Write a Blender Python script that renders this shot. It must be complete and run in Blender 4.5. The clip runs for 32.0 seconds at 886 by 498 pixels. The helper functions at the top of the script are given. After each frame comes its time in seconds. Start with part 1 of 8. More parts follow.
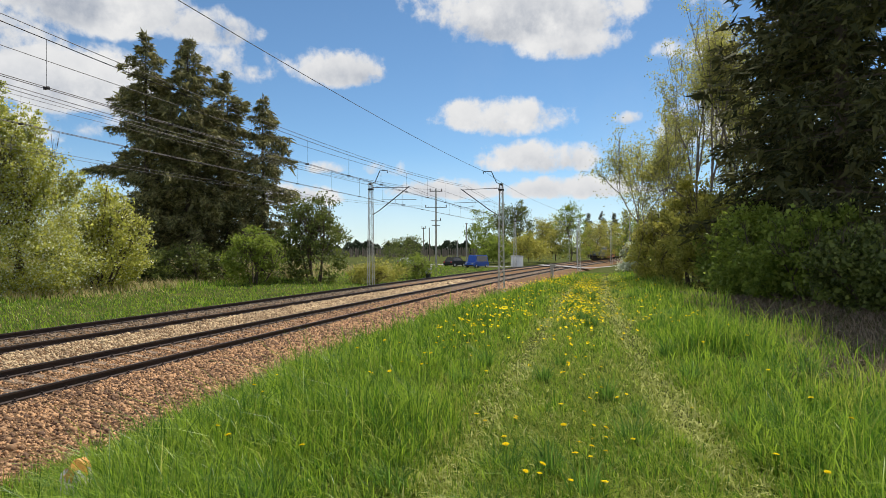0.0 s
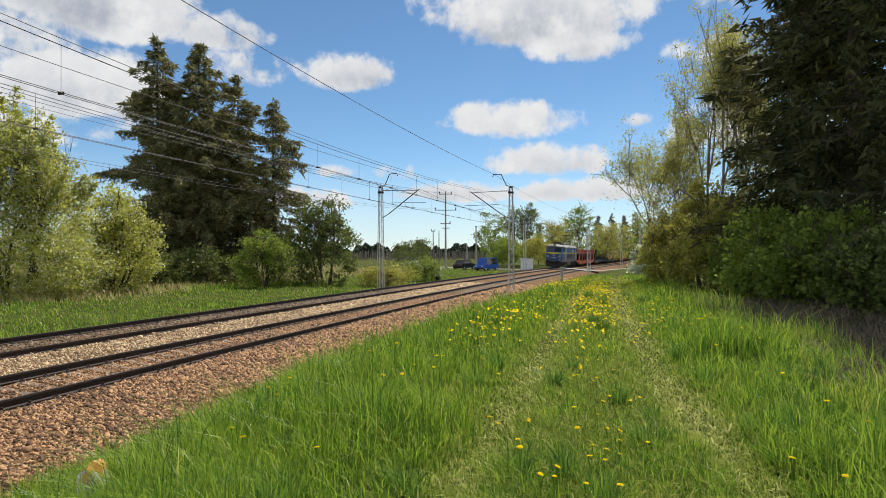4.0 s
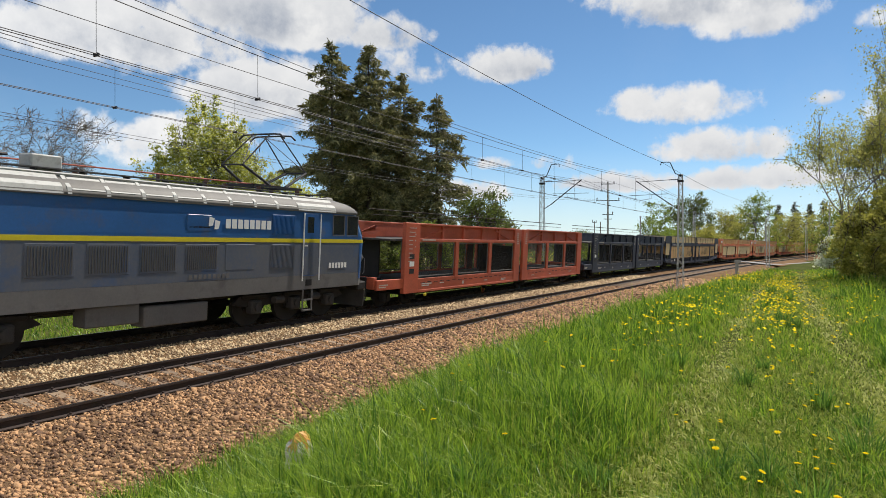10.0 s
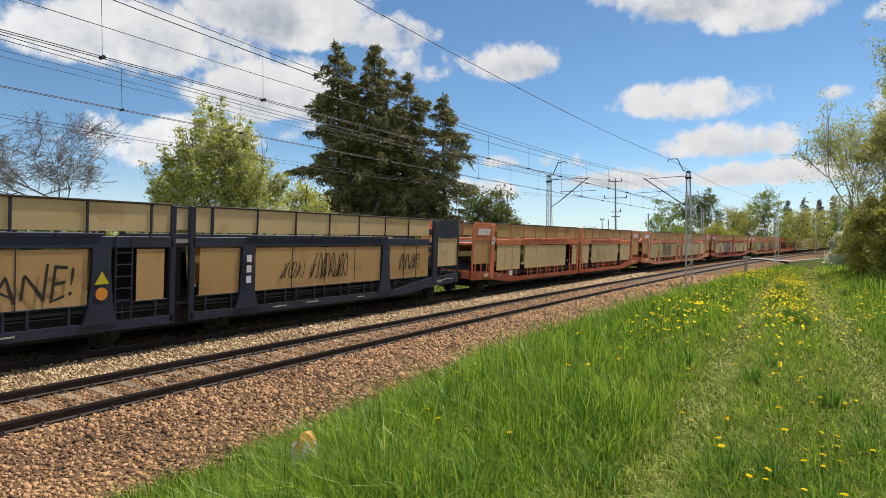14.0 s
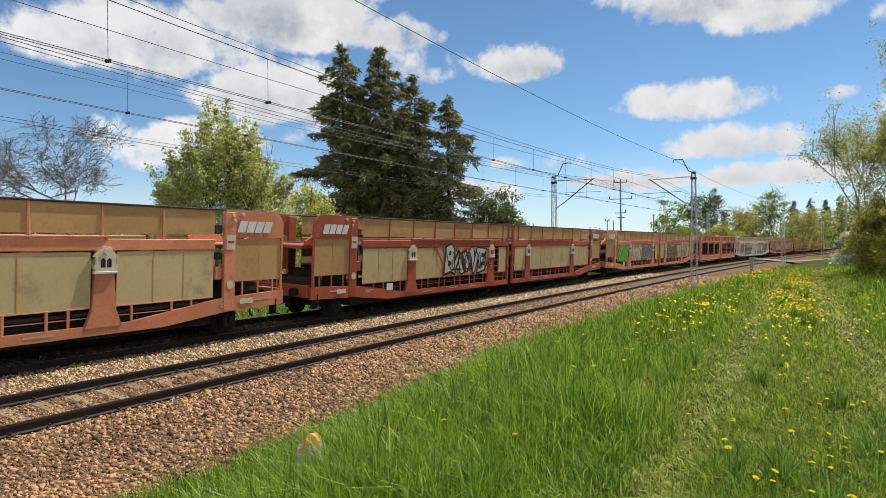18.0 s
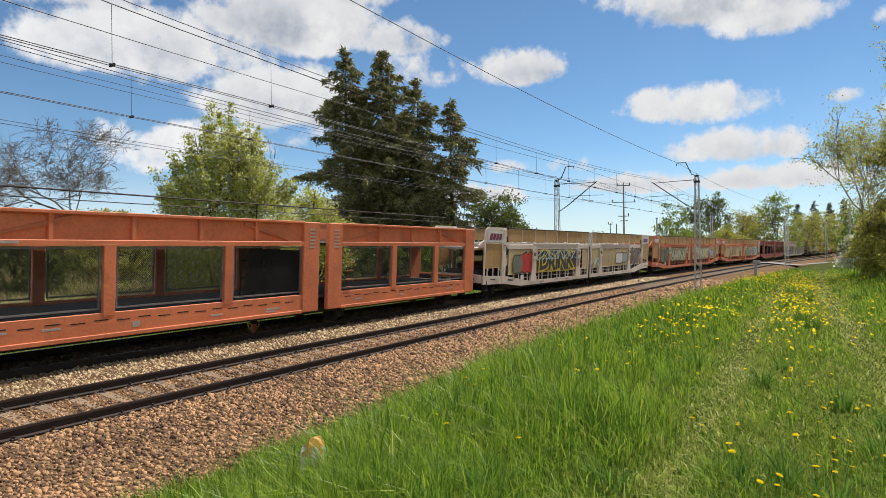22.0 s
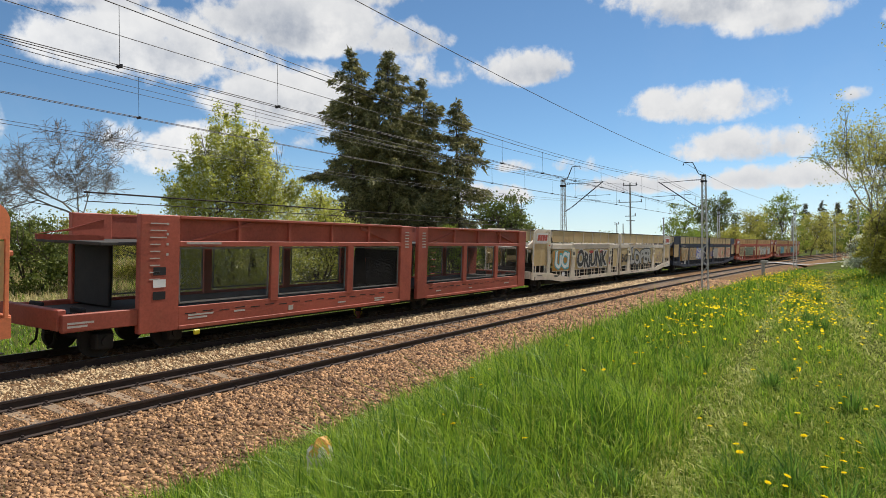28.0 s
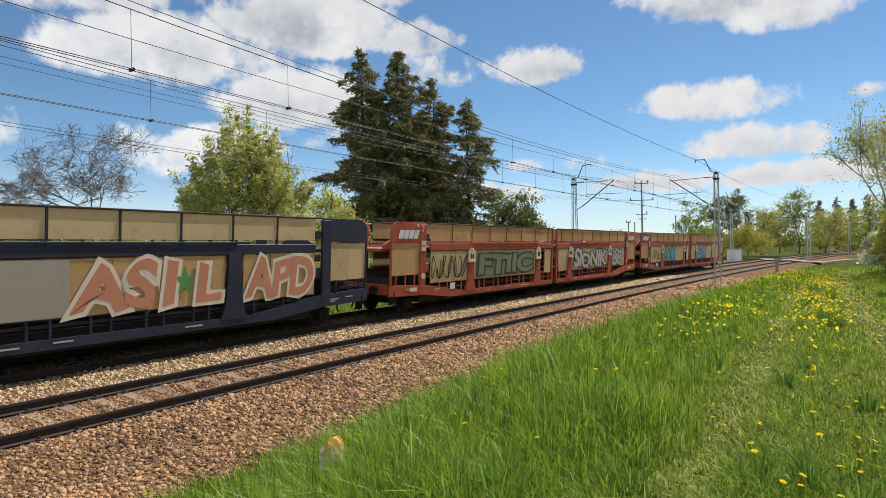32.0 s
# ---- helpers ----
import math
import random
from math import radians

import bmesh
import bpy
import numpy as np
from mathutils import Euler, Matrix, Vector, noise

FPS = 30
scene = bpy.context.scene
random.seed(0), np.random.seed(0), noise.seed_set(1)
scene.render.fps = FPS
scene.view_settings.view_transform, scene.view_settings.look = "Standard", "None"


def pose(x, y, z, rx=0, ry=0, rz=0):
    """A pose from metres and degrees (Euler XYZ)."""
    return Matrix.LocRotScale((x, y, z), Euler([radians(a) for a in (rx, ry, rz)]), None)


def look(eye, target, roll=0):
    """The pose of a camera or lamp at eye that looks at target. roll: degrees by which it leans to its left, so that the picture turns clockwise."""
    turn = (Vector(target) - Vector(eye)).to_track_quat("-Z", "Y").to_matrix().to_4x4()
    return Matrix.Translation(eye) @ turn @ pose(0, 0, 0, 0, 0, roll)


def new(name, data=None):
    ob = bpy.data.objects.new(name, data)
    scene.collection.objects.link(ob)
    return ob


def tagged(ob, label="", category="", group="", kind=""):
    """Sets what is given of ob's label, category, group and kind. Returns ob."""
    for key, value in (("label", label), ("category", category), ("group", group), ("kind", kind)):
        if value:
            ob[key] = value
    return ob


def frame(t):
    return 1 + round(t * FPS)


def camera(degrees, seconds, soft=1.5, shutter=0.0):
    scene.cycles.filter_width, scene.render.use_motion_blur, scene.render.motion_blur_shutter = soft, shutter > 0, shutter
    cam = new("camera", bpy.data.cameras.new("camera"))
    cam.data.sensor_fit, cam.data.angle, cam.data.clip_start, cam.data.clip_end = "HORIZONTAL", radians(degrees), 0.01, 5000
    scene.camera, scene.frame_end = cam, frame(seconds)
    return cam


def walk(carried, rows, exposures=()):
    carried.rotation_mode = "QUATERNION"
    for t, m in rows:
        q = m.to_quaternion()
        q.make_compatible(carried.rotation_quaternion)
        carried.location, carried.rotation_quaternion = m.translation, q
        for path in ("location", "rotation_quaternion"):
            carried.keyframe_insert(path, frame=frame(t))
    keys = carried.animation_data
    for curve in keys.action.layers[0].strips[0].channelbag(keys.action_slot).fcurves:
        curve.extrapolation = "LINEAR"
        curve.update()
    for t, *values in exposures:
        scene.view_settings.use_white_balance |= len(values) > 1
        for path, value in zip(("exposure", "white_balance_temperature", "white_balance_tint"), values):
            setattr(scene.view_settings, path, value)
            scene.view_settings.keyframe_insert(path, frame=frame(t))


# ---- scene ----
cam = camera(67.16, 32.0, soft=0.6)

# The camera's way: seconds, eye, heading from +y towards +x, pitch up, roll.
PATH = [
    (0, 0.166, -0.234, 2.633, 75.95, 0.23, -0.08),
    (0.5, 0.160, -0.225, 2.634, 75.91, 0.29, -0.05),
    (1, 0.160, -0.225, 2.634, 75.81, 0.29, -0.07),
    (1.5, 0.159, -0.224, 2.634, 75.72, 0.33, -0.15),
    (2, 0.153, -0.215, 2.634, 75.62, 0.37, -0.11),
    (2.5, 0.159, -0.224, 2.634, 75.53, 0.35, -0.06),
    (3, 0.159, -0.224, 2.634, 75.48, 0.32, -0.11),
    (3.5, 0.150, -0.211, 2.634, 75.42, 0.41, -0.15),
    (5.5, 0.142, -0.199, 2.634, 74.08, 0.44, -0.20),
    (6, 0.130, -0.184, 2.634, 73.94, 0.36, -0.18),
    (6.5, 0.115, -0.163, 2.634, 72.71, 0.28, -0.18),
    (7, 0.098, -0.138, 2.634, 71.22, 0.11, 0.09),
    (7.5, 0.071, -0.100, 2.634, 69.58, 0.05, 0.02),
    (8, 0.043, -0.061, 2.635, 66.49, 0.05, -0.18),
    (8.5, 0.012, -0.017, 2.635, 63.50, 0.08, -0.20),
    (9, 0.000, -0.000, 2.635, 61.77, 0.04, 0.03),
    (9.5, 0.006, -0.009, 2.635, 61.53, -0.17, 0.10),
    (10, 0.017, -0.024, 2.635, 61.61, -0.24, 0.02),
    (10.5, 0.021, -0.030, 2.635, 61.59, -0.32, -0.05),
    (11, 0.026, -0.037, 2.635, 61.22, -0.30, -0.26),
    (11.5, 0.021, -0.030, 2.635, 61.00, -0.30, -0.25),
    (12, 0.021, -0.030, 2.635, 60.73, -0.28, -0.31),
    (12.5, 0.027, -0.038, 2.635, 60.64, -0.29, -0.32),
    (13, 0.037, -0.052, 2.635, 60.76, -0.33, -0.32),
    (13.5, 0.037, -0.052, 2.635, 60.86, -0.33, -0.27),
    (14, 0.037, -0.052, 2.635, 60.95, -0.33, -0.45),
    (14.5, 0.037, -0.052, 2.635, 60.97, -0.33, -0.35),
    (16.5, 0.037, -0.052, 2.635, 60.81, -0.30, -0.47),
    (17, 0.037, -0.052, 2.635, 60.81, -0.26, -0.42),
    (17.5, 0.037, -0.052, 2.635, 60.73, -0.23, -0.50),
    (18, 0.037, -0.052, 2.635, 60.53, -0.19, -0.62),
    (18.5, 0.037, -0.052, 2.635, 60.26, -0.14, -0.69),
    (19, 0.037, -0.052, 2.635, 60.33, -0.09, -0.67),
    (19.5, 0.037, -0.052, 2.635, 60.38, -0.04, -0.67),
    (20, 0.037, -0.052, 2.635, 60.35, 0.01, -0.65),
    (20.5, 0.037, -0.052, 2.635, 60.31, 0.05, -0.67),
    (21, 0.037, -0.052, 2.635, 60.28, 0.08, -0.57),
    (21.5, 0.037, -0.052, 2.635, 60.28, 0.12, -0.65),
    (22, 0.037, -0.052, 2.635, 60.28, 0.10, -0.64),
    (22.5, 0.037, -0.052, 2.635, 60.27, 0.11, -0.74),
    (23, 0.037, -0.052, 2.635, 60.24, 0.08, -0.73),
    (23.5, 0.037, -0.052, 2.635, 60.20, 0.12, -0.82),
    (24, 0.037, -0.052, 2.635, 60.18, 0.12, -0.77),
    (24.5, 0.037, -0.052, 2.635, 60.12, 0.10, -0.93),
    (25, 0.037, -0.052, 2.635, 60.01, 0.10, -0.91),
    (25.5, 0.037, -0.052, 2.635, 60.01, 0.12, -0.79),
    (27.5, 0.037, -0.052, 2.635, 59.82, 0.12, -0.71),
    (28, 0.037, -0.052, 2.635, 59.75, 0.12, -0.69),
    (28.5, 0.037, -0.052, 2.635, 59.66, 0.11, -0.79),
    (29, 0.037, -0.052, 2.635, 59.61, 0.12, -0.67),
    (29.5, 0.037, -0.052, 2.635, 59.47, 0.16, -0.70),
    (30, 0.037, -0.052, 2.635, 59.26, 0.17, -0.68),
    (30.5, 0.037, -0.052, 2.635, 59.16, 0.16, -0.77),
    (31, 0.037, -0.052, 2.635, 59.10, 0.11, -0.81),
    (31.5, 0.037, -0.052, 2.635, 59.10, 0.10, -0.85),
    (32, 0.037, -0.052, 2.635, 58.81, 0.11, -1.09),
]


def cam_pose(x, y, z, az, up, roll):
    a, b = radians(az), radians(up)
    return look((x, y, z), (x + math.sin(a) * math.cos(b), y + math.cos(a) * math.cos(b), z + math.sin(b)), roll)


walk(cam, [(r[0], cam_pose(*r[1:])) for r in PATH])

# ---- light ----
SUN_AZ, SUN_EL = 105.0, 54.0   # heading of the sun from +y towards +x, and its height
a_, e_ = radians(SUN_AZ), radians(SUN_EL)
SUN_DIR = Vector((math.sin(a_) * math.cos(e_), math.cos(a_) * math.cos(e_), math.sin(e_)))
sun = new("sun", bpy.data.lights.new("sun", "SUN"))
sun.data.energy, sun.data.angle, sun.data.color = 5.0, radians(0.53), (1.0, 0.935, 0.84)
sun.matrix_world = look(SUN_DIR * 200, (0, 0, 0))
scene.view_settings.exposure = 0.16


class Nodes:
    """A small writer for node trees."""

    def __init__(self, tree):
        self.tree = tree
        tree.nodes.clear()

    def add(self, kind, **values):
        n = self.tree.nodes.new(kind)
        for key, value in values.items():
            if key.startswith("i_"):
                n.inputs[key[2:].replace("_", " ")].default_value = value
            else:
                setattr(n, key, value)
        return n

    def link(self, a, b):
        self.tree.links.new(a, b)

    def math(self, op, a, b=None, clamp=False):
        n = self.tree.nodes.new("ShaderNodeMath")
        n.operation, n.use_clamp = op, clamp
        for i, v in enumerate((a, b)):
            if v is None:
                continue
            if isinstance(v, (int, float)):
                n.inputs[i].default_value = v
            else:
                self.link(v, n.inputs[i])
        return n.outputs[0]


# Cumulus clouds: heading, height, half width, half height (degrees), density.
CLOUDS = [
    (36.5, 15.5, 10.0, 4.2, 1.6), (47.5, 18.5, 9.0, 4.4, 1.7), (28.0, 20.5, 13.0, 5.0, 1.9), (54.0, 21.5, 6.0, 3.0, 1.3),
    (46.5, 12.0, 8.0, 3.6, 1.9), (41.0, 8.8, 6.0, 2.2, 1.5), (57.0, 17.4, 4.5, 2.4, 1.3),
    (21.0, 9.0, 9.0, 3.0, 1.2), (58.5, 15.0, 4.0, 2.6, 0.7), (49.5, 9.6, 6.0, 2.0, 0.6), (38.0, 8.0, 7.0, 2.2, 0.5),
    (67.4, 14.9, 5.0, 2.3, 1.4), (83.5, 19.3, 10.0, 4.4, 2.0), (87.0, 17.0, 5.0, 2.4, 1.1), (90.0, 21.5, 10.0, 3.5, 1.1), (97.0, 16.0, 3.0, 1.6, 0.6),
    (81.3, 10.9, 6.0, 2.2, 1.2), (84.6, 7.7, 6.8, 2.0, 1.2), (91.4, 10.8, 1.2, 0.7, 0.6), (71.5, 6.8, 4.5, 1.1, 0.8),
    (75.5, 5.2, 6.0, 1.3, 0.9), (88.0, 5.2, 9.0, 1.4, 0.9), (62.5, 4.6, 6.0, 1.2, 0.8), (66.0, 7.0, 3.0, 0.8, 0.6),
    (101.0, 9.0, 8.0, 3.0, 0.9), (108.0, 21.0, 14.0, 5.0, 1.0), (14.0, 24.0, 12.0, 6.0, 0.9),
]


def build_world():
    world = bpy.data.worlds.new("sky")
    scene.world = world
    world.use_nodes = True
    w = Nodes(world.node_tree)
    sky = w.add("ShaderNodeTexSky", sky_type="NISHITA", sun_disc=False, sun_elevation=e_, sun_rotation=a_,
                air_density=1.0, dust_density=0.0, ozone_density=0.4, altitude=2500.0)
    tc = w.add("ShaderNodeTexCoord")
    # ragged edges: shift the direction by noise before the cloud shapes are laid out
    n1 = w.add("ShaderNodeTexNoise", i_Scale=9.0, i_Detail=8.0, i_Roughness=0.58)
    n2 = w.add("ShaderNodeTexNoise", i_Scale=26.0, i_Detail=10.0, i_Roughness=0.62)
    n3 = w.add("ShaderNodeTexNoise", i_Scale=14.0, i_Detail=9.0, i_Roughness=0.6)
    for n in (n1, n2, n3):
        w.link(tc.outputs["Generated"], n.inputs["Vector"])
    sep = w.add("ShaderNodeSeparateXYZ")
    w.link(tc.outputs["Generated"], sep.inputs[0])
    az = w.math("MULTIPLY", w.math("ARCTAN2", sep.outputs[0], sep.outputs[1]), 180 / math.pi)
    el = w.math("MULTIPLY", w.math("ARCSINE", sep.outputs[2]), 180 / math.pi)
    total, under = None, None
    for ca, ce, hw, hh, dens in CLOUDS:
        u = w.math("MULTIPLY", w.math("SUBTRACT", az, ca), 1 / hw)
        v = w.math("MULTIPLY", w.math("SUBTRACT", el, ce), 1 / hh)
        # flat below, heaped above
        v = w.math("MAXIMUM", v, w.math("MULTIPLY", v, -1.7))
        d = w.math("ADD", w.math("POWER", w.math("ABSOLUTE", u), 2.0), w.math("POWER", v, 2.0))
        k = w.math("MULTIPLY", w.math("SUBTRACT", 1.0, d), dens)
        low = w.math("SUBTRACT", 0.5, w.math("MULTIPLY", w.math("SUBTRACT", el, ce - hh * 0.1), 0.55 / hh), clamp=True)
        shade = w.math("MULTIPLY", w.math("MAXIMUM", k, 0.0), low)
        total = k if total is None else w.math("MAXIMUM", total, k)
        under = shade if under is None else w.math("MAXIMUM", under, shade)
    fray = w.math("ADD", w.math("MULTIPLY", w.math("SUBTRACT", n1.outputs[0], 0.5), 4.0),
                  w.math("MULTIPLY", w.math("SUBTRACT", n2.outputs[0], 0.5), 2.6))
    field = w.math("ADD", w.math("MAXIMUM", total, -1.2), fray)
    # thin veil that goes on all over the sky
    veil = w.add("ShaderNodeTexNoise", i_Scale=3.2, i_Detail=7.0, i_Roughness=0.62)
    w.link(tc.outputs["Generated"], veil.inputs["Vector"])
    cover = w.add("ShaderNodeMapRange", interpolation_type="SMOOTHSTEP")
    w.link(field, cover.inputs[0])
    cover.inputs[1].default_value, cover.inputs[2].default_value = 0.0, 0.95
    thin = w.add("ShaderNodeMapRange")
    w.link(veil.outputs[0], thin.inputs[0])
    thin.inputs[1].default_value, thin.inputs[2].default_value, thin.inputs[4].default_value = 0.55, 0.85, 0.08
    haze = w.add("ShaderNodeMapRange", interpolation_type="SMOOTHSTEP")
    w.link(el, haze.inputs[0])
    haze.inputs[1].default_value, haze.inputs[2].default_value = 9.0, -1.0
    haze.inputs[4].default_value = 0.55
    # unseen cumulus added round the view as fill light, thicker low behind the camera
    heap = w.add("ShaderNodeTexNoise", i_Scale=4.2, i_Detail=8.0, i_Roughness=0.58)
    w.link(tc.outputs["Generated"], heap.inputs["Vector"])
    deck = w.add("ShaderNodeMapRange", interpolation_type="SMOOTHSTEP")
    w.link(heap.outputs[0], deck.inputs[0])
    deck.inputs[1].default_value, deck.inputs[2].default_value = 0.44, 0.56
    sparse = w.add("ShaderNodeMapRange", interpolation_type="SMOOTHSTEP")
    w.link(heap.outputs[0], sparse.inputs[0])
    sparse.inputs[1].default_value, sparse.inputs[2].default_value = 0.48, 0.60
    high = w.add("ShaderNodeMapRange", interpolation_type="SMOOTHSTEP")
    w.link(el, high.inputs[0])
    high.inputs[1].default_value, high.inputs[2].default_value = 21.5, 27.0
    behind = w.math("GREATER_THAN", w.math("ABSOLUTE", w.math("SUBTRACT", az, 65.0)), 62.0)
    low_sky = w.math("LESS_THAN", el, 42.0)
    banks = w.math("MULTIPLY", deck.outputs[0], w.math("MULTIPLY", behind, low_sky))
    rest = w.math("MAXIMUM", banks, w.math("MULTIPLY", sparse.outputs[0], high.outputs[0]))
    amount = w.math("MAXIMUM", w.math("MAXIMUM", cover.outputs[0], thin.outputs[0]), w.math("MAXIMUM", haze.outputs[0], rest))
    above = w.add("ShaderNodeMapRange", interpolation_type="SMOOTHSTEP")
    w.link(el, above.inputs[0])
    above.inputs[1].default_value, above.inputs[2].default_value = -2.0, 0.0
    amount = w.math("MULTIPLY", amount, above.outputs[0])
    tone = w.add("ShaderNodeMixRGB")
    tone.inputs[1].default_value, tone.inputs[2].default_value = (1.04, 1.04, 1.04, 1), (0.50, 0.55, 0.64, 1)
    # heaped tops are white, hollows and flat undersides grey
    hollow = w.math("SUBTRACT", w.math("MULTIPLY", n3.outputs[0], 3.4), 1.15)
    shade = w.math("MULTIPLY", w.math("ADD", under, 0.10), hollow, clamp=True)
    w.link(shade, tone.inputs[0])
    gain = w.add("ShaderNodeVectorMath", operation="MULTIPLY")
    w.link(sky.outputs[0], gain.inputs[0])
    gain.inputs[1].default_value = SKY_GAIN
    white = w.add("ShaderNodeVectorMath", operation="SCALE")
    w.link(tone.outputs[0], white.inputs[0])
    # clouds that face the sun are brighter than those seen against it
    face = w.add("ShaderNodeVectorMath", operation="DOT_PRODUCT")
    w.link(tc.outputs["Generated"], face.inputs[0])
    face.inputs[1].default_value = SUN_DIR
    lit = w.add("ShaderNodeMapRange")
    w.link(face.outputs["Value"], lit.inputs[0])
    lit.inputs[1].default_value, lit.inputs[2].default_value = 0.5, -0.2
    lit.inputs[3].default_value, lit.inputs[4].default_value = CLOUD_GAIN, CLOUD_GAIN * 1.5
    w.link(lit.outputs[0], white.inputs["Scale"])
    mix = w.add("ShaderNodeMixRGB")
    w.link(amount, mix.inputs[0])
    w.link(gain.outputs[0], mix.inputs[1])
    w.link(white.outputs[0], mix.inputs[2])
    bg = w.add("ShaderNodeBackground", i_Strength=0.1)
    w.link(mix.outputs[0], bg.inputs[0])
    out = w.add("ShaderNodeOutputWorld")
    w.link(bg.outputs[0], out.inputs[0])


SKY_GAIN, CLOUD_GAIN = (0.74, 0.95, 1.04), 7.2
build_world()

# ---- materials ----
def mat(name, c1, c2=None, rough=0.75, metal=0.0, s1=1.5, s2=25.0, bump=0.25, depth=0.01, rnd=0.0, island=0.0, spread=0.35, spec=0.4, c3=None, trans=0.0):
    """Two colours mixed by coarse and fine noise at real size; c3: stains; rnd, island: how far each object or each joined piece differs."""
    m = bpy.data.materials.new(name)
    m.use_nodes = True
    w = Nodes(m.node_tree)
    c2 = c2 or tuple(v * 0.7 for v in c1)
    tc = w.add("ShaderNodeTexCoord")
    big = w.add("ShaderNodeTexNoise", i_Scale=s1, i_Detail=4.0, i_Roughness=0.6)
    fine = w.add("ShaderNodeTexNoise", i_Scale=s2, i_Detail=5.0, i_Roughness=0.65)
    for n in (big, fine):
        w.link(tc.outputs["Object"], n.inputs["Vector"])
    f = w.math("ADD", w.math("MULTIPLY", w.math("SUBTRACT", big.outputs[0], 0.5), 1.6),
               w.math("MULTIPLY", w.math("SUBTRACT", fine.outputs[0], 0.5), 1.2))
    if rnd:
        info = w.add("ShaderNodeObjectInfo")
        f = w.math("ADD", f, w.math("MULTIPLY", w.math("SUBTRACT", info.outputs["Random"], 0.5), rnd))
    if island:
        geo = w.add("ShaderNodeNewGeometry")
        f = w.math("ADD", f, w.math("MULTIPLY", w.math("SUBTRACT", geo.outputs["Random Per Island"], 0.5), island))
    f = w.math("ADD", w.math("MULTIPLY", f, spread / 0.35), 0.5, clamp=True)
    mix = w.add("ShaderNodeMixRGB")
    mix.inputs[1].default_value, mix.inputs[2].default_value = (*c1, 1), (*c2, 1)
    w.link(f, mix.inputs[0])
    colour = mix.outputs[0]
    if c3:
        spot = w.add("ShaderNodeTexNoise", i_Scale=s1 * 2.3, i_Detail=7.0, i_Roughness=0.7)
        w.link(tc.outputs["Object"], spot.inputs["Vector"])
        edge = w.add("ShaderNodeMapRange")
        w.link(spot.outputs[0], edge.inputs[0])
        edge.inputs[1].default_value, edge.inputs[2].default_value = 0.54, 0.70
        mix3 = w.add("ShaderNodeMixRGB")
        w.link(edge.outputs[0], mix3.inputs[0])
        w.link(colour, mix3.inputs[1])
        mix3.inputs[2].default_value = (*c3, 1)
        colour = mix3.outputs[0]
    b = w.add("ShaderNodeBsdfPrincipled", i_Roughness=rough, i_Metallic=metal)
    b.inputs["Specular IOR Level"].default_value = spec
    w.link(colour, b.inputs["Base Color"])
    if bump:
        bp = w.add("ShaderNodeBump", i_Strength=bump, i_Distance=depth)
        w.link(fine.outputs[0], bp.inputs["Height"])
        w.link(bp.outputs[0], b.inputs["Normal"])
    out = w.add("ShaderNodeOutputMaterial")
    if trans:
        t = w.add("ShaderNodeBsdfTranslucent")
        w.link(colour, t.inputs[0])
        add = w.add("ShaderNodeMixShader", i_Fac=trans)
        w.link(b.outputs[0], add.inputs[1])
        w.link(t.outputs[0], add.inputs[2])
        w.link(add.outputs[0], out.inputs[0])
    else:
        w.link(b.outputs[0], out.inputs[0])
    return m


def glass(name, tint=(0.02, 0.025, 0.03)):
    m = bpy.data.materials.new(name)
    m.use_nodes = True
    b = m.node_tree.nodes["Principled BSDF"]
    b.inputs["Base Color"].default_value = (*tint, 1)
    b.inputs["Roughness"].default_value = 0.06
    b.inputs["Specular IOR Level"].default_value = 0.7
    return m


M_GRASS = mat("grass", (0.330, 0.460, 0.045), (0.070, 0.165, 0.014), 0.42, island=1.9, s1=0.6, s2=7.0, bump=0, trans=0.45, spec=0.4)
M_GRASS_DEEP = mat("deep_green_grass", (0.200, 0.340, 0.050), (0.060, 0.140, 0.020), 0.42, island=1.6, s1=0.6, s2=7.0, bump=0, trans=0.4, spec=0.45)
M_STRAW = mat("straw", (0.58, 0.49, 0.24), (0.36, 0.29, 0.12), 0.8, island=1.2, s1=0.5, s2=3.0, bump=0, trans=0.3, spec=0.2)
M_GRASS_DRY = mat("dry_grass", (0.50, 0.53, 0.11), (0.30, 0.36, 0.05), 0.8, island=1.2, s1=0.5, s2=3.0, bump=0, trans=0.3, spec=0.2)
M_TRODDEN = mat("pale_trodden_grass", (0.62, 0.62, 0.24), (0.36, 0.40, 0.10), 0.8, island=1.4, s1=0.8, s2=6.0, bump=0, trans=0.4, spec=0.1)
M_SWARD = mat("short_sward", (0.40, 0.44, 0.090), (0.16, 0.24, 0.030), 0.7, island=1.5, s1=0.8, s2=6.0, bump=0, trans=0.45, spec=0.15)
M_GROUND = mat("meadow_ground", (0.095, 0.110, 0.026), (0.036, 0.047, 0.013), 1.0, spec=0.02, s1=0.25, s2=6.0, bump=0.8, depth=0.05, c3=(0.12, 0.115, 0.045))
M_BALLAST = mat("ballast_bed", (0.28, 0.170, 0.090), (0.095, 0.057, 0.033), 1.0, spec=0.03, s1=1.0, s2=30.0, bump=1.0, depth=0.04, c3=(0.20, 0.15, 0.10))
M_STONE_R = mat("red_ballast_stone", (0.50, 0.290, 0.145), (0.12, 0.066, 0.038), 0.9, island=1.6, s1=0.5, s2=40.0, bump=0.3)
# darker copy of the ballast stone: shade under the train put into its colour
M_STONE_SHADED = mat("shaded_ballast_stone", (0.26, 0.19, 0.12), (0.09, 0.064, 0.042), 0.8, island=1.6, s1=0.5, s2=40.0, bump=0.3)
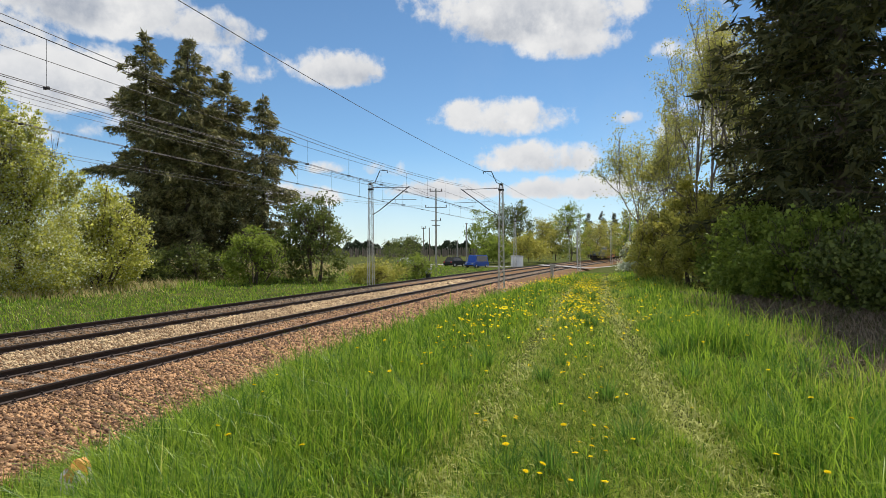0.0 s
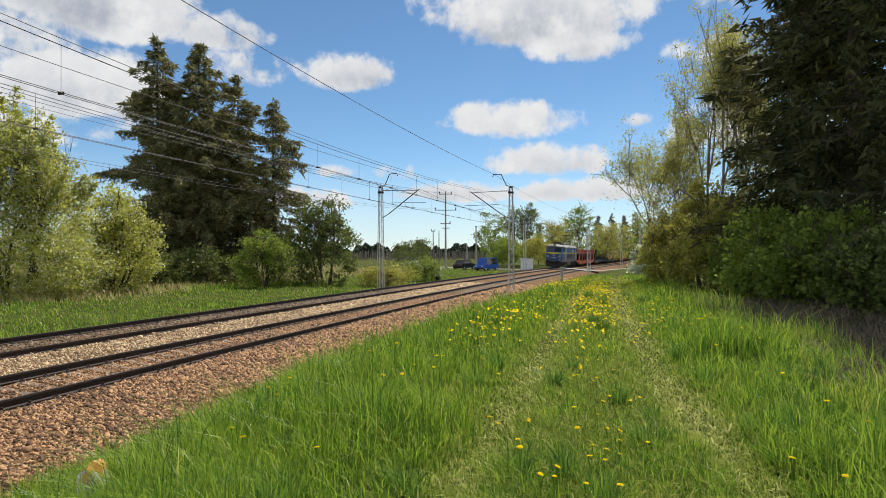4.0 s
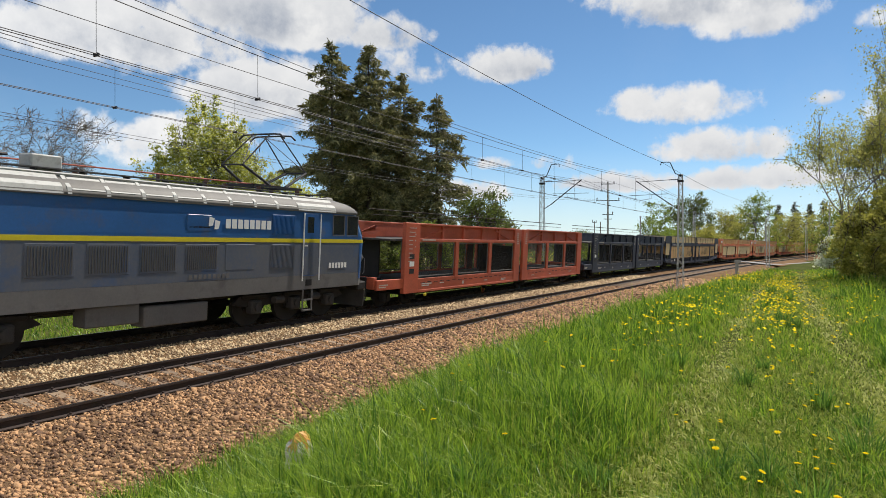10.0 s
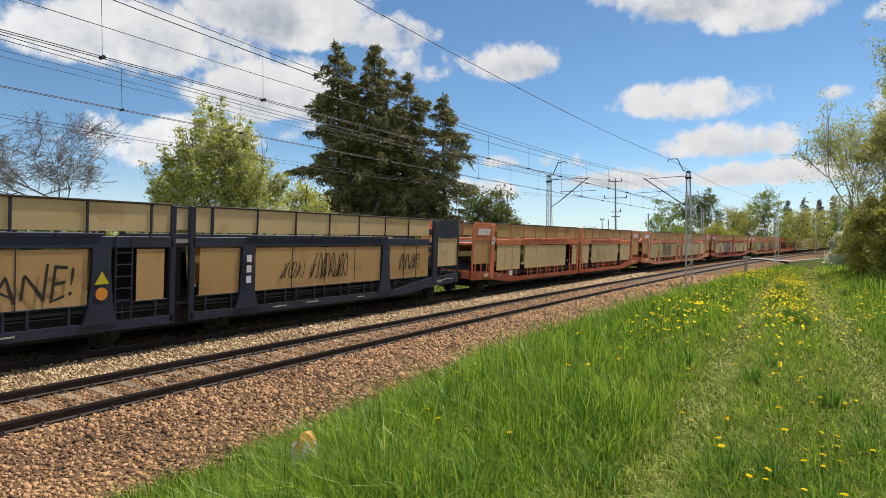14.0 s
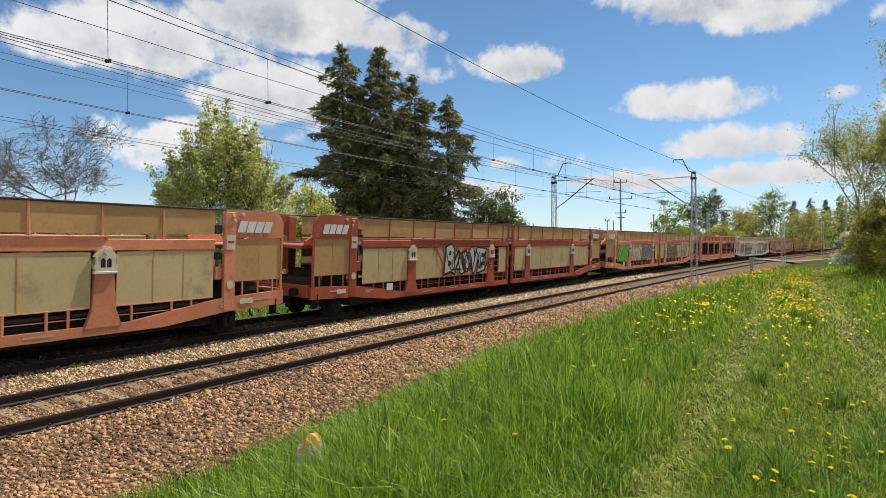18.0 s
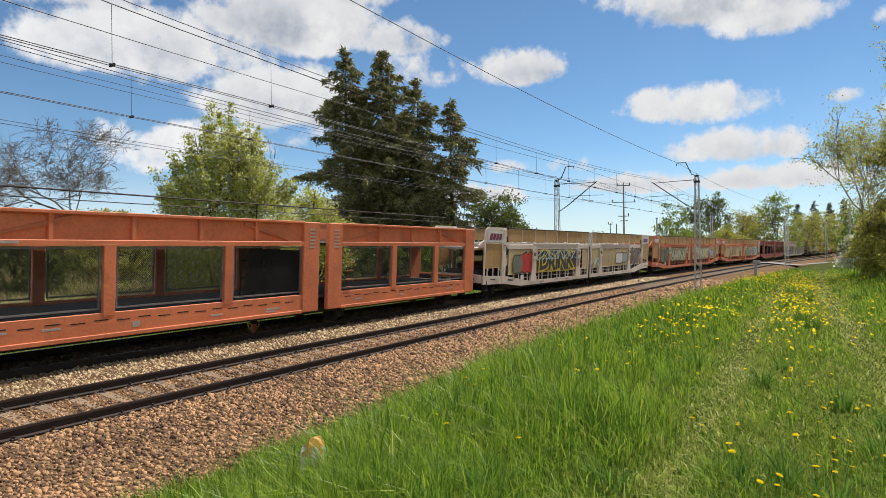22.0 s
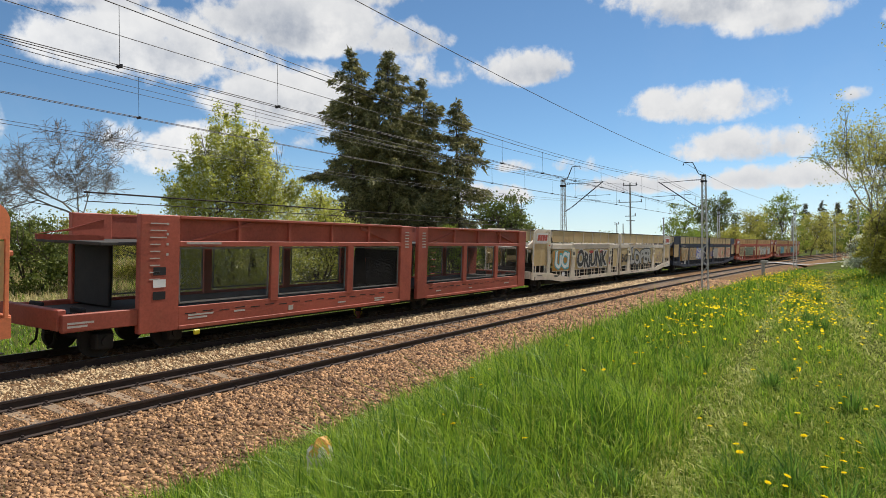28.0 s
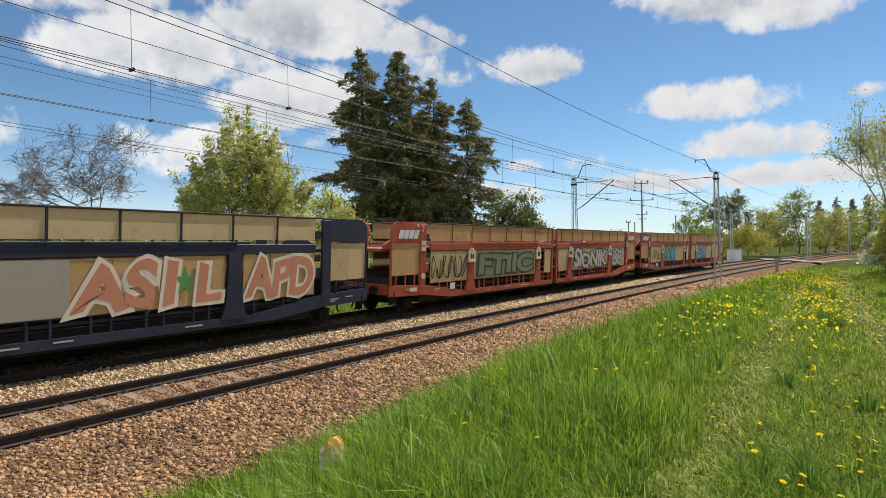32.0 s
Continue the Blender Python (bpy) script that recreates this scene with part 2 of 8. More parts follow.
M_STONE_Y = mat("tan_ballast_stone", (0.58, 0.43, 0.25), (0.26, 0.175, 0.10), 0.9, island=1.6, s1=0.5, s2=40.0, bump=0.3)
M_SLEEPER = mat("weathered_sleeper", (0.29, 0.205, 0.130), (0.150, 0.105, 0.072), 0.85, rnd=0.8, s1=3.0, s2=40.0, bump=0.4)
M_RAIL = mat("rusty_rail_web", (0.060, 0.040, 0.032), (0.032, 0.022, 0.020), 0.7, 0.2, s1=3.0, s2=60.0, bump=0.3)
M_RAILTOP = mat("polished_rail_head", (0.10, 0.085, 0.085), (0.06, 0.05, 0.05), 0.35, 0.7, s1=3.0, s2=60.0, bump=0.1)
M_CONCRETE = mat("grey_concrete", (0.42, 0.40, 0.36), (0.28, 0.27, 0.25), 0.9, s1=2.0, s2=30.0, bump=0.4)
M_STEEL = mat("galvanised_steel", (0.62, 0.62, 0.60), (0.42, 0.42, 0.41), 0.6, 0.15, s1=3.0, s2=40.0, bump=0.1)
M_DARKSTEEL = mat("dark_steel", (0.045, 0.045, 0.05), (0.025, 0.025, 0.028), 0.6, 0.4, s1=3.0, s2=40.0, bump=0.1)
M_WIRE = mat("dark_wire", (0.035, 0.03, 0.035), (0.02, 0.018, 0.02), 0.6, 0.3, bump=0)
M_PORCELAIN = mat("brown_porcelain", (0.10, 0.045, 0.03), (0.07, 0.03, 0.02), 0.25, s1=4, bump=0)
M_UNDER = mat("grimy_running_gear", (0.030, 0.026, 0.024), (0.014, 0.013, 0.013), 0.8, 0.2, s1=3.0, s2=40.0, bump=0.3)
M_WOOD = mat("grey_wood", (0.20, 0.17, 0.14), (0.12, 0.10, 0.085), 0.9, s1=3.0, s2=40.0, bump=0.3)
M_BARK = mat("bark", (0.125, 0.095, 0.070), (0.060, 0.046, 0.036), 0.95, s1=4.0, s2=30.0, bump=0.7, depth=0.02)
M_BARK_GREY = mat("grey_bark", (0.24, 0.21, 0.18), (0.13, 0.11, 0.095), 0.95, s1=4.0, s2=30.0, bump=0.6, depth=0.02)
M_SPRUCE = mat("spruce_needles", (0.340, 0.315, 0.125), (0.110, 0.115, 0.046), 0.6, island=1.8, s1=0.5, s2=2.0, bump=0, trans=0.25, c3=(0.17, 0.125, 0.060))
M_SPRUCE_DARK = mat("dark_spruce_needles", (0.125, 0.122, 0.046), (0.040, 0.047, 0.020), 0.75, island=1.5, s1=0.7, s2=3.0, bump=0, trans=0.18, spec=0.15)
M_LEAF = mat("spring_leaves", (0.290, 0.360, 0.055), (0.150, 0.210, 0.028), 0.6, island=1.4, s1=0.4, s2=2.0, bump=0, trans=0.5)
M_LEAF_YELLOW = mat("yellow_green_leaves", (0.520, 0.490, 0.105), (0.270, 0.270, 0.050), 0.6, island=1.4, s1=0.4, s2=2.0, bump=0, trans=0.5)
M_LEAF_YOUNG = mat("young_leaves", (0.56, 0.54, 0.15), (0.30, 0.31, 0.075), 0.6, island=1.4, s1=0.4, s2=2.0, bump=0, trans=0.55)
M_LEAF_DEEP = mat("deep_green_leaves", (0.200, 0.235, 0.048), (0.085, 0.112, 0.024), 0.6, island=1.4, s1=0.4, s2=2.0, bump=0, trans=0.35)
M_LEAF_PEAR = mat("pear_leaves", (0.600, 0.590, 0.130), (0.310, 0.335, 0.055), 0.6, island=1.4, s1=0.4, s2=2.0, bump=0, trans=0.55)
M_BLOSSOM = mat("white_blossom", (0.80, 0.82, 0.66), (0.52, 0.56, 0.36), 0.7, island=1.4, s1=0.4, s2=2.0, bump=0, trans=0.5)
M_TWIG = mat("twigs", (0.27, 0.205, 0.135), (0.10, 0.075, 0.052), 0.95, s1=3.0, bump=0)
M_FARWOOD = mat("distant_wood", (0.050, 0.072, 0.030), (0.026, 0.040, 0.020), 0.95, island=1.0, s1=0.02, s2=0.3, bump=0)
M_DANDELION = mat("dandelion_yellow", (0.90, 0.72, 0.010), (0.84, 0.60, 0.006), 0.8, spec=0.05, island=0.6, bump=0, trans=0.2)
M_ROAD = mat("road_surface", (0.30, 0.29, 0.28), (0.20, 0.195, 0.19), 0.9, s1=0.6, s2=30.0, bump=0.4)
M_GLASS = glass("dark_window_glass")
M_WHITE = mat("white_paint", (0.78, 0.78, 0.76), (0.66, 0.66, 0.64), 0.5, s1=3.0, s2=30.0, bump=0.05)
M_BLACK = mat("black_paint", (0.02, 0.02, 0.022), (0.012, 0.012, 0.014), 0.6, bump=0.05)
M_YELLOW = mat("yellow_paint", (0.62, 0.52, 0.02), (0.50, 0.42, 0.02), 0.5, s1=3.0, s2=30.0, bump=0.05)
M_RUBBER = mat("tyre_rubber", (0.025, 0.025, 0.025), (0.015, 0.015, 0.015), 0.85, bump=0.1)

# ---- building tools ----
class Mesh:
    """Collects vertices and faces, and makes one mesh of them."""

    def __init__(self):
        self.v, self.f = [], []

    def poly(self, pts):
        n = len(self.v)
        self.v += [tuple(p) for p in pts]
        self.f.append(tuple(range(n, n + len(pts))))
        return self

    def box(self, x0, x1, y0, y1, z0, z1, c=0.0):
        """A box; c: the chamfer of its edges."""
        x0, x1, y0, y1, z0, z1 = min(x0, x1), max(x0, x1), min(y0, y1), max(y0, y1), min(z0, z1), max(z0, z1)
        c = min(c, (x1 - x0) * 0.45, (y1 - y0) * 0.45, (z1 - z0) * 0.45)
        n = len(self.v)
        if c <= 0:
            self.v += [(x, y, z) for x in (x0, x1) for y in (y0, y1) for z in (z0, z1)]
            self.f += [tuple(n + i for i in q) for q in ((0, 1, 3, 2), (4, 6, 7, 5), (0, 4, 5, 1), (2, 3, 7, 6), (0, 2, 6, 4), (1, 5, 7, 3))]
            return self
        mid, half = ((x0 + x1) / 2, (y0 + y1) / 2, (z0 + z1) / 2), ((x1 - x0) / 2, (y1 - y0) / 2, (z1 - z0) / 2)
        idx = {}
        for sx in (-1, 1):
            for sy in (-1, 1):
                for sz in (-1, 1):
                    s = (sx, sy, sz)
                    for k in range(3):
                        idx[s, k] = len(self.v)
                        self.v.append(tuple(mid[i] + s[i] * (half[i] - (0 if i == k else c)) for i in range(3)))
        for k in range(3):
            i, j = (k + 1) % 3, (k + 2) % 3
            for sg in (-1, 1):
                ring = []
                for a, b in ((-1, -1), (1, -1), (1, 1), (-1, 1)):
                    s = [0, 0, 0]
                    s[k], s[i], s[j] = sg, a, b
                    ring.append(idx[tuple(s), k])
                self.f.append(tuple(ring if sg > 0 else ring[::-1]))
            for a in (-1, 1):
                for b in (-1, 1):
                    s, t = [0, 0, 0], [0, 0, 0]
                    s[k], t[k] = -1, 1
                    s[i] = t[i] = a
                    s[j] = t[j] = b
                    q = [idx[tuple(s), i], idx[tuple(t), i], idx[tuple(t), j], idx[tuple(s), j]]
                    self.f.append(tuple(q if a * b < 0 else q[::-1]))
        for sx in (-1, 1):
            for sy in (-1, 1):
                for sz in (-1, 1):
                    q = [idx[(sx, sy, sz), k] for k in range(3)]
                    self.f.append(tuple(q if sx * sy * sz > 0 else q[::-1]))
        return self

    def tube(self, pts, r, n=6, caps=True, r1=None):
        """A round bar along points; r1: its radius at the far end."""
        pts = [Vector(p) for p in pts]
        m = len(pts)
        base = len(self.v)
        for i, p in enumerate(pts):
            d = (pts[min(i + 1, m - 1)] - pts[max(i - 1, 0)]).normalized()
            up = Vector((0, 0, 1)) if abs(d.z) < 0.9 else Vector((1, 0, 0))
            a = d.cross(up).normalized()
            b = a.cross(d)
            rr = r if r1 is None else r + (r1 - r) * i / (m - 1)
            for k in range(n):
                t = 2 * math.pi * k / n
                self.v.append(tuple(p + a * (rr * math.cos(t)) + b * (rr * math.sin(t))))
        for i in range(m - 1):
            for k in range(n):
                a, b = base + i * n + k, base + i * n + (k + 1) % n
                self.f.append((a, b, b + n, a + n))
        if caps:
            self.f.append(tuple(base + k for k in reversed(range(n))))
            self.f.append(tuple(base + (m - 1) * n + k for k in range(n)))
        return self

    def disc(self, c, axis, r, w, n=16):
        """A wheel or lens of radius r and width w, its axis along 'x', 'y' or 'z'."""
        d = {"x": Vector((1, 0, 0)), "y": Vector((0, 1, 0)), "z": Vector((0, 0, 1))}[axis]
        c = Vector(c)
        return self.tube([c - d * (w / 2), c + d * (w / 2)], r, n)

    def extrude(self, pts, axis, a, b):
        """A flat outline pushed from a to b along an axis; pts give the two other coordinates in order."""
        k = "xyz".index(axis)

        def at(p, h):
            q = list(p)
            q.insert(k, h)
            return tuple(q)
        n, m = len(self.v), len(pts)
        self.v += [at(p, a) for p in pts] + [at(p, b) for p in pts]
        self.f.append(tuple(range(n, n + m)))
        self.f.append(tuple(reversed(range(n + m, n + 2 * m))))
        for i in range(m):
            j = (i + 1) % m
            self.f.append((n + i, n + m + i, n + m + j, n + j))
        return self

    def loft(self, rings, closed=True, caps=True):
        n, m = len(self.v), len(rings[0])
        for r in rings:
            self.v += [tuple(p) for p in r]
        for i in range(len(rings) - 1):
            for k in range(m if closed else m - 1):
                a, b = n + i * m + k, n + i * m + (k + 1) % m
                self.f.append((a, b, b + m, a + m))
        if caps:
            self.f.append(tuple(n + k for k in reversed(range(m))))
            self.f.append(tuple(n + (len(rings) - 1) * m + k for k in range(m)))
        return self

    def shifted(self, dx=0, dy=0, dz=0):
        self.v = [(x + dx, y + dy, z + dz) for x, y, z in self.v]
        return self

    def data(self, name, fix=True, smooth=False):
        me = bpy.data.meshes.new(name)
        me.from_pydata(self.v, [], self.f)
        if fix and len(self.f) < 4000:
            bm = bmesh.new()
            bm.from_mesh(me)
            bmesh.ops.recalc_face_normals(bm, faces=bm.faces)
            bm.to_mesh(me)
            bm.free()
        if smooth:
            me.polygons.foreach_set("use_smooth", [True] * len(me.polygons))
        me.update()
        return me


def part(name, shape, material, parent=None, label="", smooth=False):
    """Links a Mesh, or a mesh that others share, as one object under its thing."""
    if isinstance(shape, Mesh):
        shape = shape.data(name, smooth=smooth)
    ob = new(name, shape)
    if not shape.materials:
        shape.materials.append(material)
    if shape.materials[0] != material:
        ob.material_slots[0].link = "OBJECT"
        ob.material_slots[0].material = material
    if parent is not None:
        ob.parent = parent
    if label:
        tagged(ob, label)
    return ob


def thing(name, label, category, m=None, group="", kind=""):
    ob = new(name)
    ob.empty_display_size = 0.3
    if m is not None:
        ob.matrix_world = m
    return tagged(ob, label, category, group, kind)


def np_mesh(name, verts, faces, material, smooth=False):
    """A mesh from numpy arrays; all faces have the same number of corners."""
    me = bpy.data.meshes.new(name)
    k = faces.shape[1]
    me.vertices.add(len(verts))
    me.vertices.foreach_set("co", verts.astype(np.float32).ravel())
    me.loops.add(faces.size)
    me.loops.foreach_set("vertex_index", faces.astype(np.int32).ravel())
    me.polygons.add(len(faces))
    me.polygons.foreach_set("loop_start", np.arange(0, faces.size, k, dtype=np.int32))
    if smooth:
        me.polygons.foreach_set("use_smooth", np.ones(len(faces), dtype=bool))
    me.update(calc_edges=True)
    me.materials.append(material)
    return me


def polar(az, d):
    """The place d metres from the camera's stand in a heading from +y towards +x."""
    return d * math.sin(radians(az)), d * math.cos(radians(az))


# ---- the line of the track: nearest rail, rail top at z = 0 ----
Y_RAIL, BEND, BEND_END, STRAIGHT = 10.715, -0.00071, 85.0, 195.0
GAUGE, SPACING, CANT, FAR_RISE = 1.505, 4.317, 0.143, 0.182
LINE_X = np.arange(-100.0, 900.0, 0.5)
_k = BEND * np.clip((STRAIGHT - LINE_X) / (STRAIGHT - BEND_END), 0, 1)
_s = np.concatenate([[0], np.cumsum((_k[1:] + _k[:-1]) * 0.25)])
_s -= _s[200]
_y = np.concatenate([[0], np.cumsum((_s[1:] + _s[:-1]) * 0.25)])
LINE_Y, LINE_S = _y - _y[200] + Y_RAIL, _s


def line_y(x):
    x = np.asarray(x, dtype=float)
    return np.where(x < -100, LINE_Y[0] + LINE_S[0] * (x + 100), np.interp(x, LINE_X, LINE_Y))


def line_slope(x):
    return np.interp(x, LINE_X, LINE_S)


def beside(x, off, z=0.0):
    """The point off metres to the far side of the nearest rail, abreast of x."""
    s = float(line_slope(x))
    n = math.hypot(1, s)
    return Vector((x - off * s / n, float(line_y(x)) + off / n, z))

# ---- ground ----
def smooth01(t):
    t = np.clip(t, 0, 1)
    return t * t * (3 - 2 * t)


def bed_edge(x):
    """How far the ballast reaches on the near side of the nearest rail."""
    return -2.4 - 0.9 * np.clip((15 - x) / 11, 0, 1)


def rut_left(x):
    return np.interp(x, [0, 8, 14, 26, 40, 70], [0.80, 0.96, 1.14, 1.45, 1.66, 1.6])


def rut_right(x):
    return np.interp(x, [0, 5.6, 8.6, 15, 26, 40, 70], [-1.5, -1.14, -0.78, -0.47, -0.12, 0.14, 0.1])


def rut_at(x, y, width):
    """How near a place is to one of the two wheel ruts, 0 to 1."""
    return np.maximum(np.exp(-((y - rut_left(x)) / width) ** 2), np.exp(-((y - rut_right(x)) / (width * 1.15)) ** 2))


def wave(x, y, s):
    return np.sin(x * 1.3 / s + 0.7) * np.cos(y * 1.1 / s + 1.9) * 0.5 + np.sin(x * 0.53 / s - y * 0.71 / s + 0.3) * 0.5


def ground_z(x, y):
    """The height of the ground sheet."""
    x, y = np.asarray(x, dtype=float), np.asarray(y, dtype=float)
    o = y - line_y(x)
    e = bed_edge(x)
    crown = 0.97 - 0.72 * smooth01((x - 12) / 75.0)
    near = -0.55 + (crown + 0.55) * smooth01((e + 0.1 - o) / 5.6)
    far = -0.25 + 0.35 * smooth01((o - 7.5) / 12) + 1.35 * smooth01((o - 28) / 20) * (1 - 0.55 * smooth01((x - 45) / 40))
    bump = 0.05 * wave(x, y, 1.1) + 0.08 * wave(x, y, 4.7)
    mid = np.full_like(o, -0.62)
    z = np.where(o < e, near, np.where(o > 7.6, far, mid))
    # wheel ruts of the path
    rut = rut_at(x, y, 0.20)
    z = z + np.where((o < e - 1) | (o > 9), bump, 0) - 0.05 * rut * (o < e - 2)
    # low hill with the wood on the near side
    z = z + np.where(y < -4, 0.4 * smooth01((-4 - y) / 12), 0)
    return z


def build_ground():
    def axis(fine0, fine1, step, reach):
        a = list(np.arange(fine0, fine1, step))
        d, lo, hi = step, fine0, fine1
        while hi < reach:
            d *= 1.18
            a.append(hi)
            hi += d
        d = step
        while lo > -reach:
            d *= 1.18
            lo -= d
            a.append(lo)
        return np.array(sorted(a))
    xs, ys = axis(-2, 60, 0.33, 3600), axis(-8, 40, 0.33, 3600)
    X, Y = np.meshgrid(xs, ys, indexing="ij")
    Z = ground_z(X, Y)
    nx, ny = len(xs), len(ys)
    i = np.arange(nx * ny).reshape(nx, ny)
    f = np.stack([i[:-1, :-1], i[1:, :-1], i[1:, 1:], i[:-1, 1:]], -1).reshape(-1, 4)
    me = np_mesh("ground", np.stack([X, Y, Z], -1).reshape(-1, 3), f, M_GROUND, True)
    tagged(new("ground", me), "green meadow with a rutted grass path and rough banks", "ground", kind="structure")


build_ground()


# ---- track ----
TRACKS = [("near", 0.0, 0.0), ("far", SPACING, FAR_RISE)]   # offset of the near rail, its height


def strip(xs, profile):
    """A ribbon along the line: profile gives offset and height; both may be functions of x."""
    v = []
    for x in xs:
        for o, z in profile(x):
            v.append(beside(x, o, z))
    m = len(profile(xs[0]))
    n = len(xs)
    i = np.arange(n * m).reshape(n, m)
    f = np.stack([i[:-1, :-1], i[1:, :-1], i[1:, 1:], i[:-1, 1:]], -1).reshape(-1, 4)
    return np.array(v, dtype=float), f


def bed_profile(x):
    e = float(bed_edge(x))
    t0, t1 = SPACING, SPACING + GAUGE
    return [(e - 0.45, -0.66), (e, -0.42), (-1.35, -0.26), (-0.75, -0.21), (0, -0.19), (GAUGE, CANT - 0.19), (GAUGE + 0.6, CANT - 0.17),
            (t0 - 0.6, FAR_RISE - 0.16), (t0, FAR_RISE - 0.17), (t1, FAR_RISE + CANT - 0.18), (t1 + 0.7, FAR_RISE + CANT - 0.22),
            (t1 + 1.5, -0.1), (t1 + 2.4, -0.6)]


def bed_z(x, o):
    p = np.array(bed_profile(x))
    return float(np.interp(o, p[:, 0], p[:, 1]))


def build_track():
    xs = np.concatenate([np.arange(-40, 60, 1.0), np.arange(60, 420, 4.0)])
    v, f = strip(xs, bed_profile)
    tagged(new("track_bed", np_mesh("track_bed", v, f, M_BALLAST, True)), "broken red and tan stone ballast under two tracks", "track bed", kind="structure")
    # rails: flat-bottomed section
    sec = [(-0.036, 0), (0.036, 0), (0.036, -0.035), (0.010, -0.05), (0.009, -0.135), (0.072, -0.155), (0.072, -0.168), (-0.072, -0.168),
           (-0.072, -0.155), (-0.009, -0.135), (-0.010, -0.05), (-0.036, -0.035)]
    xr = np.concatenate([np.arange(-40, 80, 2.0), np.arange(80, 420, 8.0)])
    for name, off, rise in TRACKS:
        track = thing("railway_track", name + " track of dark rails on weathered sleepers in ballast", "railway track", kind="structure")
        for k in (0, 1):
            rows = []
            for x in xr:
                rows.append([beside(x, off + k * GAUGE + a, rise + k * CANT + b) for a, b in sec])
            m = Mesh()
            m.loft([[tuple(p) for p in r] for r in rows])
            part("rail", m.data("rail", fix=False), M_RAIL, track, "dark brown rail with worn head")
            head = Mesh()
            head.loft([[tuple(beside(x, off + k * GAUGE + a, rise + k * CANT + 0.003)) for a in (-0.028, 0.028)] for x in xr], closed=False, caps=False)
            part("rail_head", head.data("rail_head", fix=False), M_RAILTOP, track, "polished running surface")
        # sleepers
        sl = Mesh()
        sl.loft([[(-a, y, -0.2), (-a, y, z), (-a + 0.02, y, z + 0.02), (a - 0.02, y, z + 0.02), (a, y, z), (a, y, -0.2)]
                 for y, z, a in ((-1.3, -0.01, 0.125), (-0.55, 0.0, 0.13), (0.0, -0.02, 0.12), (0.55, 0.0, 0.13), (1.3, -0.01, 0.125))])
        data = sl.data("sleeper")
        clips = Mesh()
        for y in (-0.7525, 0.7525):
            clips.box(-0.08, 0.08, y - 0.17, y + 0.17, 0.015, 0.03)
            for s in (-1, 1):
                clips.box(-0.05, 0.05, y + s * 0.075, y + s * 0.13, 0.03, 0.062, 0.01)
                clips.tube([(0, y + s * 0.105, 0.03), (0, y + s * 0.105, 0.095)], 0.022, 6)
        cdata = clips.data("fastening")
        rest = Mesh()
        count = 0
        for i in range(-8, 300):
            x = i * 0.6 + 0.15
            s = float(line_slope(x))
            p = beside(x, off + GAUGE / 2, rise + CANT / 2 - 0.185)
            m = Matrix.Translation(p) @ Matrix.Rotation(math.atan(s), 4, "Z") @ Matrix.Rotation(math.atan(CANT / GAUGE), 4, "X") @ pose(0, 0, 0, 0, 0, random.uniform(-0.8, 0.8))
            if x < 72:
                ob = part("sleeper", data, M_SLEEPER, track)
                ob.matrix_local = m
                if x < 45:
                    c = part("fastening", cdata, M_RAIL, ob)
            else:
                n = len(rest.v)
                rest.v += [tuple(m @ Vector(q)) for q in sl.v]
                rest.f += [tuple(n + k for k in q) for q in sl.f]
        tagged(part("distant_sleepers", rest.data("distant_sleepers", fix=False), M_SLEEPER, track), kind="stuff")


build_track()


def scatter_stones(name, n, place, material, size, label):
    """Loose broken stones, each an irregular block of its own."""
    rng = np.random.default_rng(len(name) + n)
    c, s = place(rng, n)
    n = len(c)
    cube = np.array([(-1, -1, -1), (1, -1, -1), (1, 1, -1), (-1, 1, -1), (-1, -1, 1), (1, -1, 1), (1, 1, 1), (-1, 1, 1)], dtype=float)
    quad = np.array([(0, 3, 2, 1), (4, 5, 6, 7), (0, 1, 5, 4), (1, 2, 6, 5), (2, 3, 7, 6), (3, 0, 4, 7)])
    shape = cube[None] * rng.uniform(0.45, 1.2, (n, 8, 3)) * rng.uniform(0.4, 1.05, (n, 1, 3)) * (size * s)[:, None, None] * 0.5
    q = rng.normal(size=(n, 4))
    q /= np.linalg.norm(q, axis=1)[:, None]
    w, x, y, z = q.T
    R = np.stack([1 - 2 * (y * y + z * z), 2 * (x * y - z * w), 2 * (x * z + y * w), 2 * (x * y + z * w), 1 - 2 * (x * x + z * z), 2 * (y * z - x * w),
                  2 * (x * z - y * w), 2 * (y * z + x * w), 1 - 2 * (x * x + y * y)], -1).reshape(n, 3, 3)
    v = np.einsum("nij,nkj->nki", R, shape) + c[:, None]
    f = (quad[None] + (np.arange(n) * 8)[:, None, None]).reshape(-1, 4)
    tagged(new(name, np_mesh(name, v.reshape(-1, 3), f, material)), label, "ballast", kind="stuff")


def bed_place(x0, x1, o0, o1, power, skip=None):
    def place(rng, n):
        x = x0 + (x1 - x0) * rng.random(n) ** power
        t = rng.random(n)
        e = bed_edge(x) - 0.25 if o0 is None else np.full(n, o0)
        o = e + (o1 - e) * t
        pts, keep = [], []
        prof = {}
        for i in range(n):
            k = round(x[i])
            if k not in prof:
                prof[k] = np.array(bed_profile(k))
            z = np.interp(o[i], prof[k][:, 0], prof[k][:, 1])
            pts.append(z)
        z = np.array(pts)
        s = line_slope(x)
        nn = np.hypot(1, s)
        P = np.stack([x - o * s / nn, line_y(x) + o / nn, z], -1)
        size = np.exp(rng.normal(0, 0.28, n)) * np.clip(0.8 + x / 40, 0.8, 2.2)
        return P, size
    return place


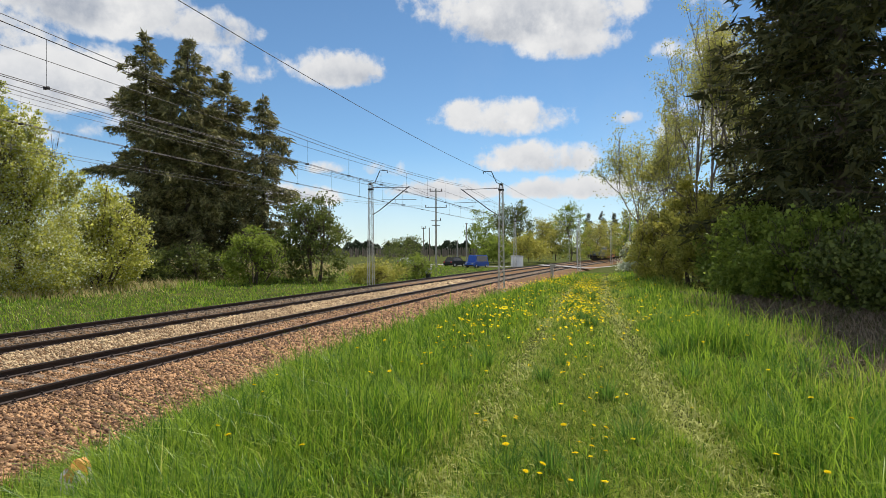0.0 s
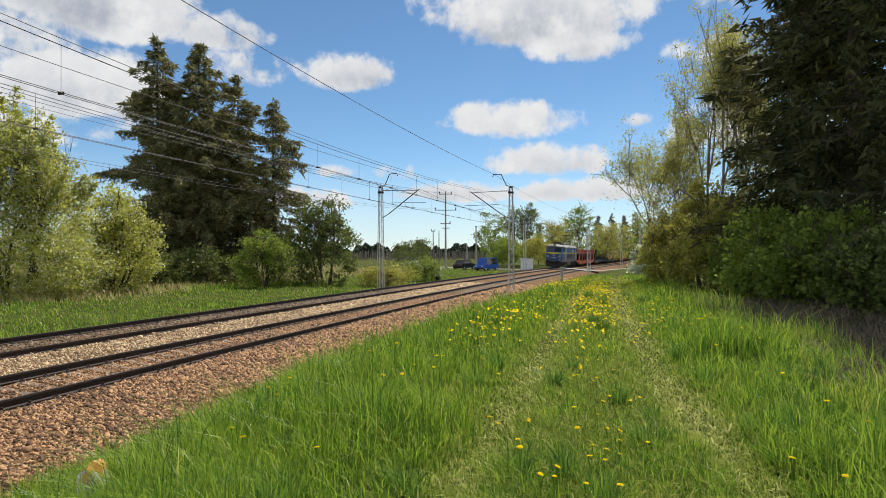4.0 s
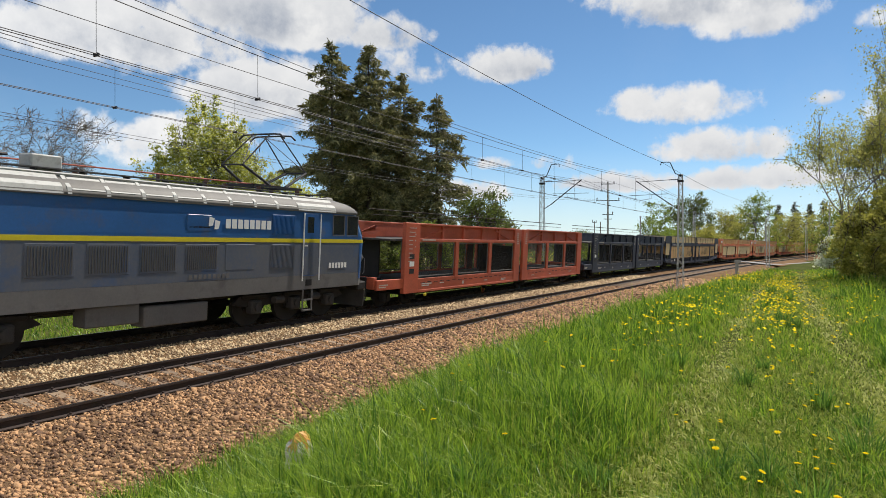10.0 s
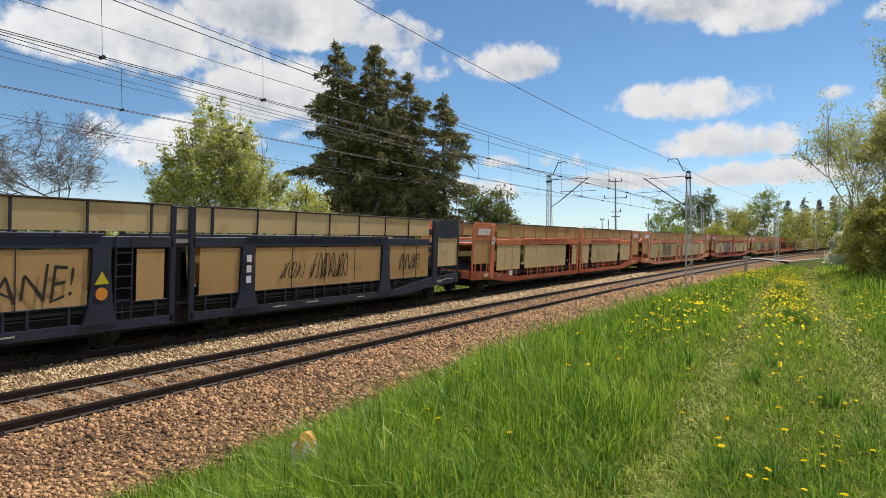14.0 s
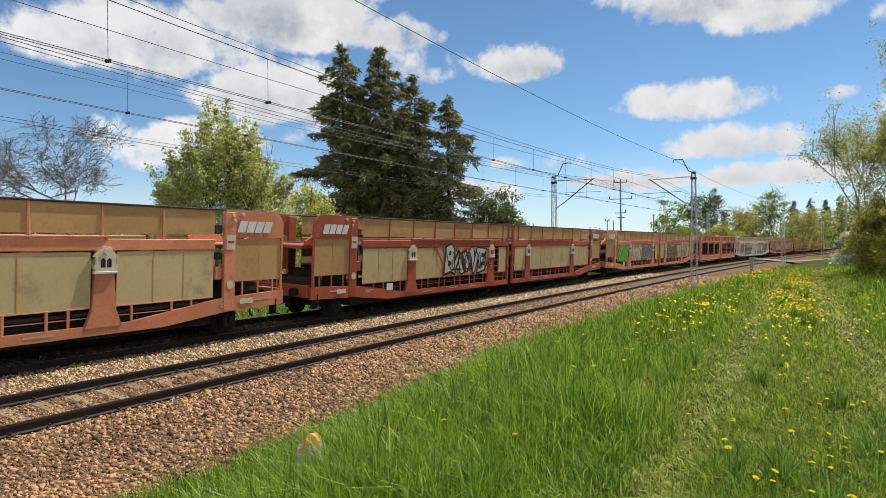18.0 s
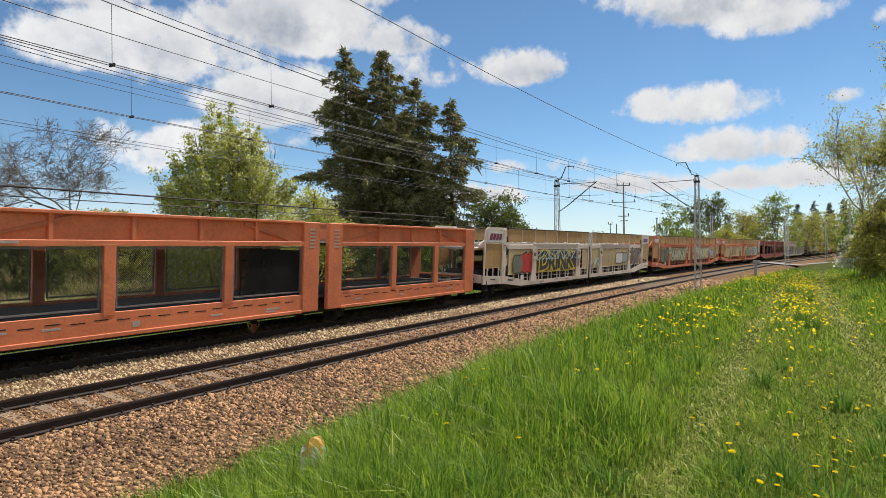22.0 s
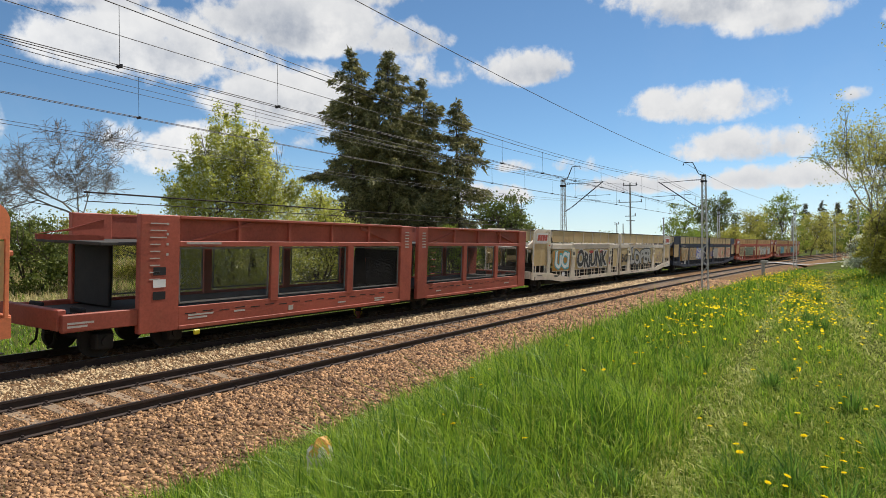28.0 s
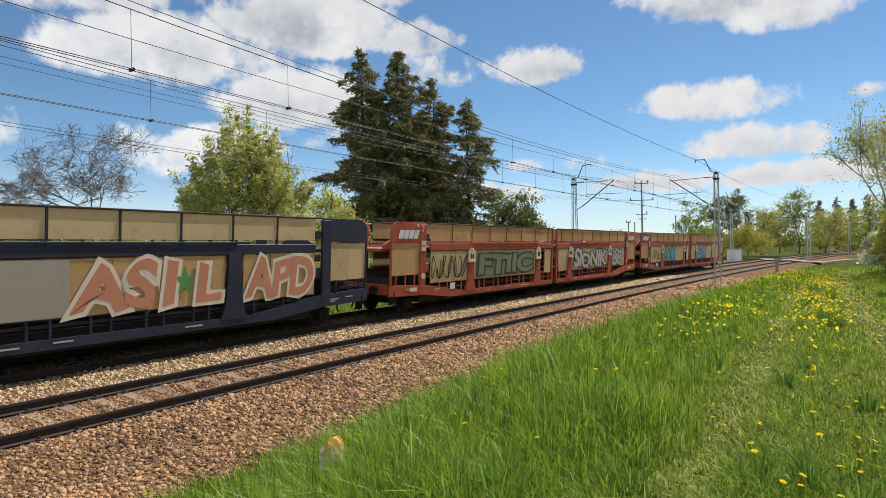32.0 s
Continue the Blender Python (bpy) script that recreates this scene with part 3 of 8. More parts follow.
scatter_stones("shoulder_ballast", 44000, bed_place(1, 62, None, -0.1, 1.8), M_STONE_R, 0.062, "loose reddish-brown broken stone on the ballast shoulder")
scatter_stones("crib_ballast", 13000, bed_place(1, 45, 0.1, 1.4, 1.6), M_STONE_R, 0.05, "brown stone between the sleepers of the near track")
scatter_stones("middle_ballast", 21000, bed_place(1, 60, GAUGE + 0.12, SPACING - 0.12, 1.6), M_STONE_Y, 0.058, "tan broken stone between the two tracks")
scatter_stones("far_crib_ballast", 6000, bed_place(3, 45, SPACING + 0.1, SPACING + 1.4, 1.4), M_STONE_SHADED, 0.055, "stone between the sleepers of the far track, coloured darker for the train's shade")
scatter_stones("outer_ballast", 5000, bed_place(-14, 1, None, SPACING + 1.4, 1.0), M_STONE_R, 0.075, "brown broken stone along the tracks")


# ---- overhead line ----
def lattice_mast(label, x, off, base_z, top_z, w0=0.42, w1=0.24):
    """A square lattice mast: four corner angles with zigzag lacing on a concrete foot."""
    h = top_z - base_z
    p = beside(x, off, base_z)
    mast = thing("catenary_mast", label, "catenary mast", Matrix.Translation(p) @ Matrix.Rotation(math.atan(float(line_slope(x))), 4, "Z"), "catenary masts")
    foot = Mesh().box(-0.4, 0.4, -0.4, 0.4, -0.9, -0.36, 0.03)
    part("footing", foot, M_CONCRETE, mast, "grey concrete footing")

    def half(z):
        return (w0 + (w1 - w0) * z / h) / 2
    for sx, sy in ((-1, -1), (1, -1), (1, 1), (-1, 1)):
        post = Mesh().tube([(sx * half(-0.4), sy * half(-0.4), -0.4), (sx * half(h), sy * half(h), h)], 0.028, 4)
        part("corner_angle", post, M_STEEL, mast)
    n = int(h / 0.38)
    for side in range(4):
        lace = Mesh()
        for i in range(n):
            z0, z1 = -0.35 + (h + 0.3) * i / n, -0.35 + (h + 0.3) * (i + 1) / n
            a, b = (1, -1) if i % 2 else (-1, 1)
            for_ = {0: ((a, -1), (b, -1)), 1: ((1, a), (1, b)), 2: ((a, 1), (b, 1)), 3: ((-1, a), (-1, b))}[side]
            (ax, ay), (bx, by) = for_
            lace.tube([(ax * half(z0), ay * half(z0), z0), (bx * half(z1), by * half(z1), z1)], 0.013, 4, caps=False)
        part("lacing", lace, M_STEEL, mast)
    part("mast_cap", Mesh().box(-half(h) - 0.03, half(h) + 0.03, -half(h) - 0.03, half(h) + 0.03, h, h + 0.05), M_STEEL, mast)
    return mast, p


def insulator(m, a, b, parent, r=0.055):
    a, b = Vector(a), Vector(b)
    body = Mesh().tube([a, b], 0.022, 6)
    k = 5
    for i in range(k):
        c = a.lerp(b, (i + 0.5) / k)
        d = (b - a).normalized() * 0.012
        body.tube([c - d, c + d], r, 10)
    return part("insulator", body, M_PORCELAIN, parent, "brown ribbed porcelain insulator")


def cantilever(mast, side, reach, z_top, z_low, z_contact, h):
    """Arms towards the track: side is +1 for the far side, -1 for the near side."""
    s = side
    bracket = Mesh().tube([(0, 0, h), (0, s * 0.35, h + 0.12), (0, s * 0.75, h + 0.98), (0, s * 1.35, h + 1.0), (0, s * 1.4, h + 0.8)], 0.035, 6)
    part("feeder_bracket", bracket, M_DARKSTEEL, mast, "dark bent feeder bracket")
    part("mast_collar", Mesh().box(-0.16, 0.16, -0.2, 0.2, h - 0.5, h - 0.36, 0.02), M_DARKSTEEL, mast)
    part("bracket_foot", Mesh().box(-0.2, 0.2, -0.05, 0.05, h - 0.1, h + 0.05, 0.01), M_DARKSTEEL, mast)
    top = Mesh().tube([(0, s * 0.85, z_top), (0, s * (reach + 0.3), z_top - 0.06)], 0.022, 6)
    part("stay_bar", top, M_DARKSTEEL, mast)
    insulator(None, (0, s * 0.15, z_top), (0, s * 0.85, z_top), mast)
    strut = Mesh().tube([(0, s * 0.75, z_low + 0.35), (0, s * (reach + 0.35), z_top + 0.02)], 0.038, 6)
    part("strut", strut, M_DARKSTEEL, mast, "dark diagonal cantilever strut")
    insulator(None, (0, s * 0.15, z_low), (0, s * 0.78, z_low + 0.37), mast)
    reg = Mesh().tube([(0, s * 0.9, z_contact + 0.42), (0, s * (reach + 0.9), z_contact + 0.38)], 0.018, 6)
    reg.tube([(0, s * (reach - 0.8), z_contact + 0.4), (0, s * (reach - 0.75), z_contact + 0.12), (0, s * (reach + 0.05), z_contact)], 0.014, 5)
    part("registration_arm", reg, M_DARKSTEEL, mast)


MAST_X = [50.4, 108.0, 166.0, 224.0]
NEAR_OFF, FAR_OFF = -2.05, SPACING + GAUGE + 2.05
WIRE_Z, CAT_Z = 6.02, 7.62


def build_masts():
    for i, x in enumerate(MAST_X):
        word = ("tall", "tall", "distant", "far")[i]
        m, p = lattice_mast(word + " galvanised lattice mast beside the near track", x, NEAR_OFF, 0.0, 7.75)
        cantilever(m, 1, NEAR_OFF * -1 + GAUGE / 2, 7.45, 5.35, WIRE_Z, 7.75)
        m, p = lattice_mast(word + " galvanised lattice mast beside the far track", x - 1.7, FAR_OFF, 0.1, 7.9)
        cantilever(m, -1, 2.05 + GAUGE / 2, 7.5, 5.4, WIRE_Z + 0.1, 7.8)


build_masts()


def span_points(x0, x1, off0, off1, z0, z1, sag, n=14):
    pts = []
    for i in range(n + 1):
        t = i / n
        pts.append(tuple(beside(x0 + (x1 - x0) * t, off0 + (off1 - off0) * t, z0 + (z1 - z0) * t - 4 * sag * t * (1 - t))))
    return pts


def build_wires():
    xs = [-65.0, -7.2] + MAST_X + [282.0]
    for name, mid, za, first in (("near", GAUGE / 2, 0.0, 7.8), ("far", SPACING + GAUGE / 2, 0.12, 11.2)):
        eq = thing("overhead_wires", "dark catenary and contact wires over the " + name + " track", "overhead wire")

        def heights(i):
            lift = (0.25, 0.22)[name == "far"] if i <= 1 else 0.0
            return (CAT_Z + za + (0.45 if i <= 1 else 0), WIRE_Z + za + lift)
        for i in range(len(xs) - 1):
            a, b = xs[i], xs[i + 1]
            (ca, wa), (cb, wb) = heights(i), heights(i + 1)
            sag = 0.85
            part("catenary_wire", Mesh().tube(span_points(a, b, mid, mid, ca, cb, sag), 0.011, 5), M_WIRE, eq)
            if name == "near":
                part("catenary_wire", Mesh().tube(span_points(a, b, mid - 0.08, mid + 0.05, ca + 0.14, cb + 0.12, sag), 0.009, 5), M_WIRE, eq)
            else:
                part("reinforcing_wire", Mesh().tube(span_points(a, b, mid + 0.25, mid + 0.1, ca - 0.1, cb - 0.45, 0.65), 0.010, 5), M_WIRE, eq)
            for d in (-0.06, 0.06):
                part("contact_wire", Mesh().tube(span_points(a, b, mid + d, mid + d, wa, wb, 0.06), 0.009, 5), M_WIRE, eq)
            x = first - 4.1 * int((first - a) / 4.1) if a < first else a + 2.5
            while x < b - 1.5:
                t = (x - a) / (b - a)
                if t > 0.03 and 2 < x < 108:
                    z1 = ca + (cb - ca) * t - 4 * sag * t * (1 - t)
                    z0 = wa + (wb - wa) * t - 0.24 * t * (1 - t)
                    part("dropper", Mesh().tube([tuple(beside(x, mid, z1)), tuple(beside(x, mid, z0))], 0.006, 4), M_WIRE, eq)
                    part("dropper_clamp", Mesh().box(-0.02, 0.02, -0.07, 0.07, -0.03, 0.03), M_WIRE, eq).matrix_local = Matrix.Translation(beside(x, mid, z0))
                x += 4.1
    for name, off, z, lift, sag in (("near", NEAR_OFF + 1.35, 8.78, 0.6, 0.42), ("far", FAR_OFF - 1.35, 8.9, 0.3, 0.36)):
        w = thing("feeder_wire", "single dark feeder wire strung along the " + name + " masts", "overhead wire")
        for i in range(len(xs) - 1):
            part("wire", Mesh().tube(span_points(xs[i], xs[i + 1], off, off, z + (lift if i <= 1 else 0), z + (lift if i < 1 else 0), sag), 0.012, 5), M_WIRE, w)


build_wires()

# ---- train ----
M_BLUE = mat("loco_blue", (0.022, 0.100, 0.29), (0.020, 0.075, 0.20), 0.36, s1=0.7, s2=18.0, bump=0.05, c3=(0.055, 0.085, 0.17))
M_BLUEGREY = mat("dusty_blue_paint", (0.060, 0.080, 0.125), (0.115, 0.115, 0.12), 0.6, s1=0.5, s2=14.0, bump=0.08, c3=(0.05, 0.085, 0.17))
M_SKIRT = mat("dusty_grey_skirt", (0.15, 0.145, 0.14), (0.105, 0.10, 0.10), 0.75, s1=0.8, s2=20.0, bump=0.1, c3=(0.09, 0.085, 0.085))
M_ROOF = mat("pale_roof", (0.50, 0.50, 0.47), (0.36, 0.36, 0.34), 0.6, s1=1.5, s2=20.0, bump=0.1, c3=(0.27, 0.26, 0.24))
M_ROOFDARK = mat("sooty_roof", (0.085, 0.080, 0.075), (0.055, 0.052, 0.050), 0.7, s1=1.5, s2=20.0, bump=0.1)
M_ROOFEND = mat("grey_roof_end", (0.155, 0.145, 0.130), (0.095, 0.090, 0.082), 0.6, s1=1.5, s2=20.0, bump=0.1)
M_GEAR = mat("dusty_running_gear", (0.060, 0.054, 0.050), (0.028, 0.026, 0.025), 0.8, s1=3.0, s2=40.0, bump=0.3)
M_LAMP = mat("headlamp_lens", (0.62, 0.63, 0.60), (0.45, 0.46, 0.44), 0.15, s1=4, bump=0, spec=0.8)


def wagon_paint(name, c, dark=0.62, rust=(0.16, 0.075, 0.04)):
    return mat(name, c, tuple(v * dark for v in c), 0.62, s1=0.7, s2=14.0, bump=0.12, depth=0.006, spread=0.5, c3=tuple(0.6 * v + 0.4 * r for v, r in zip(c, rust)), rnd=0.5)


PAINT = {
    "red": wagon_paint("faded_red_paint", (0.50, 0.105, 0.050), 0.66),
    "orange": wagon_paint("orange_red_paint", (0.76, 0.225, 0.095), 0.68),
    "salmon": wagon_paint("bleached_salmon_paint", (0.78, 0.295, 0.150), 0.70),
    "brown": wagon_paint("brown_red_paint", (0.40, 0.092, 0.056), 0.62),
    "navy": wagon_paint("navy_paint", (0.024, 0.030, 0.055), 0.6, (0.05, 0.04, 0.04)),
    "white": wagon_paint("greyish_white_paint", (0.80, 0.69, 0.60), 0.82, (0.44, 0.27, 0.17)),
    "cream": wagon_paint("rusty_cream_paint", (0.78, 0.70, 0.58), 0.75, (0.34, 0.20, 0.10)),
}
M_TAN = mat("tan_side_sheet", (0.78, 0.53, 0.25), (0.62, 0.40, 0.17), 0.55, s1=0.35, s2=10.0, bump=0.04, rnd=0.7, c3=(0.52, 0.29, 0.11), trans=0.35)
M_PALE = mat("pale_side_sheet", (0.80, 0.64, 0.37), (0.68, 0.53, 0.28), 0.55, s1=0.35, s2=10.0, bump=0.04, rnd=0.7, c3=(0.56, 0.40, 0.20), trans=0.35)
M_OLIVE = mat("olive_side_sheet", (0.62, 0.485, 0.25), (0.49, 0.375, 0.185), 0.6, s1=0.35, s2=10.0, bump=0.04, rnd=0.6, c3=(0.30, 0.23, 0.12))
M_GREYSHEET = mat("grey_side_sheet", (0.40, 0.36, 0.30), (0.31, 0.28, 0.23), 0.6, s1=0.35, s2=10.0, bump=0.04)
M_CREAMBRACKET = mat("cream_bracket", (0.72, 0.66, 0.50), (0.55, 0.48, 0.36), 0.6, s1=6.0, bump=0.1)
M_DECK = mat("grimy_deck", (0.060, 0.052, 0.046), (0.030, 0.027, 0.025), 0.8, s1=1.0, s2=12.0, bump=0.2)
M_RED_MARK = mat("red_marking", (0.55, 0.03, 0.02), (0.42, 0.025, 0.02), 0.6, bump=0)
M_BLUE_SIGN = mat("blue_sign", (0.03, 0.06, 0.30), (0.025, 0.05, 0.24), 0.5, bump=0)
M_ORANGE_SIGN = mat("orange_sign", (0.70, 0.22, 0.03), (0.60, 0.18, 0.03), 0.5, bump=0)
M_FRAME = mat("dull_grey_frame", (0.20, 0.20, 0.19), (0.11, 0.11, 0.10), 0.7, s1=3.0, bump=0.1, c3=(0.16, 0.09, 0.05))
M_STENCIL = mat("faded_white_stencil", (0.52, 0.48, 0.43), (0.34, 0.30, 0.26), 0.7, s1=5.0, bump=0)
SPRAY = {}


def spray(c):
    key = tuple(round(v, 3) for v in c)
    if key not in SPRAY:
        SPRAY[key] = mat("spray_paint", c, tuple(v * 0.82 for v in c), 0.55, s1=1.5, s2=14.0, bump=0.03)
    return SPRAY[key]


def mesh_screen_material():
    """Woven wire: thin dark bars with clear air between them."""
    m = bpy.data.materials.new("woven_wire")
    m.use_nodes = True
    w = Nodes(m.node_tree)
    tc = w.add("ShaderNodeTexCoord")
    sep = w.add("ShaderNodeSeparateXYZ")
    w.link(tc.outputs["Object"], sep.inputs[0])
    a = w.math("ADD", sep.outputs[0], sep.outputs[2])
    b = w.math("SUBTRACT", sep.outputs[0], sep.outputs[2])
    fa = w.math("LESS_THAN", w.math("FRACT", w.math("MULTIPLY", a, 18.0)), 0.15)
    fb = w.math("LESS_THAN", w.math("FRACT", w.math("MULTIPLY", b, 18.0)), 0.15)
    bar = w.math("MAXIMUM", fa, fb)
    p = w.add("ShaderNodeBsdfPrincipled", i_Roughness=0.7, i_Metallic=0.3)
    p.inputs["Base Color"].default_value = (0.04, 0.037, 0.035, 1)
    t = w.add("ShaderNodeBsdfTransparent")
    mix = w.add("ShaderNodeMixShader")
    w.link(bar, mix.inputs[0])
    w.link(t.outputs[0], mix.inputs[1])
    w.link(p.outputs[0], mix.inputs[2])
    out = w.add("ShaderNodeOutputMaterial")
    w.link(mix.outputs[0], out.inputs[0])
    return m


M_SCREEN = mesh_screen_material()
CACHE = {}


def shared(key, build, smooth=False):
    """The mesh under that key, built once."""
    if key not in CACHE:
        CACHE[key] = build().data(str(key[0] if isinstance(key, tuple) else key), smooth=smooth)
    return CACHE[key]


def P(name, build, material, parent, label="", at=None, key=None, smooth=False):
    """A part whose mesh is shared by all vehicles of its kind."""
    ob = part(name, shared(key or (name, "one"), build, smooth), material, parent, label)
    if at is not None:
        ob.matrix_local = at
    return ob


def bx(name, dims, material, parent, c=0.01, label=""):
    """A shared chamfered box part: dims = x0, x1, y0, y1, z0, z1."""
    dims = tuple(round(v, 3) for v in dims)
    return P(name, lambda: Mesh().box(*dims, c), material, parent, label, key=(name,) + dims)


LETTERS = {}


def letters(text, offset, bend):
    """The outline of a word in the built-in font, one unit high and as wide as it comes."""
    key = (text, offset, bend)
    if key in LETTERS:
        return LETTERS[key]
    cu = bpy.data.curves.new("word", "FONT")
    cu.body, cu.offset, cu.extrude, cu.space_character, cu.resolution_u = text, offset, 0.0015, 0.93, 4
    ob = new("word", cu)
    dg = bpy.context.evaluated_depsgraph_get()
    me = bpy.data.meshes.new_from_object(ob.evaluated_get(dg))
    v = np.array([p.co[:] for p in me.vertices])
    f = [tuple(p.vertices) for p in me.polygons]
    bpy.data.objects.remove(ob)
    bpy.data.curves.remove(cu)
    bpy.data.meshes.remove(me)
    LETTERS[key] = (v, f)
    return v, f


def word(text, x0, x1, z0, z1, y, fill, parent, edge=None, bend=0.05, name="spray_lettering", label="", weight=0.035):
    """A sprayed word on a side: letters between x0..x1 and z0..z1 on the plane y, with an outline behind."""
    v0, f0 = letters(text, weight, bend)
    lo, hi = v0.min(0), v0.max(0)
    layers = ([(0.10, edge, 0.0)] if edge else []) + [(weight, fill, 0.005)]
    for off, colour, lift in layers:
        v, f = letters(text, off, bend)
        u = (v[:, 0] - lo[0]) / (hi[0] - lo[0])
        w = (v[:, 1] - lo[1]) / (hi[1] - lo[1])
        w = w * (1 + bend * 2 * np.sin(u * 9.0 + 1)) + bend * np.sin(u * 14.0)
        m = Mesh()
        m.v = [(x0 + (x1 - x0) * (a + 0.12 * (b - 0.5) * (z1 - z0) / (x1 - x0)), y - lift - 0.004 + c, z0 + (z1 - z0) * b) for a, b, c in zip(u, w, v[:, 2])]
        m.f = f
        part(name, m.data(name, fix=False), spray(colour), parent, label)


def bars(parent, x, z, y, rows, w, h, material, name="stencilled_marking"):
    """Small lettering that cannot be read, as bars."""
    if material == M_WHITE:
        material = M_STENCIL
    h *= 0.75
    for i in range(rows):
        bx(name, (x, x + w * (1 - 0.25 * (i % 2)), y - 0.004, y - 0.001, z - i * h * 1.7, z - i * h * 1.7 + h), material, parent, 0)


def scrawl(parent, x0, x1, z0, z1, y, colour, seed, n=5, r=0.02, name="spray_tag"):
    """A looping tag that cannot be read."""
    rng = random.Random(seed)
    m = Mesh()
    for k in range(n):
        cx = x0 + (x1 - x0) * (k + 0.5) / n
        w, h = (x1 - x0) / n * 0.75, (z1 - z0) / 2
        pts = []
        ph, fx, fz = rng.uniform(0, 6), rng.uniform(0.7, 1.4), rng.uniform(0.8, 1.9)
        for i in range(16):
            t = i / 15 * 2 * math.pi * 0.85
            pts.append((cx + w * math.sin(t * fx + ph), y - 0.004, (z0 + z1) / 2 + h * math.cos(t * fz + ph * 0.5)))
        flat = []
        for a, b in zip(pts, pts[1:]):
            d = Vector(b) - Vector(a)
            nrm = Vector((-d.z, 0, d.x)).normalized() * r
            m.poly([Vector(a) - nrm, Vector(b) - nrm, Vector(b) + nrm, Vector(a) + nrm])
    part(name, m.data(name, fix=False), spray(colour), parent, "scrawled tag")


def blob(parent, x, z, rx, rz, y, colour, edge=(0.03, 0.02, 0.02), name="spray_bubble"):
    """A sprayed bubble letter: a filled round with a dark rim."""
    for k, (s, c) in enumerate(((1.06, edge), (0.94, colour))):
        m = Mesh()
        m.poly([(x + rx * s * math.cos(t) * (1 + 0.06 * math.sin(3 * t + x)), y - 0.004 - 0.003 * k, z + rz * s * math.sin(t)) for t in [2 * math.pi * i / 24 for i in range(24)]])
        part(name, m.data(name, fix=False), spray(c), parent)


def running_gear(w, axles, radius, half):
    for x in axles:
        ws = P("wheelset", lambda: Mesh().tube([(0, -0.9, 0), (0, 0.9, 0)], 0.08, 8), M_UNDER, w, at=pose(x, 0, radius), key=("axle", 1))
        for s in (-1, 1):
            P("wheel", lambda: Mesh().disc((0, 0, 0), "y", radius, 0.13, 24).disc((0, 0, 0), "y", radius * 0.45, 0.2, 12), M_UNDER, ws, at=pose(0, s * 0.75, 0), key=("wheel", radius))
            P("axle_box", lambda: Mesh().box(-0.16, 0.16, -0.12, 0.12, -0.14, 0.16, 0.03).box(-0.55, 0.55, -0.06, 0.06, 0.2, 0.3, 0.02), M_UNDER, w, at=pose(x, s * 1.02, radius))


def end_gear(w, x, s, paint, wheel=False):
    """Buffers, coupling, hoses, handrail and steps on the end at x; s is +1 or -1 outwards."""
    for y in (-0.875, 0.875):
        buf = P("buffer", lambda: Mesh().tube([(-0.35, 0, 0), (0.12, 0, 0)], 0.11, 12).tube([(0.1, 0, 0), (0.42, 0, 0)], 0.085, 12).box(-0.38, -0.33, -0.17, 0.17, -0.17, 0.17, 0.02), M_UNDER, w,
                at=pose(x, y, 1.02, 0, 0, 0 if s > 0 else 180))
        P("buffer_head", lambda: Mesh().disc((0.44, 0, 0), "x", 0.23, 0.05, 18), M_UNDER, buf)
    P("coupling", lambda: Mesh().tube([(-0.3, 0, 0.02), (0.3, 0, 0.0), (0.5, 0, -0.12), (0.45, 0, -0.3)], 0.05, 6).box(-0.35, -0.1, -0.12, 0.12, -0.12, 0.12, 0.02), M_UNDER, w, at=pose(x, 0, 1.0, 0, 0, 0 if s > 0 else 180))
    for y in (-0.35, 0.4):
        P("brake_hose", lambda: Mesh().tube([(-0.2, 0, 0), (0.1, 0, 0.03), (0.25, 0, -0.25), (0.3, 0, -0.45), (0.42, 0, -0.4)], 0.025, 6), M_RUBBER, w, at=pose(x, y, 0.85, 0, 0, 0 if s > 0 else 180))
    for y in (-1.42, 1.42):
        P("handrail", lambda: Mesh().tube([(0, 0, 1.05), (0, 0, 1.95), (0.06, 0, 2.02), (0.3, 0, 2.02), (0.36, 0, 1.95), (0.36, 0, 1.3)], 0.018, 6), paint, w, at=pose(x - s * 0.25, y, 0, 0, 0, 180 if s > 0 else 0))
        P("step", lambda: Mesh().box(-0.02, 0.0, -0.15, 0.15, 0, 0.45, 0.005).box(-0.15, 0.15, -0.16, 0.1, -0.02, 0.01, 0.005), M_UNDER, w, at=pose(x - s * 0.35, y * 0.97, 0.38))
    if wheel:
        hw = P("handwheel", lambda: Mesh().tube([(0.24 * math.cos(t), 0, 0.24 * math.sin(t)) for t in [2 * math.pi * i / 20 for i in range(21)]], 0.022, 6).tube([(-0.24, 0, 0), (0.24, 0, 0)], 0.014, 5).tube([(0, 0, -0.24), (0, 0, 0.24)], 0.014, 5), M_YELLOW, w, "yellow brake handwheel", at=pose(x - s * 0.7, -1.3, 1.72))
        P("wheel_stand", lambda: Mesh().box(-0.09, 0.09, -0.06, 0.06, -0.7, 0.0, 0.02), paint, w, at=pose(x - s * 0.7, -1.22, 1.72))


def raise_body(w, h):
    """Lift all but the running gear."""
    for ob in w.children:
        if ob.name.split(".")[0] not in ("wheelset", "axle_box", "buffer", "coupling", "brake_hose"):
            ob.matrix_local = Matrix.Translation((0, 0, h)) @ ob.matrix_local


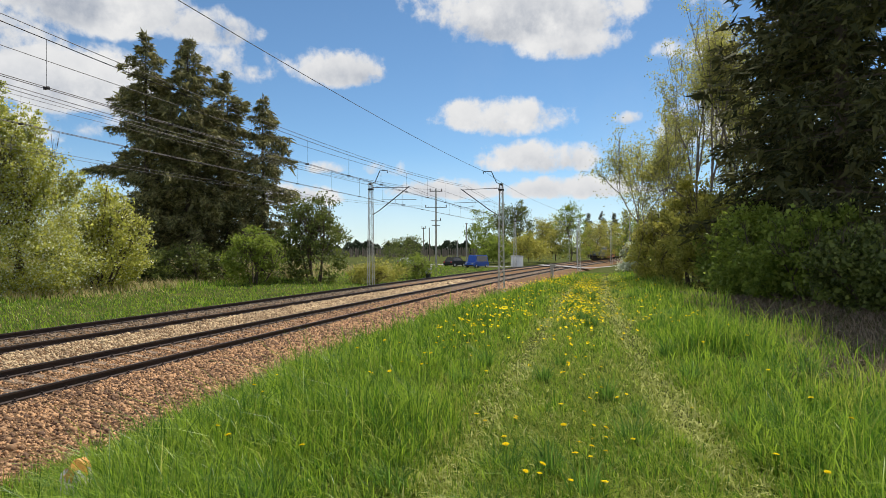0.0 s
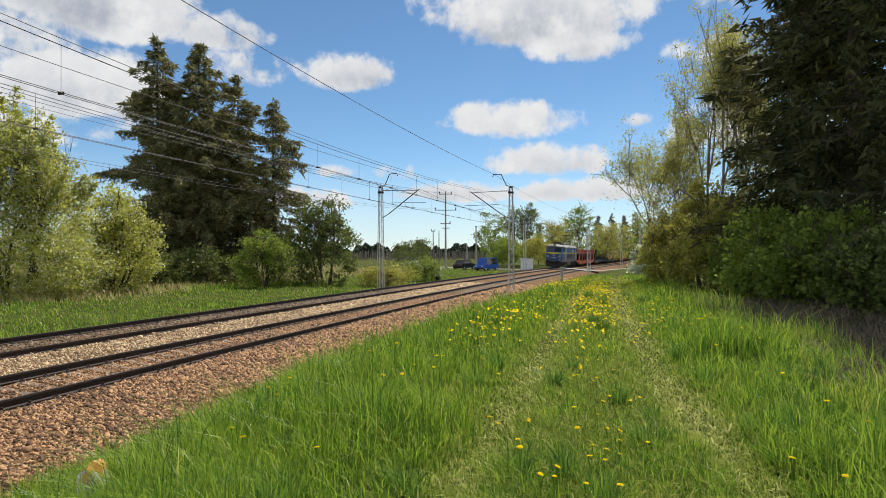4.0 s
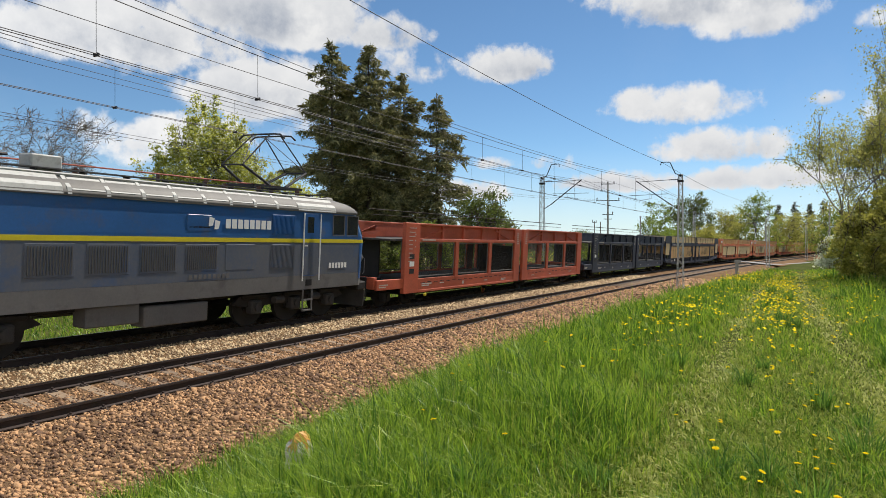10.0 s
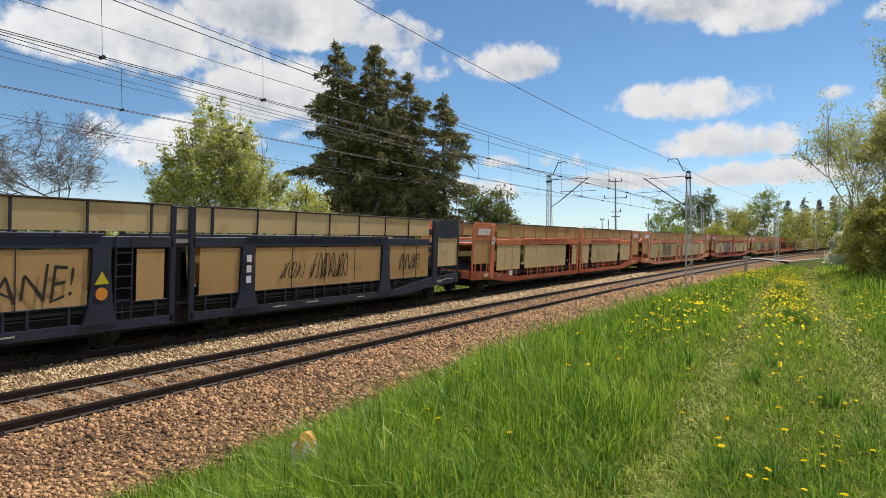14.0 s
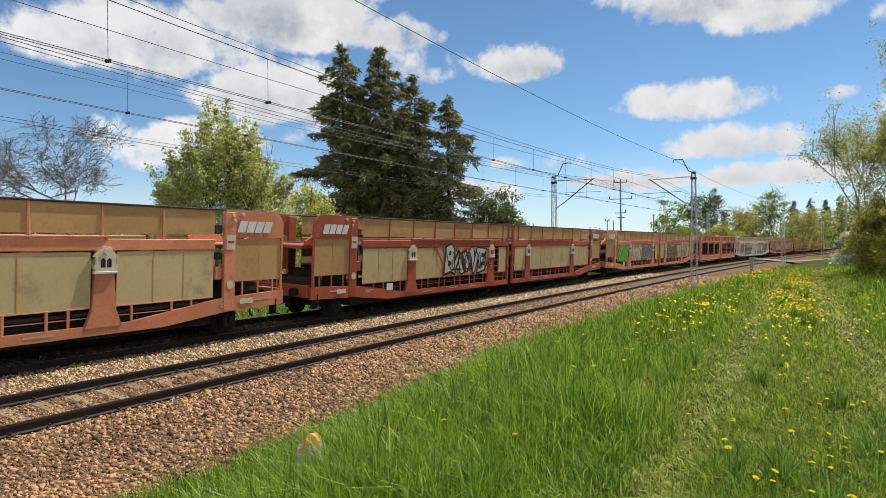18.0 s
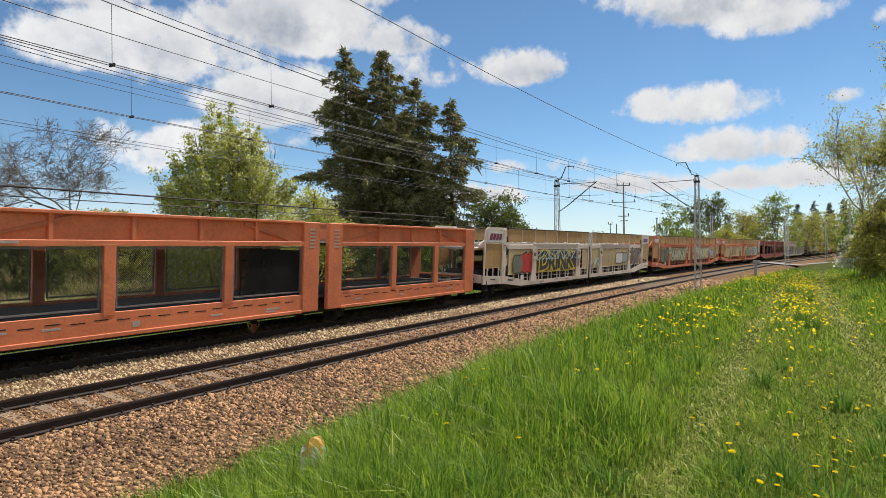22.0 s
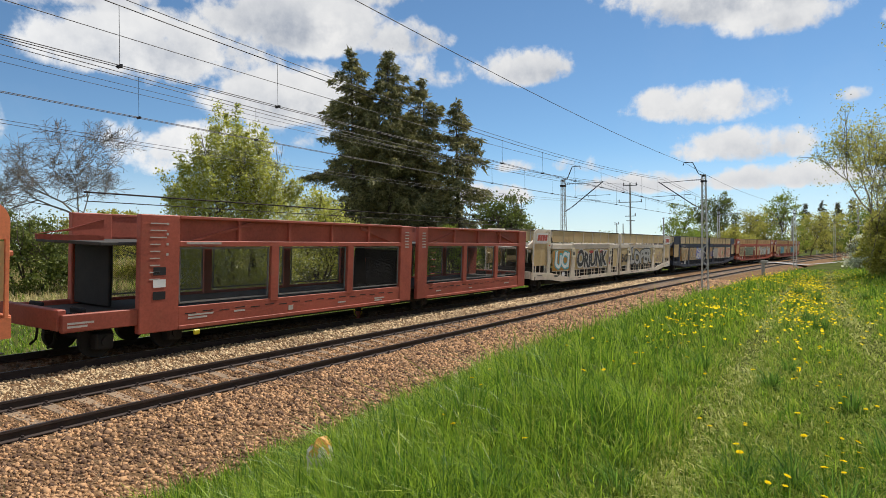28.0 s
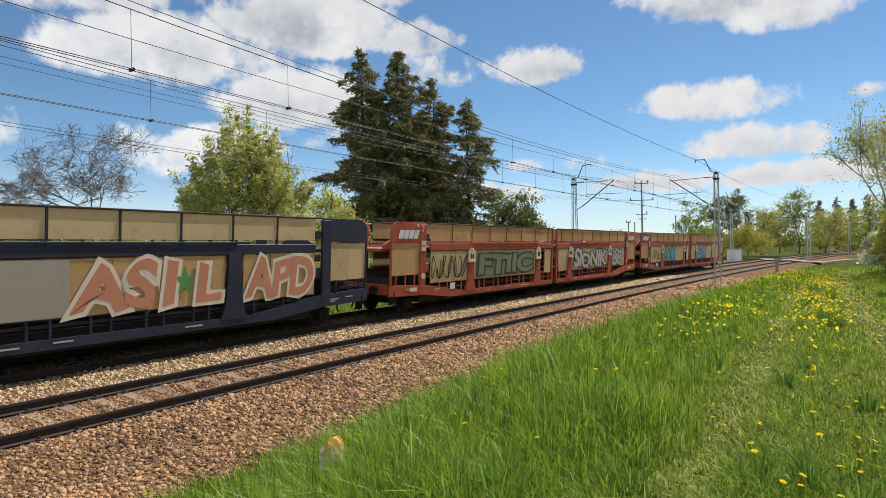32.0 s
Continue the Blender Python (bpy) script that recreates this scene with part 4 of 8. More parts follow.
# -- wagon with side sheets --
def sheet_wagon(label, paint, sheet, art=None, low_sheet=None, house=True, seed=0):
    """A two-deck car carrier with tan side sheets, made of two coupled halves."""
    w = thing("car_carrier_wagon", label, "wagon", group="car carrier wagons")
    C, S, S2 = PAINT[paint], sheet, low_sheet or sheet
    Y = 1.49
    bx("lower_deck", (-14.95, 14.95, -1.36, 1.36, 0.84, 0.92), M_DECK, w)
    bx("upper_deck", (-13.6, 13.6, -1.36, 1.36, 2.36, 2.44), M_DECK, w)
    for s in (-1, 1):
        y0, y1 = (s * Y, s * (Y - 0.09))
        P("side_sill", lambda: Mesh().extrude([(-15.05, 0.66), (-12.8, 0.60), (-10.8, 0.40), (-0.25, 0.40), (-0.25, 0.62), (-9.8, 0.62), (-12.6, 0.98), (-15.05, 1.08)], "y", -Y, -Y + 0.1), C, w,
          at=Matrix.Identity(4) if s < 0 else Matrix.Translation((0, 2 * Y - 0.1, 0)), key=("sill", "a"))
        P("side_sill", lambda: Mesh().extrude([(15.05, 0.66), (12.8, 0.60), (10.8, 0.40), (0.25, 0.40), (0.25, 0.62), (9.8, 0.62), (12.6, 0.98), (15.05, 1.08)], "y", -Y, -Y + 0.1), C, w,
          at=Matrix.Identity(4) if s < 0 else Matrix.Translation((0, 2 * Y - 0.1, 0)), key=("sill", "b"))
        for e in (-1, 1):
            flip = pose(0, 0, 0) if e < 0 else pose(0, 0, 0, 0, 0, 180)
            ys = s * e * -1    # after the flip
            bx("upper_beam", (e * 0.3, e * 12.4, y0, y1, 2.33, 2.60), C, w, 0.012)
            bx("top_rail", (e * 0.35, e * 12.4, s * (Y - 0.07), s * (Y + 0.01), 3.38, 3.43), M_RAIL, w, 0.01)
            # end plate with a rounded shoulder
            arc = [(e * (15.0 - 0.42 + 0.42 * math.cos(t)), 3.0 + 0.42 * math.sin(t)) for t in [math.pi / 2 * i / 6 for i in range(7)]]
            P("end_plate", lambda: Mesh().extrude(arc + [(e * 12.75, 3.42), (e * 12.75, 2.66), (e * 15.0, 2.66)], "y", s * Y, s * (Y - 0.06)), C, w, key=("end_plate", e, s))
            bx("end_upright", (e * 12.72, e * 13.12, s * (Y + 0.012), s * (Y - 0.1), 0.62, 3.36), C, w, 0.015)
            bx("corner_post", (e * 14.92, e * 15.0, s * Y, s * (Y - 0.07), 1.0, 2.7), C, w, 0.008)
            for k in (0, 1):
                bx("end_sheet", (e * (13.14 + 0.89 * k), e * (14.02 + 0.89 * k), s * (Y - 0.03), s * (Y - 0.045), 1.42, 2.62), S, w, 0)
            for xx in (13.4, 14.0, 14.6):
                bx("stanchion", (e * xx, e * (xx + 0.05), s * (Y - 0.02), s * (Y - 0.06), 1.0, 1.44), C, w, 0.005)
            # rail that runs on above the end platform
            bx("end_rail", (e * 12.4, e * 14.3, s * (Y - 0.05), s * (Y - 0.01), 3.385, 3.43), M_RAIL, w, 0.008)
            # lower sheets
            spans = [(9.52, 12.36), (5.7, 8.88), (2.56, 5.68), (0.55, 1.92 if e > 0 else 1.32)]
            for a, b in spans:
                bx("side_sheet", (e * a, e * b, s * (Y - 0.02), s * (Y - 0.034), 1.04, 2.30), S2, w, 0)
            if s < 0:
                for xx in (10.5, 11.4, 7.3, 4.1):
                    bx("sheet_seam", (e * xx - 0.012, e * xx + 0.012, -Y + 0.012, -Y + 0.03, 1.05, 2.30), C if paint == "navy" else S, w, 0)
            for a, b in ((9.52, 12.36), (2.56, 8.88), (0.45, 1.92)):
                bx("sheet_rail", (e * a, e * b, s * (Y - 0.012), s * (Y - 0.045), 1.02, 1.05), C, w, 0.004)
                bx("guard_rod", (e * a, e * b, s * (Y - 0.03), s * (Y - 0.05), 0.80, 0.82), C, w, 0)
            rng = random.Random(seed * 7 + e)
            for a, b, n in ((9.6, 12.2, 3), (2.7, 8.8, 9), (0.5, 1.9, 2)):
                for k in range(n):
                    xx = a + (b - a) * (k + 0.35 + 0.3 * (k % 2)) / n
                    bx("stanchion", (e * xx, e * (xx + 0.055), s * (Y - 0.015), s * (Y - 0.06), 0.6, 1.03), C, w, 0.005)
            # pillars
            for xx in (9.2, 2.24):
                P("pillar", lambda: Mesh().extrude([(-0.46, 0.58), (0.46, 0.58), (0.40, 0.70), (0.30, 0.98), (0.22, 1.9), (0.22, 2.36), (-0.22, 2.36), (-0.22, 1.9), (-0.30, 0.98), (-0.40, 0.70)], "y", -0.05, 0.05), C, w, at=pose(e * xx, s * (Y - 0.03), 0))
                if house:
                    if s > 0:
                        continue
                    br = P("pillar_bracket", lambda: Mesh().extrude([(-0.29, 1.92), (0.29, 1.92), (0.29, 2.02), (0.25, 2.02), (0.25, 2.20), (0.30, 2.20), (0.14, 2.36), (0.10, 2.42), (-0.10, 2.42), (-0.14, 2.36), (-0.30, 2.20), (-0.25, 2.20), (-0.25, 2.02), (-0.29, 2.02)], "y", -0.04, 0.04)
                           .box(-0.30, 0.30, -0.06, 0.04, 1.80, 1.86, 0.01).box(-0.27, 0.27, -0.05, 0.04, 1.86, 1.92), M_CREAMBRACKET, w, "cream lifting bracket", at=pose(e * xx, -Y - 0.02, 0))
                    P("bracket_slot", lambda: Mesh().extrude([(-0.13, 1.95), (-0.02, 1.95), (-0.02, 2.12), (-0.075, 2.17), (-0.13, 2.12)], "y", -0.044, -0.04)
                      .extrude([(0.02, 1.95), (0.13, 1.95), (0.13, 2.12), (0.075, 2.17), (0.02, 2.12)], "y", -0.044, -0.04), M_BLACK, br)
                    P("bracket_eye", lambda: Mesh().disc((0, -0.05, 2.31), "y", 0.075, 0.03, 14), M_CREAMBRACKET, br)
                    if e * xx == -2.24:
                        P("sign_plate", lambda: Mesh().box(-0.13, 0.13, -0.006, 0.0, 1.22, 1.70), M_BLUE_SIGN, w, "blue warning plate", at=pose(-2.24, -Y - 0.024, 0))
                        P("warning_sign", lambda: Mesh().extrude([(-0.11, 1.48), (0.11, 1.48), (0.0, 1.67)], "y", -0.012, -0.007), M_YELLOW, w, "yellow triangular sign", at=pose(-2.24, -Y - 0.024, 0))
                        P("warning_disc", lambda: Mesh().disc((0, -0.01, 1.34), "y", 0.10, 0.005, 16), M_ORANGE_SIGN, w, "orange round sign", at=pose(-2.24, -Y - 0.024, 0))
            # upper sheets and posts
            n = 7
            for k in range(n):
                a, b = 0.95 + (12.4 - 0.95) * k / n, 0.95 + (12.4 - 0.95) * (k + 1) / n
                bx("upper_sheet", (e * (a + 0.03), e * (b - 0.03), s * (Y - 0.025), s * (Y - 0.04), 2.72, 3.38), S, w, 0)
                bx("upper_post", (e * (a - 0.03), e * (a + 0.03), s * Y, s * (Y - 0.08), 2.6, 3.42), C, w, 0.008)
            if s < 0:
                bx("grab_rail", (e * 2.2, e * 9.3, s * (Y + 0.03), s * (Y - 0.01), 2.63, 2.67), C, w, 0.008)
                for k in range(9):
                    bx("rail_foot", (e * (2.4 + 0.85 * k), e * (2.46 + 0.85 * k), s * (Y + 0.02), s * (Y - 0.03), 2.58, 2.72), C, w, 0)
            bx("upper_sheet", (e * 0.4, e * 0.88, s * (Y - 0.025), s * (Y - 0.04), 2.72, 3.38), S, w, 0)
        # ladder and the joint of the halves
        for k in range(6):
            bx("rung", (-1.88, -1.48, s * (Y + 0.015), s * (Y - 0.01), 0.8 + 0.28 * k, 0.83 + 0.28 * k), C, w, 0)
        for xx in (-1.90, -1.48):
            bx("ladder_rail", (xx, xx + 0.03, s * (Y + 0.015), s * (Y - 0.015), 0.62, 2.6), C, w, 0)
        for e in (-1, 1):
            bx("joint_post", (e * 0.22, e * 0.38, s * Y, s * (Y - 0.1), 0.45, 3.40), C, w, 0.01)
    bx("joint_bellows", (-0.2, 0.2, -1.2, 1.2, 0.7, 2.3), M_UNDER, w, 0.03)
    for e in (-1, 1):
        bx("headstock", (e * 14.98, e * 15.12, -1.36, 1.36, 0.72, 1.12), C, w, 0.02)
        bx("end_bulkhead", (e * 12.9, e * 13.0, -1.2, 1.2, 0.95, 1.5), M_DECK, w, 0.02)
        # hinged end of the upper deck and its levers
        bx("deck_end_beam", (e * 13.6, e * 15.25, -1.15, 1.15, 2.30, 2.42), C, w, 0.02)
        for yy in (-1.2, 1.2):
            P("deck_stay", lambda: Mesh().extrude([(-0.9, 2.42), (0.5, 2.42), (0.5, 2.55), (-0.2, 2.86), (-0.9, 2.6)], "y", -0.04, 0.04), C, w, at=pose(e * 14.6, yy, 0, 0, 0, 0 if e > 0 else 180))
        for z0, z1 in ((1.5, 1.85), (2.05, 2.25), (2.75, 3.0)):
            bx("lever_box", (e * 12.44, e * 12.68, -1.46, -1.30, z0, z1), M_GEAR if z0 > 1.6 else C, w, 0.03)
        bx("air_tank", (e * 13.7, e * 14.6, -1.0, 1.0, 0.95, 1.3), M_GEAR, w, 0.12)
        end_gear(w, e * 15.1, e, C)
    running_gear(w, (-13.3, -1.7, 1.7, 13.3), 0.42, 15)
    # underframe made extra deep and wide to block daylight from the far side
    bx("underframe", (-12.6, 12.6, -1.15, 1.15, 0.26, 0.80), M_UNDER, w, 0.03)
    side = -Y - 0.013
    light = M_WHITE if paint not in ("white", "cream") else M_BLACK
    rng = random.Random(seed)
    for x, z, k in ((-14.3, 0.86, 1), (-12.2, 0.78, 2), (-8.0, 0.5, 1), (-6.2, 0.53, 1), (-4.4, 0.5, 1), (3.0, 0.5, 1), (4.6, 0.52, 1), (7.4, 0.5, 1), (12.9, 0.8, 2), (13.8, 0.84, 1)):
        bars(w, x + rng.uniform(-0.3, 0.3), z, side + 0.01, k, rng.uniform(0.3, 0.9), 0.05, light)
    for xx in (-2.24, 2.24, -9.2):
        bars(w, xx - 0.14, 1.35, side + 0.005, 3, 0.26, 0.04, light)
    bx("data_plate", (-10.9, -10.5, side, side + 0.005, 0.72, 0.98), M_WHITE, w, 0)
    if art:
        art(w, -Y - 0.004)
    raise_body(w, 0.13)
    return w


def logo(w, x0, x1, z0, z1, y, colour, back=None):
    """An operator's mark as plain slanted bars."""
    if back:
        bx("logo_plate", (x0 - 0.12, x1 + 0.12, y - 0.006, y - 0.002, z0 - 0.1, z1 + 0.1), back, w, 0)
    n = 4
    for k in range(n):
        a, b = x0 + (x1 - x0) * k / n, x0 + (x1 - x0) * (k + 0.86) / n
        m = Mesh().extrude([(a, z0), (b, z0), (b + 0.12, z1), (a + 0.12, z1)], "y", y - 0.012, y - 0.007)
        part("logo_bar", m, colour, w)


def end_logos(w, y, colour, back=None):
    for x in (-14.6, 13.15):
        logo(w, x, x + 1.3, 2.80, 3.12, y - 0.004, colour, back)
        # placards, a round mark and bolt heads on the end plates
        e = -1 if x < 0 else 1
        bx("placard", (e * 12.92 - 0.16, e * 12.92 + 0.16, y - 0.022, y - 0.018, 2.32, 2.72), M_CREAMBRACKET, w, 0)
        bx("placard_mark", (e * 12.92 - 0.10, e * 12.92 + 0.10, y - 0.026, y - 0.023, 2.50, 2.56), M_RED_MARK, w, 0)
        P("round_mark", lambda: Mesh().disc((0, 0, 0), "y", 0.12, 0.006, 18), M_CREAMBRACKET, w, at=pose(e * 12.92, y - 0.02, 1.35))
        bx("data_plate", (e * 13.55 - 0.24, e * 13.55 + 0.24, y - 0.016, y - 0.010, 0.78, 0.93), M_CREAMBRACKET, w, 0)
        for k, (dx, dz) in enumerate(((0.25, 3.26), (0.6, 3.30), (0.3, 3.12))):
            P("bolt_head", lambda: Mesh().disc((0, 0, 0), "y", 0.045, 0.06, 8), M_CREAMBRACKET, w, at=pose(e * (12.75 + dx), y - 0.02, dz))


def art_navy_a(w, y):
    scrawl(w, -8.3, -7.2, 1.3, 2.0, y, (0.03, 0.025, 0.02), 3, 5, 0.018)
    word("SANE!", -4.9, -2.9, 1.22, 1.9, y, (0.03, 0.025, 0.02), w, None, 0.12, weight=-0.012)
    scrawl(w, 3.6, 4.6, 1.35, 1.85, y, (0.03, 0.025, 0.02), 8, 6, 0.015)
    scrawl(w, 5.0, 6.8, 1.3, 2.1, y, (0.03, 0.025, 0.02), 9, 8, 0.02)
    scrawl(w, 10.2, 11.6, 1.4, 2.0, y, (0.03, 0.025, 0.02), 10, 7, 0.018)
    bars(w, -11.9, 2.44, y, 1, 1.2, 0.11, M_WHITE)
    bars(w, -10.5, 2.44, y, 1, 0.5, 0.08, M_WHITE)
    for k in range(3):
        bx("logo_bar", (2.15, 2.33, y - 0.045, y - 0.04, 1.9 - 0.3 * k, 2.1 - 0.3 * k), M_WHITE, w, 0)
    part("warning_sign", Mesh().extrude([(-2.42, 1.50), (-2.06, 1.50), (-2.24, 1.80)], "y", y - 0.03, y - 0.026), M_YELLOW, w, "yellow triangular sign")
    part("warning_sign", Mesh().disc((-2.24, y - 0.028, 1.28), "y", 0.15, 0.004, 16), spray((0.75, 0.28, 0.03)), w, "orange round sign")


def art_salmon(w, y):
    end_logos(w, y, M_WHITE)
    scrawl(w, 3.6, 5.4, 1.4, 1.9, y, (0.25, 0.17, 0.08), 21, 4, 0.012)


def art_salmon_b(w, y):
    end_logos(w, y, M_WHITE)
    word("SBAZE", -7.9, -4.8, 1.25, 2.1, y, (0.30, 0.22, 0.11), w, (0.07, 0.045, 0.03))
    scrawl(w, -4.4, -3.0, 1.4, 2.0, y, (0.25, 0.16, 0.07), 24, 3, 0.012)
    scrawl(w, 5.2, 6.6, 1.5, 2.1, y, (0.55, 0.48, 0.35), 25, 4, 0.015)
    bx("hazard_label", (-2.36, -2.1, y - 0.03, y - 0.026, 1.2, 1.45), spray((0.75, 0.35, 0.05)), w, 0)


def art_silver(w, y):
    end_logos(w, y, M_WHITE)
    word("BAWE", -6.6, -2.9, 1.18, 2.2, y, (0.62, 0.60, 0.58), w, (0.03, 0.015, 0.015), 0.07)
    scrawl(w, -7.4, -2.7, 1.2, 2.25, y + 0.002, (0.55, 0.06, 0.04), 31, 6, 0.05)
    scrawl(w, -6.4, -3.0, 1.3, 2.1, y - 0.012, (0.03, 0.02, 0.02), 32, 7, 0.03)


def art_green(w, y):
    end_logos(w, y, M_WHITE)
    word("OMS", -12.25, -9.6, 1.02, 2.2, y, (0.16, 0.55, 0.02), w, (0.012, 0.015, 0.012), 0.07, weight=0.075)
    for k in range(5):
        blob(w, -11.9 + 0.5 * k, 1.35 + 0.5 * (k % 2), 0.10, 0.07, y - 0.012, (0.70, 0.30, 0.45), (0.5, 0.2, 0.3))
    word("NOMO", -8.5, -5.9, 1.1, 2.2, y, (0.66, 0.58, 0.38), w, (0.45, 0.38, 0.22))
    word("DRUGS", -5.6, -2.8, 1.12, 2.15, y, (0.26, 0.27, 0.27), w, (0.05, 0.05, 0.05))
    word("DELTA", 3.1, 7.2, 1.15, 2.1, y, (0.26, 0.18, 0.08), w, (0.06, 0.045, 0.03))
    scrawl(w, 7.4, 8.6, 1.4, 2.0, y, (0.18, 0.12, 0.06), 41, 3, 0.012)
    word("HS", 9.8, 11.5, 1.2, 2.05, y, (0.30, 0.36, 0.40), w, (0.12, 0.10, 0.09))


def art_white(w, y):
    end_logos(w, y, spray((0.25, 0.04, 0.09)), M_WHITE)
    for k in range(7):
        blob(w, -10.75 + 0.22 * k, 1.6, 0.30, 0.48 + 0.05 * (k % 3), y - 0.001 * k, (0.62, 0.05, 0.035))
    blob(w, -9.72, 2.12, 0.14, 0.15, y, (0.62, 0.05, 0.035))
    for k in range(3):
        blob(w, -11.6 + 0.3 * k, 1.55, 0.30, 0.5, y - 0.001 * k, (0.22, 0.23, 0.18))
    bx("spray_field", (-8.7, -2.7, y - 0.006, y - 0.003, 1.08, 2.2), spray((0.035, 0.037, 0.037)), w, 0)
    word("DRINK", -8.4, -3.0, 1.12, 2.12, y - 0.007, (0.045, 0.047, 0.045), w, (0.80, 0.60, 0.04), 0.05)
    scrawl(w, -8.7, -2.7, 1.75, 2.28, y - 0.02, (0.55, 0.74, 0.78), 51, 8, 0.028)
    scrawl(w, 0.7, 1.8, 1.1, 1.7, y, (0.80, 0.80, 0.78), 52, 3, 0.06)
    scrawl(w, 3.2, 4.6, 1.5, 2.0, y, (0.50, 0.48, 0.44), 53, 4, 0.015)
    for k in range(4):
        blob(w, 6.0 + 0.35 * k, 1.6, 0.28, 0.42, y - 0.001 * k, (0.75, 0.75, 0.72))
    for k in range(4):
        blob(w, 7.3 + 0.35 * k, 1.62, 0.26, 0.40, y - 0.001 * k, (0.42, 0.42, 0.40))
    word("MRS", 9.8, 12.1, 1.15, 2.2, y, (0.28, 0.22, 0.18), w, (0.12, 0.08, 0.09))


def art_silver_b(w, y):
    end_logos(w, y, M_WHITE)
    word("BAWE", -12.2, -9.7, 1.1, 2.2, y, (0.25, 0.24, 0.18), w, (0.10, 0.09, 0.07))
    word("AMINA", -8.6, -2.9, 1.1, 2.15, y, (0.60, 0.58, 0.38), w, (0.10, 0.09, 0.05), 0.04)
    word("DISKO", 0.6, 1.8, 1.5, 1.75, y, (0.06, 0.05, 0.04), w, None, 0.05, weight=0.0)
    word("HAINS", 0.65, 1.6, 1.18, 1.38, y, (0.78, 0.76, 0.70), w, None, 0.05, weight=0.0)
    word("HAINC", 3.1, 8.3, 1.1, 2.2, y, (0.60, 0.58, 0.38), w, (0.08, 0.07, 0.04), 0.05, weight=0.075)
    for k in range(4):
        blob(w, 10.0 + 0.36 * k, 1.62, 0.24, 0.42, y - 0.001 * k, (0.38, 0.52, 0.66))
    scrawl(w, 11.4, 12.2, 1.4, 2.0, y, (0.06, 0.05, 0.04), 62, 3, 0.02)


def art_orange(w, y):
    end_logos(w, y, M_WHITE)
    scrawl(w, -8.5, -5.0, 1.2, 2.1, y, (0.20, 0.13, 0.06), 71, 6, 0.03)
    word("BRAHE", 2.8, 8.6, 1.1, 2.15, y, (0.22, 0.24, 0.24), w, (0.55, 0.50, 0.20), 0.06)
    word("BNS", 9.7, 12.2, 1.12, 2.2, y, (0.12, 0.42, 0.50), w, (0.62, 0.66, 0.62), 0.05)


def art_cream(w, y):
    end_logos(w, y, spray((0.50, 0.08, 0.05)), M_WHITE)
    bx("spray_field", (-12.3, -9.6, y - 0.005, y - 0.002, 1.08, 2.2), spray((0.52, 0.24, 0.03)), w, 0)
    word("UCI", -12.0, -9.9, 1.2, 2.1, y - 0.006, (0.75, 0.82, 0.82), w, (0.06, 0.42, 0.50), 0.05)
    word("ORIUNK", -8.5, -2.9, 1.15, 2.15, y, (0.03, 0.03, 0.03), w, (0.66, 0.64, 0.60), 0.05)
    for k in range(3):
        blob(w, -8.0 + 2.0 * k, 2.12, 0.4, 0.1, y + 0.001, (0.55, 0.05, 0.04))
    word("EACI", 0.6, 1.85, 1.3, 1.9, y, (0.05, 0.04, 0.035), w, None)
    word("LOPER", 2.8, 8.6, 1.1, 2.2, y, (0.42, 0.42, 0.40), w, (0.05, 0.045, 0.04), 0.06)
    scrawl(w, 9.9, 11.8, 1.2, 2.0, y, (0.22, 0.13, 0.25), 82, 3, 0.015)


def art_navy_b(w, y):
    word("VON", -12.2, -9.6, 1.1, 2.2, y, (0.42, 0.27, 0.11), w, (0.62, 0.52, 0.36), 0.03)
    word("OIL", -8.7, -6.6, 1.15, 2.2, y, (0.40, 0.27, 0.12), w, (0.60, 0.50, 0.34), 0.03)
    bx("bare_sheet", (-6.3, -2.6, y - 0.003, y - 0.001, 1.06, 2.28), M_GREYSHEET, w, 0)
    word("SERVO", -6.0, -2.8, 1.15, 2.1, y - 0.004, (0.62, 0.60, 0.55), w, (0.02, 0.06, 0.50), 0.05)
    word("ELSASS", -7.4, -6.6, 1.55, 1.68, y - 0.01, (0.6, 0.55, 0.45), w)
    word("MAFIA", -7.4, -6.7, 1.35, 1.48, y - 0.01, (0.6, 0.55, 0.45), w)
    bx("bare_sheet", (2.7, 4.7, y - 0.003, y - 0.001, 1.06, 2.28), M_GREYSHEET, w, 0)
    word("AS1", 4.75, 7.35, 1.08, 2.2, y, (0.62, 0.26, 0.15), w, (0.78, 0.70, 0.54), 0.05)
    star = Mesh().poly([(7.6 + (0.34 if i % 2 == 0 else 0.13) * math.sin(math.pi * i / 5), y - 0.009, 1.68 + (0.42 if i % 2 == 0 else 0.16) * math.cos(math.pi * i / 5)) for i in range(10)])
    part("spray_star", star.data("spray_star", fix=False), spray((0.10, 0.34, 0.09)), w, "green star")
    word("L", 8.0, 8.8, 1.12, 2.12, y, (0.62, 0.26, 0.15), w, (0.78, 0.70, 0.54), 0.02)
    word("APD", 9.6, 12.3, 1.1, 2.2, y, (0.62, 0.26, 0.15), w, (0.78, 0.70, 0.54), 0.04)
    scrawl(w, 0.6, 1.8, 1.3, 1.9, y, (0.05, 0.10, 0.45), 91, 3, 0.03)
    bars(w, -11.9, 2.44, y, 1, 1.2, 0.11, M_WHITE)
    for k in range(3):
        bx("logo_bar", (2.15, 2.33, y - 0.045, y - 0.04, 1.9 - 0.3 * k, 2.1 - 0.3 * k), M_WHITE, w, 0)


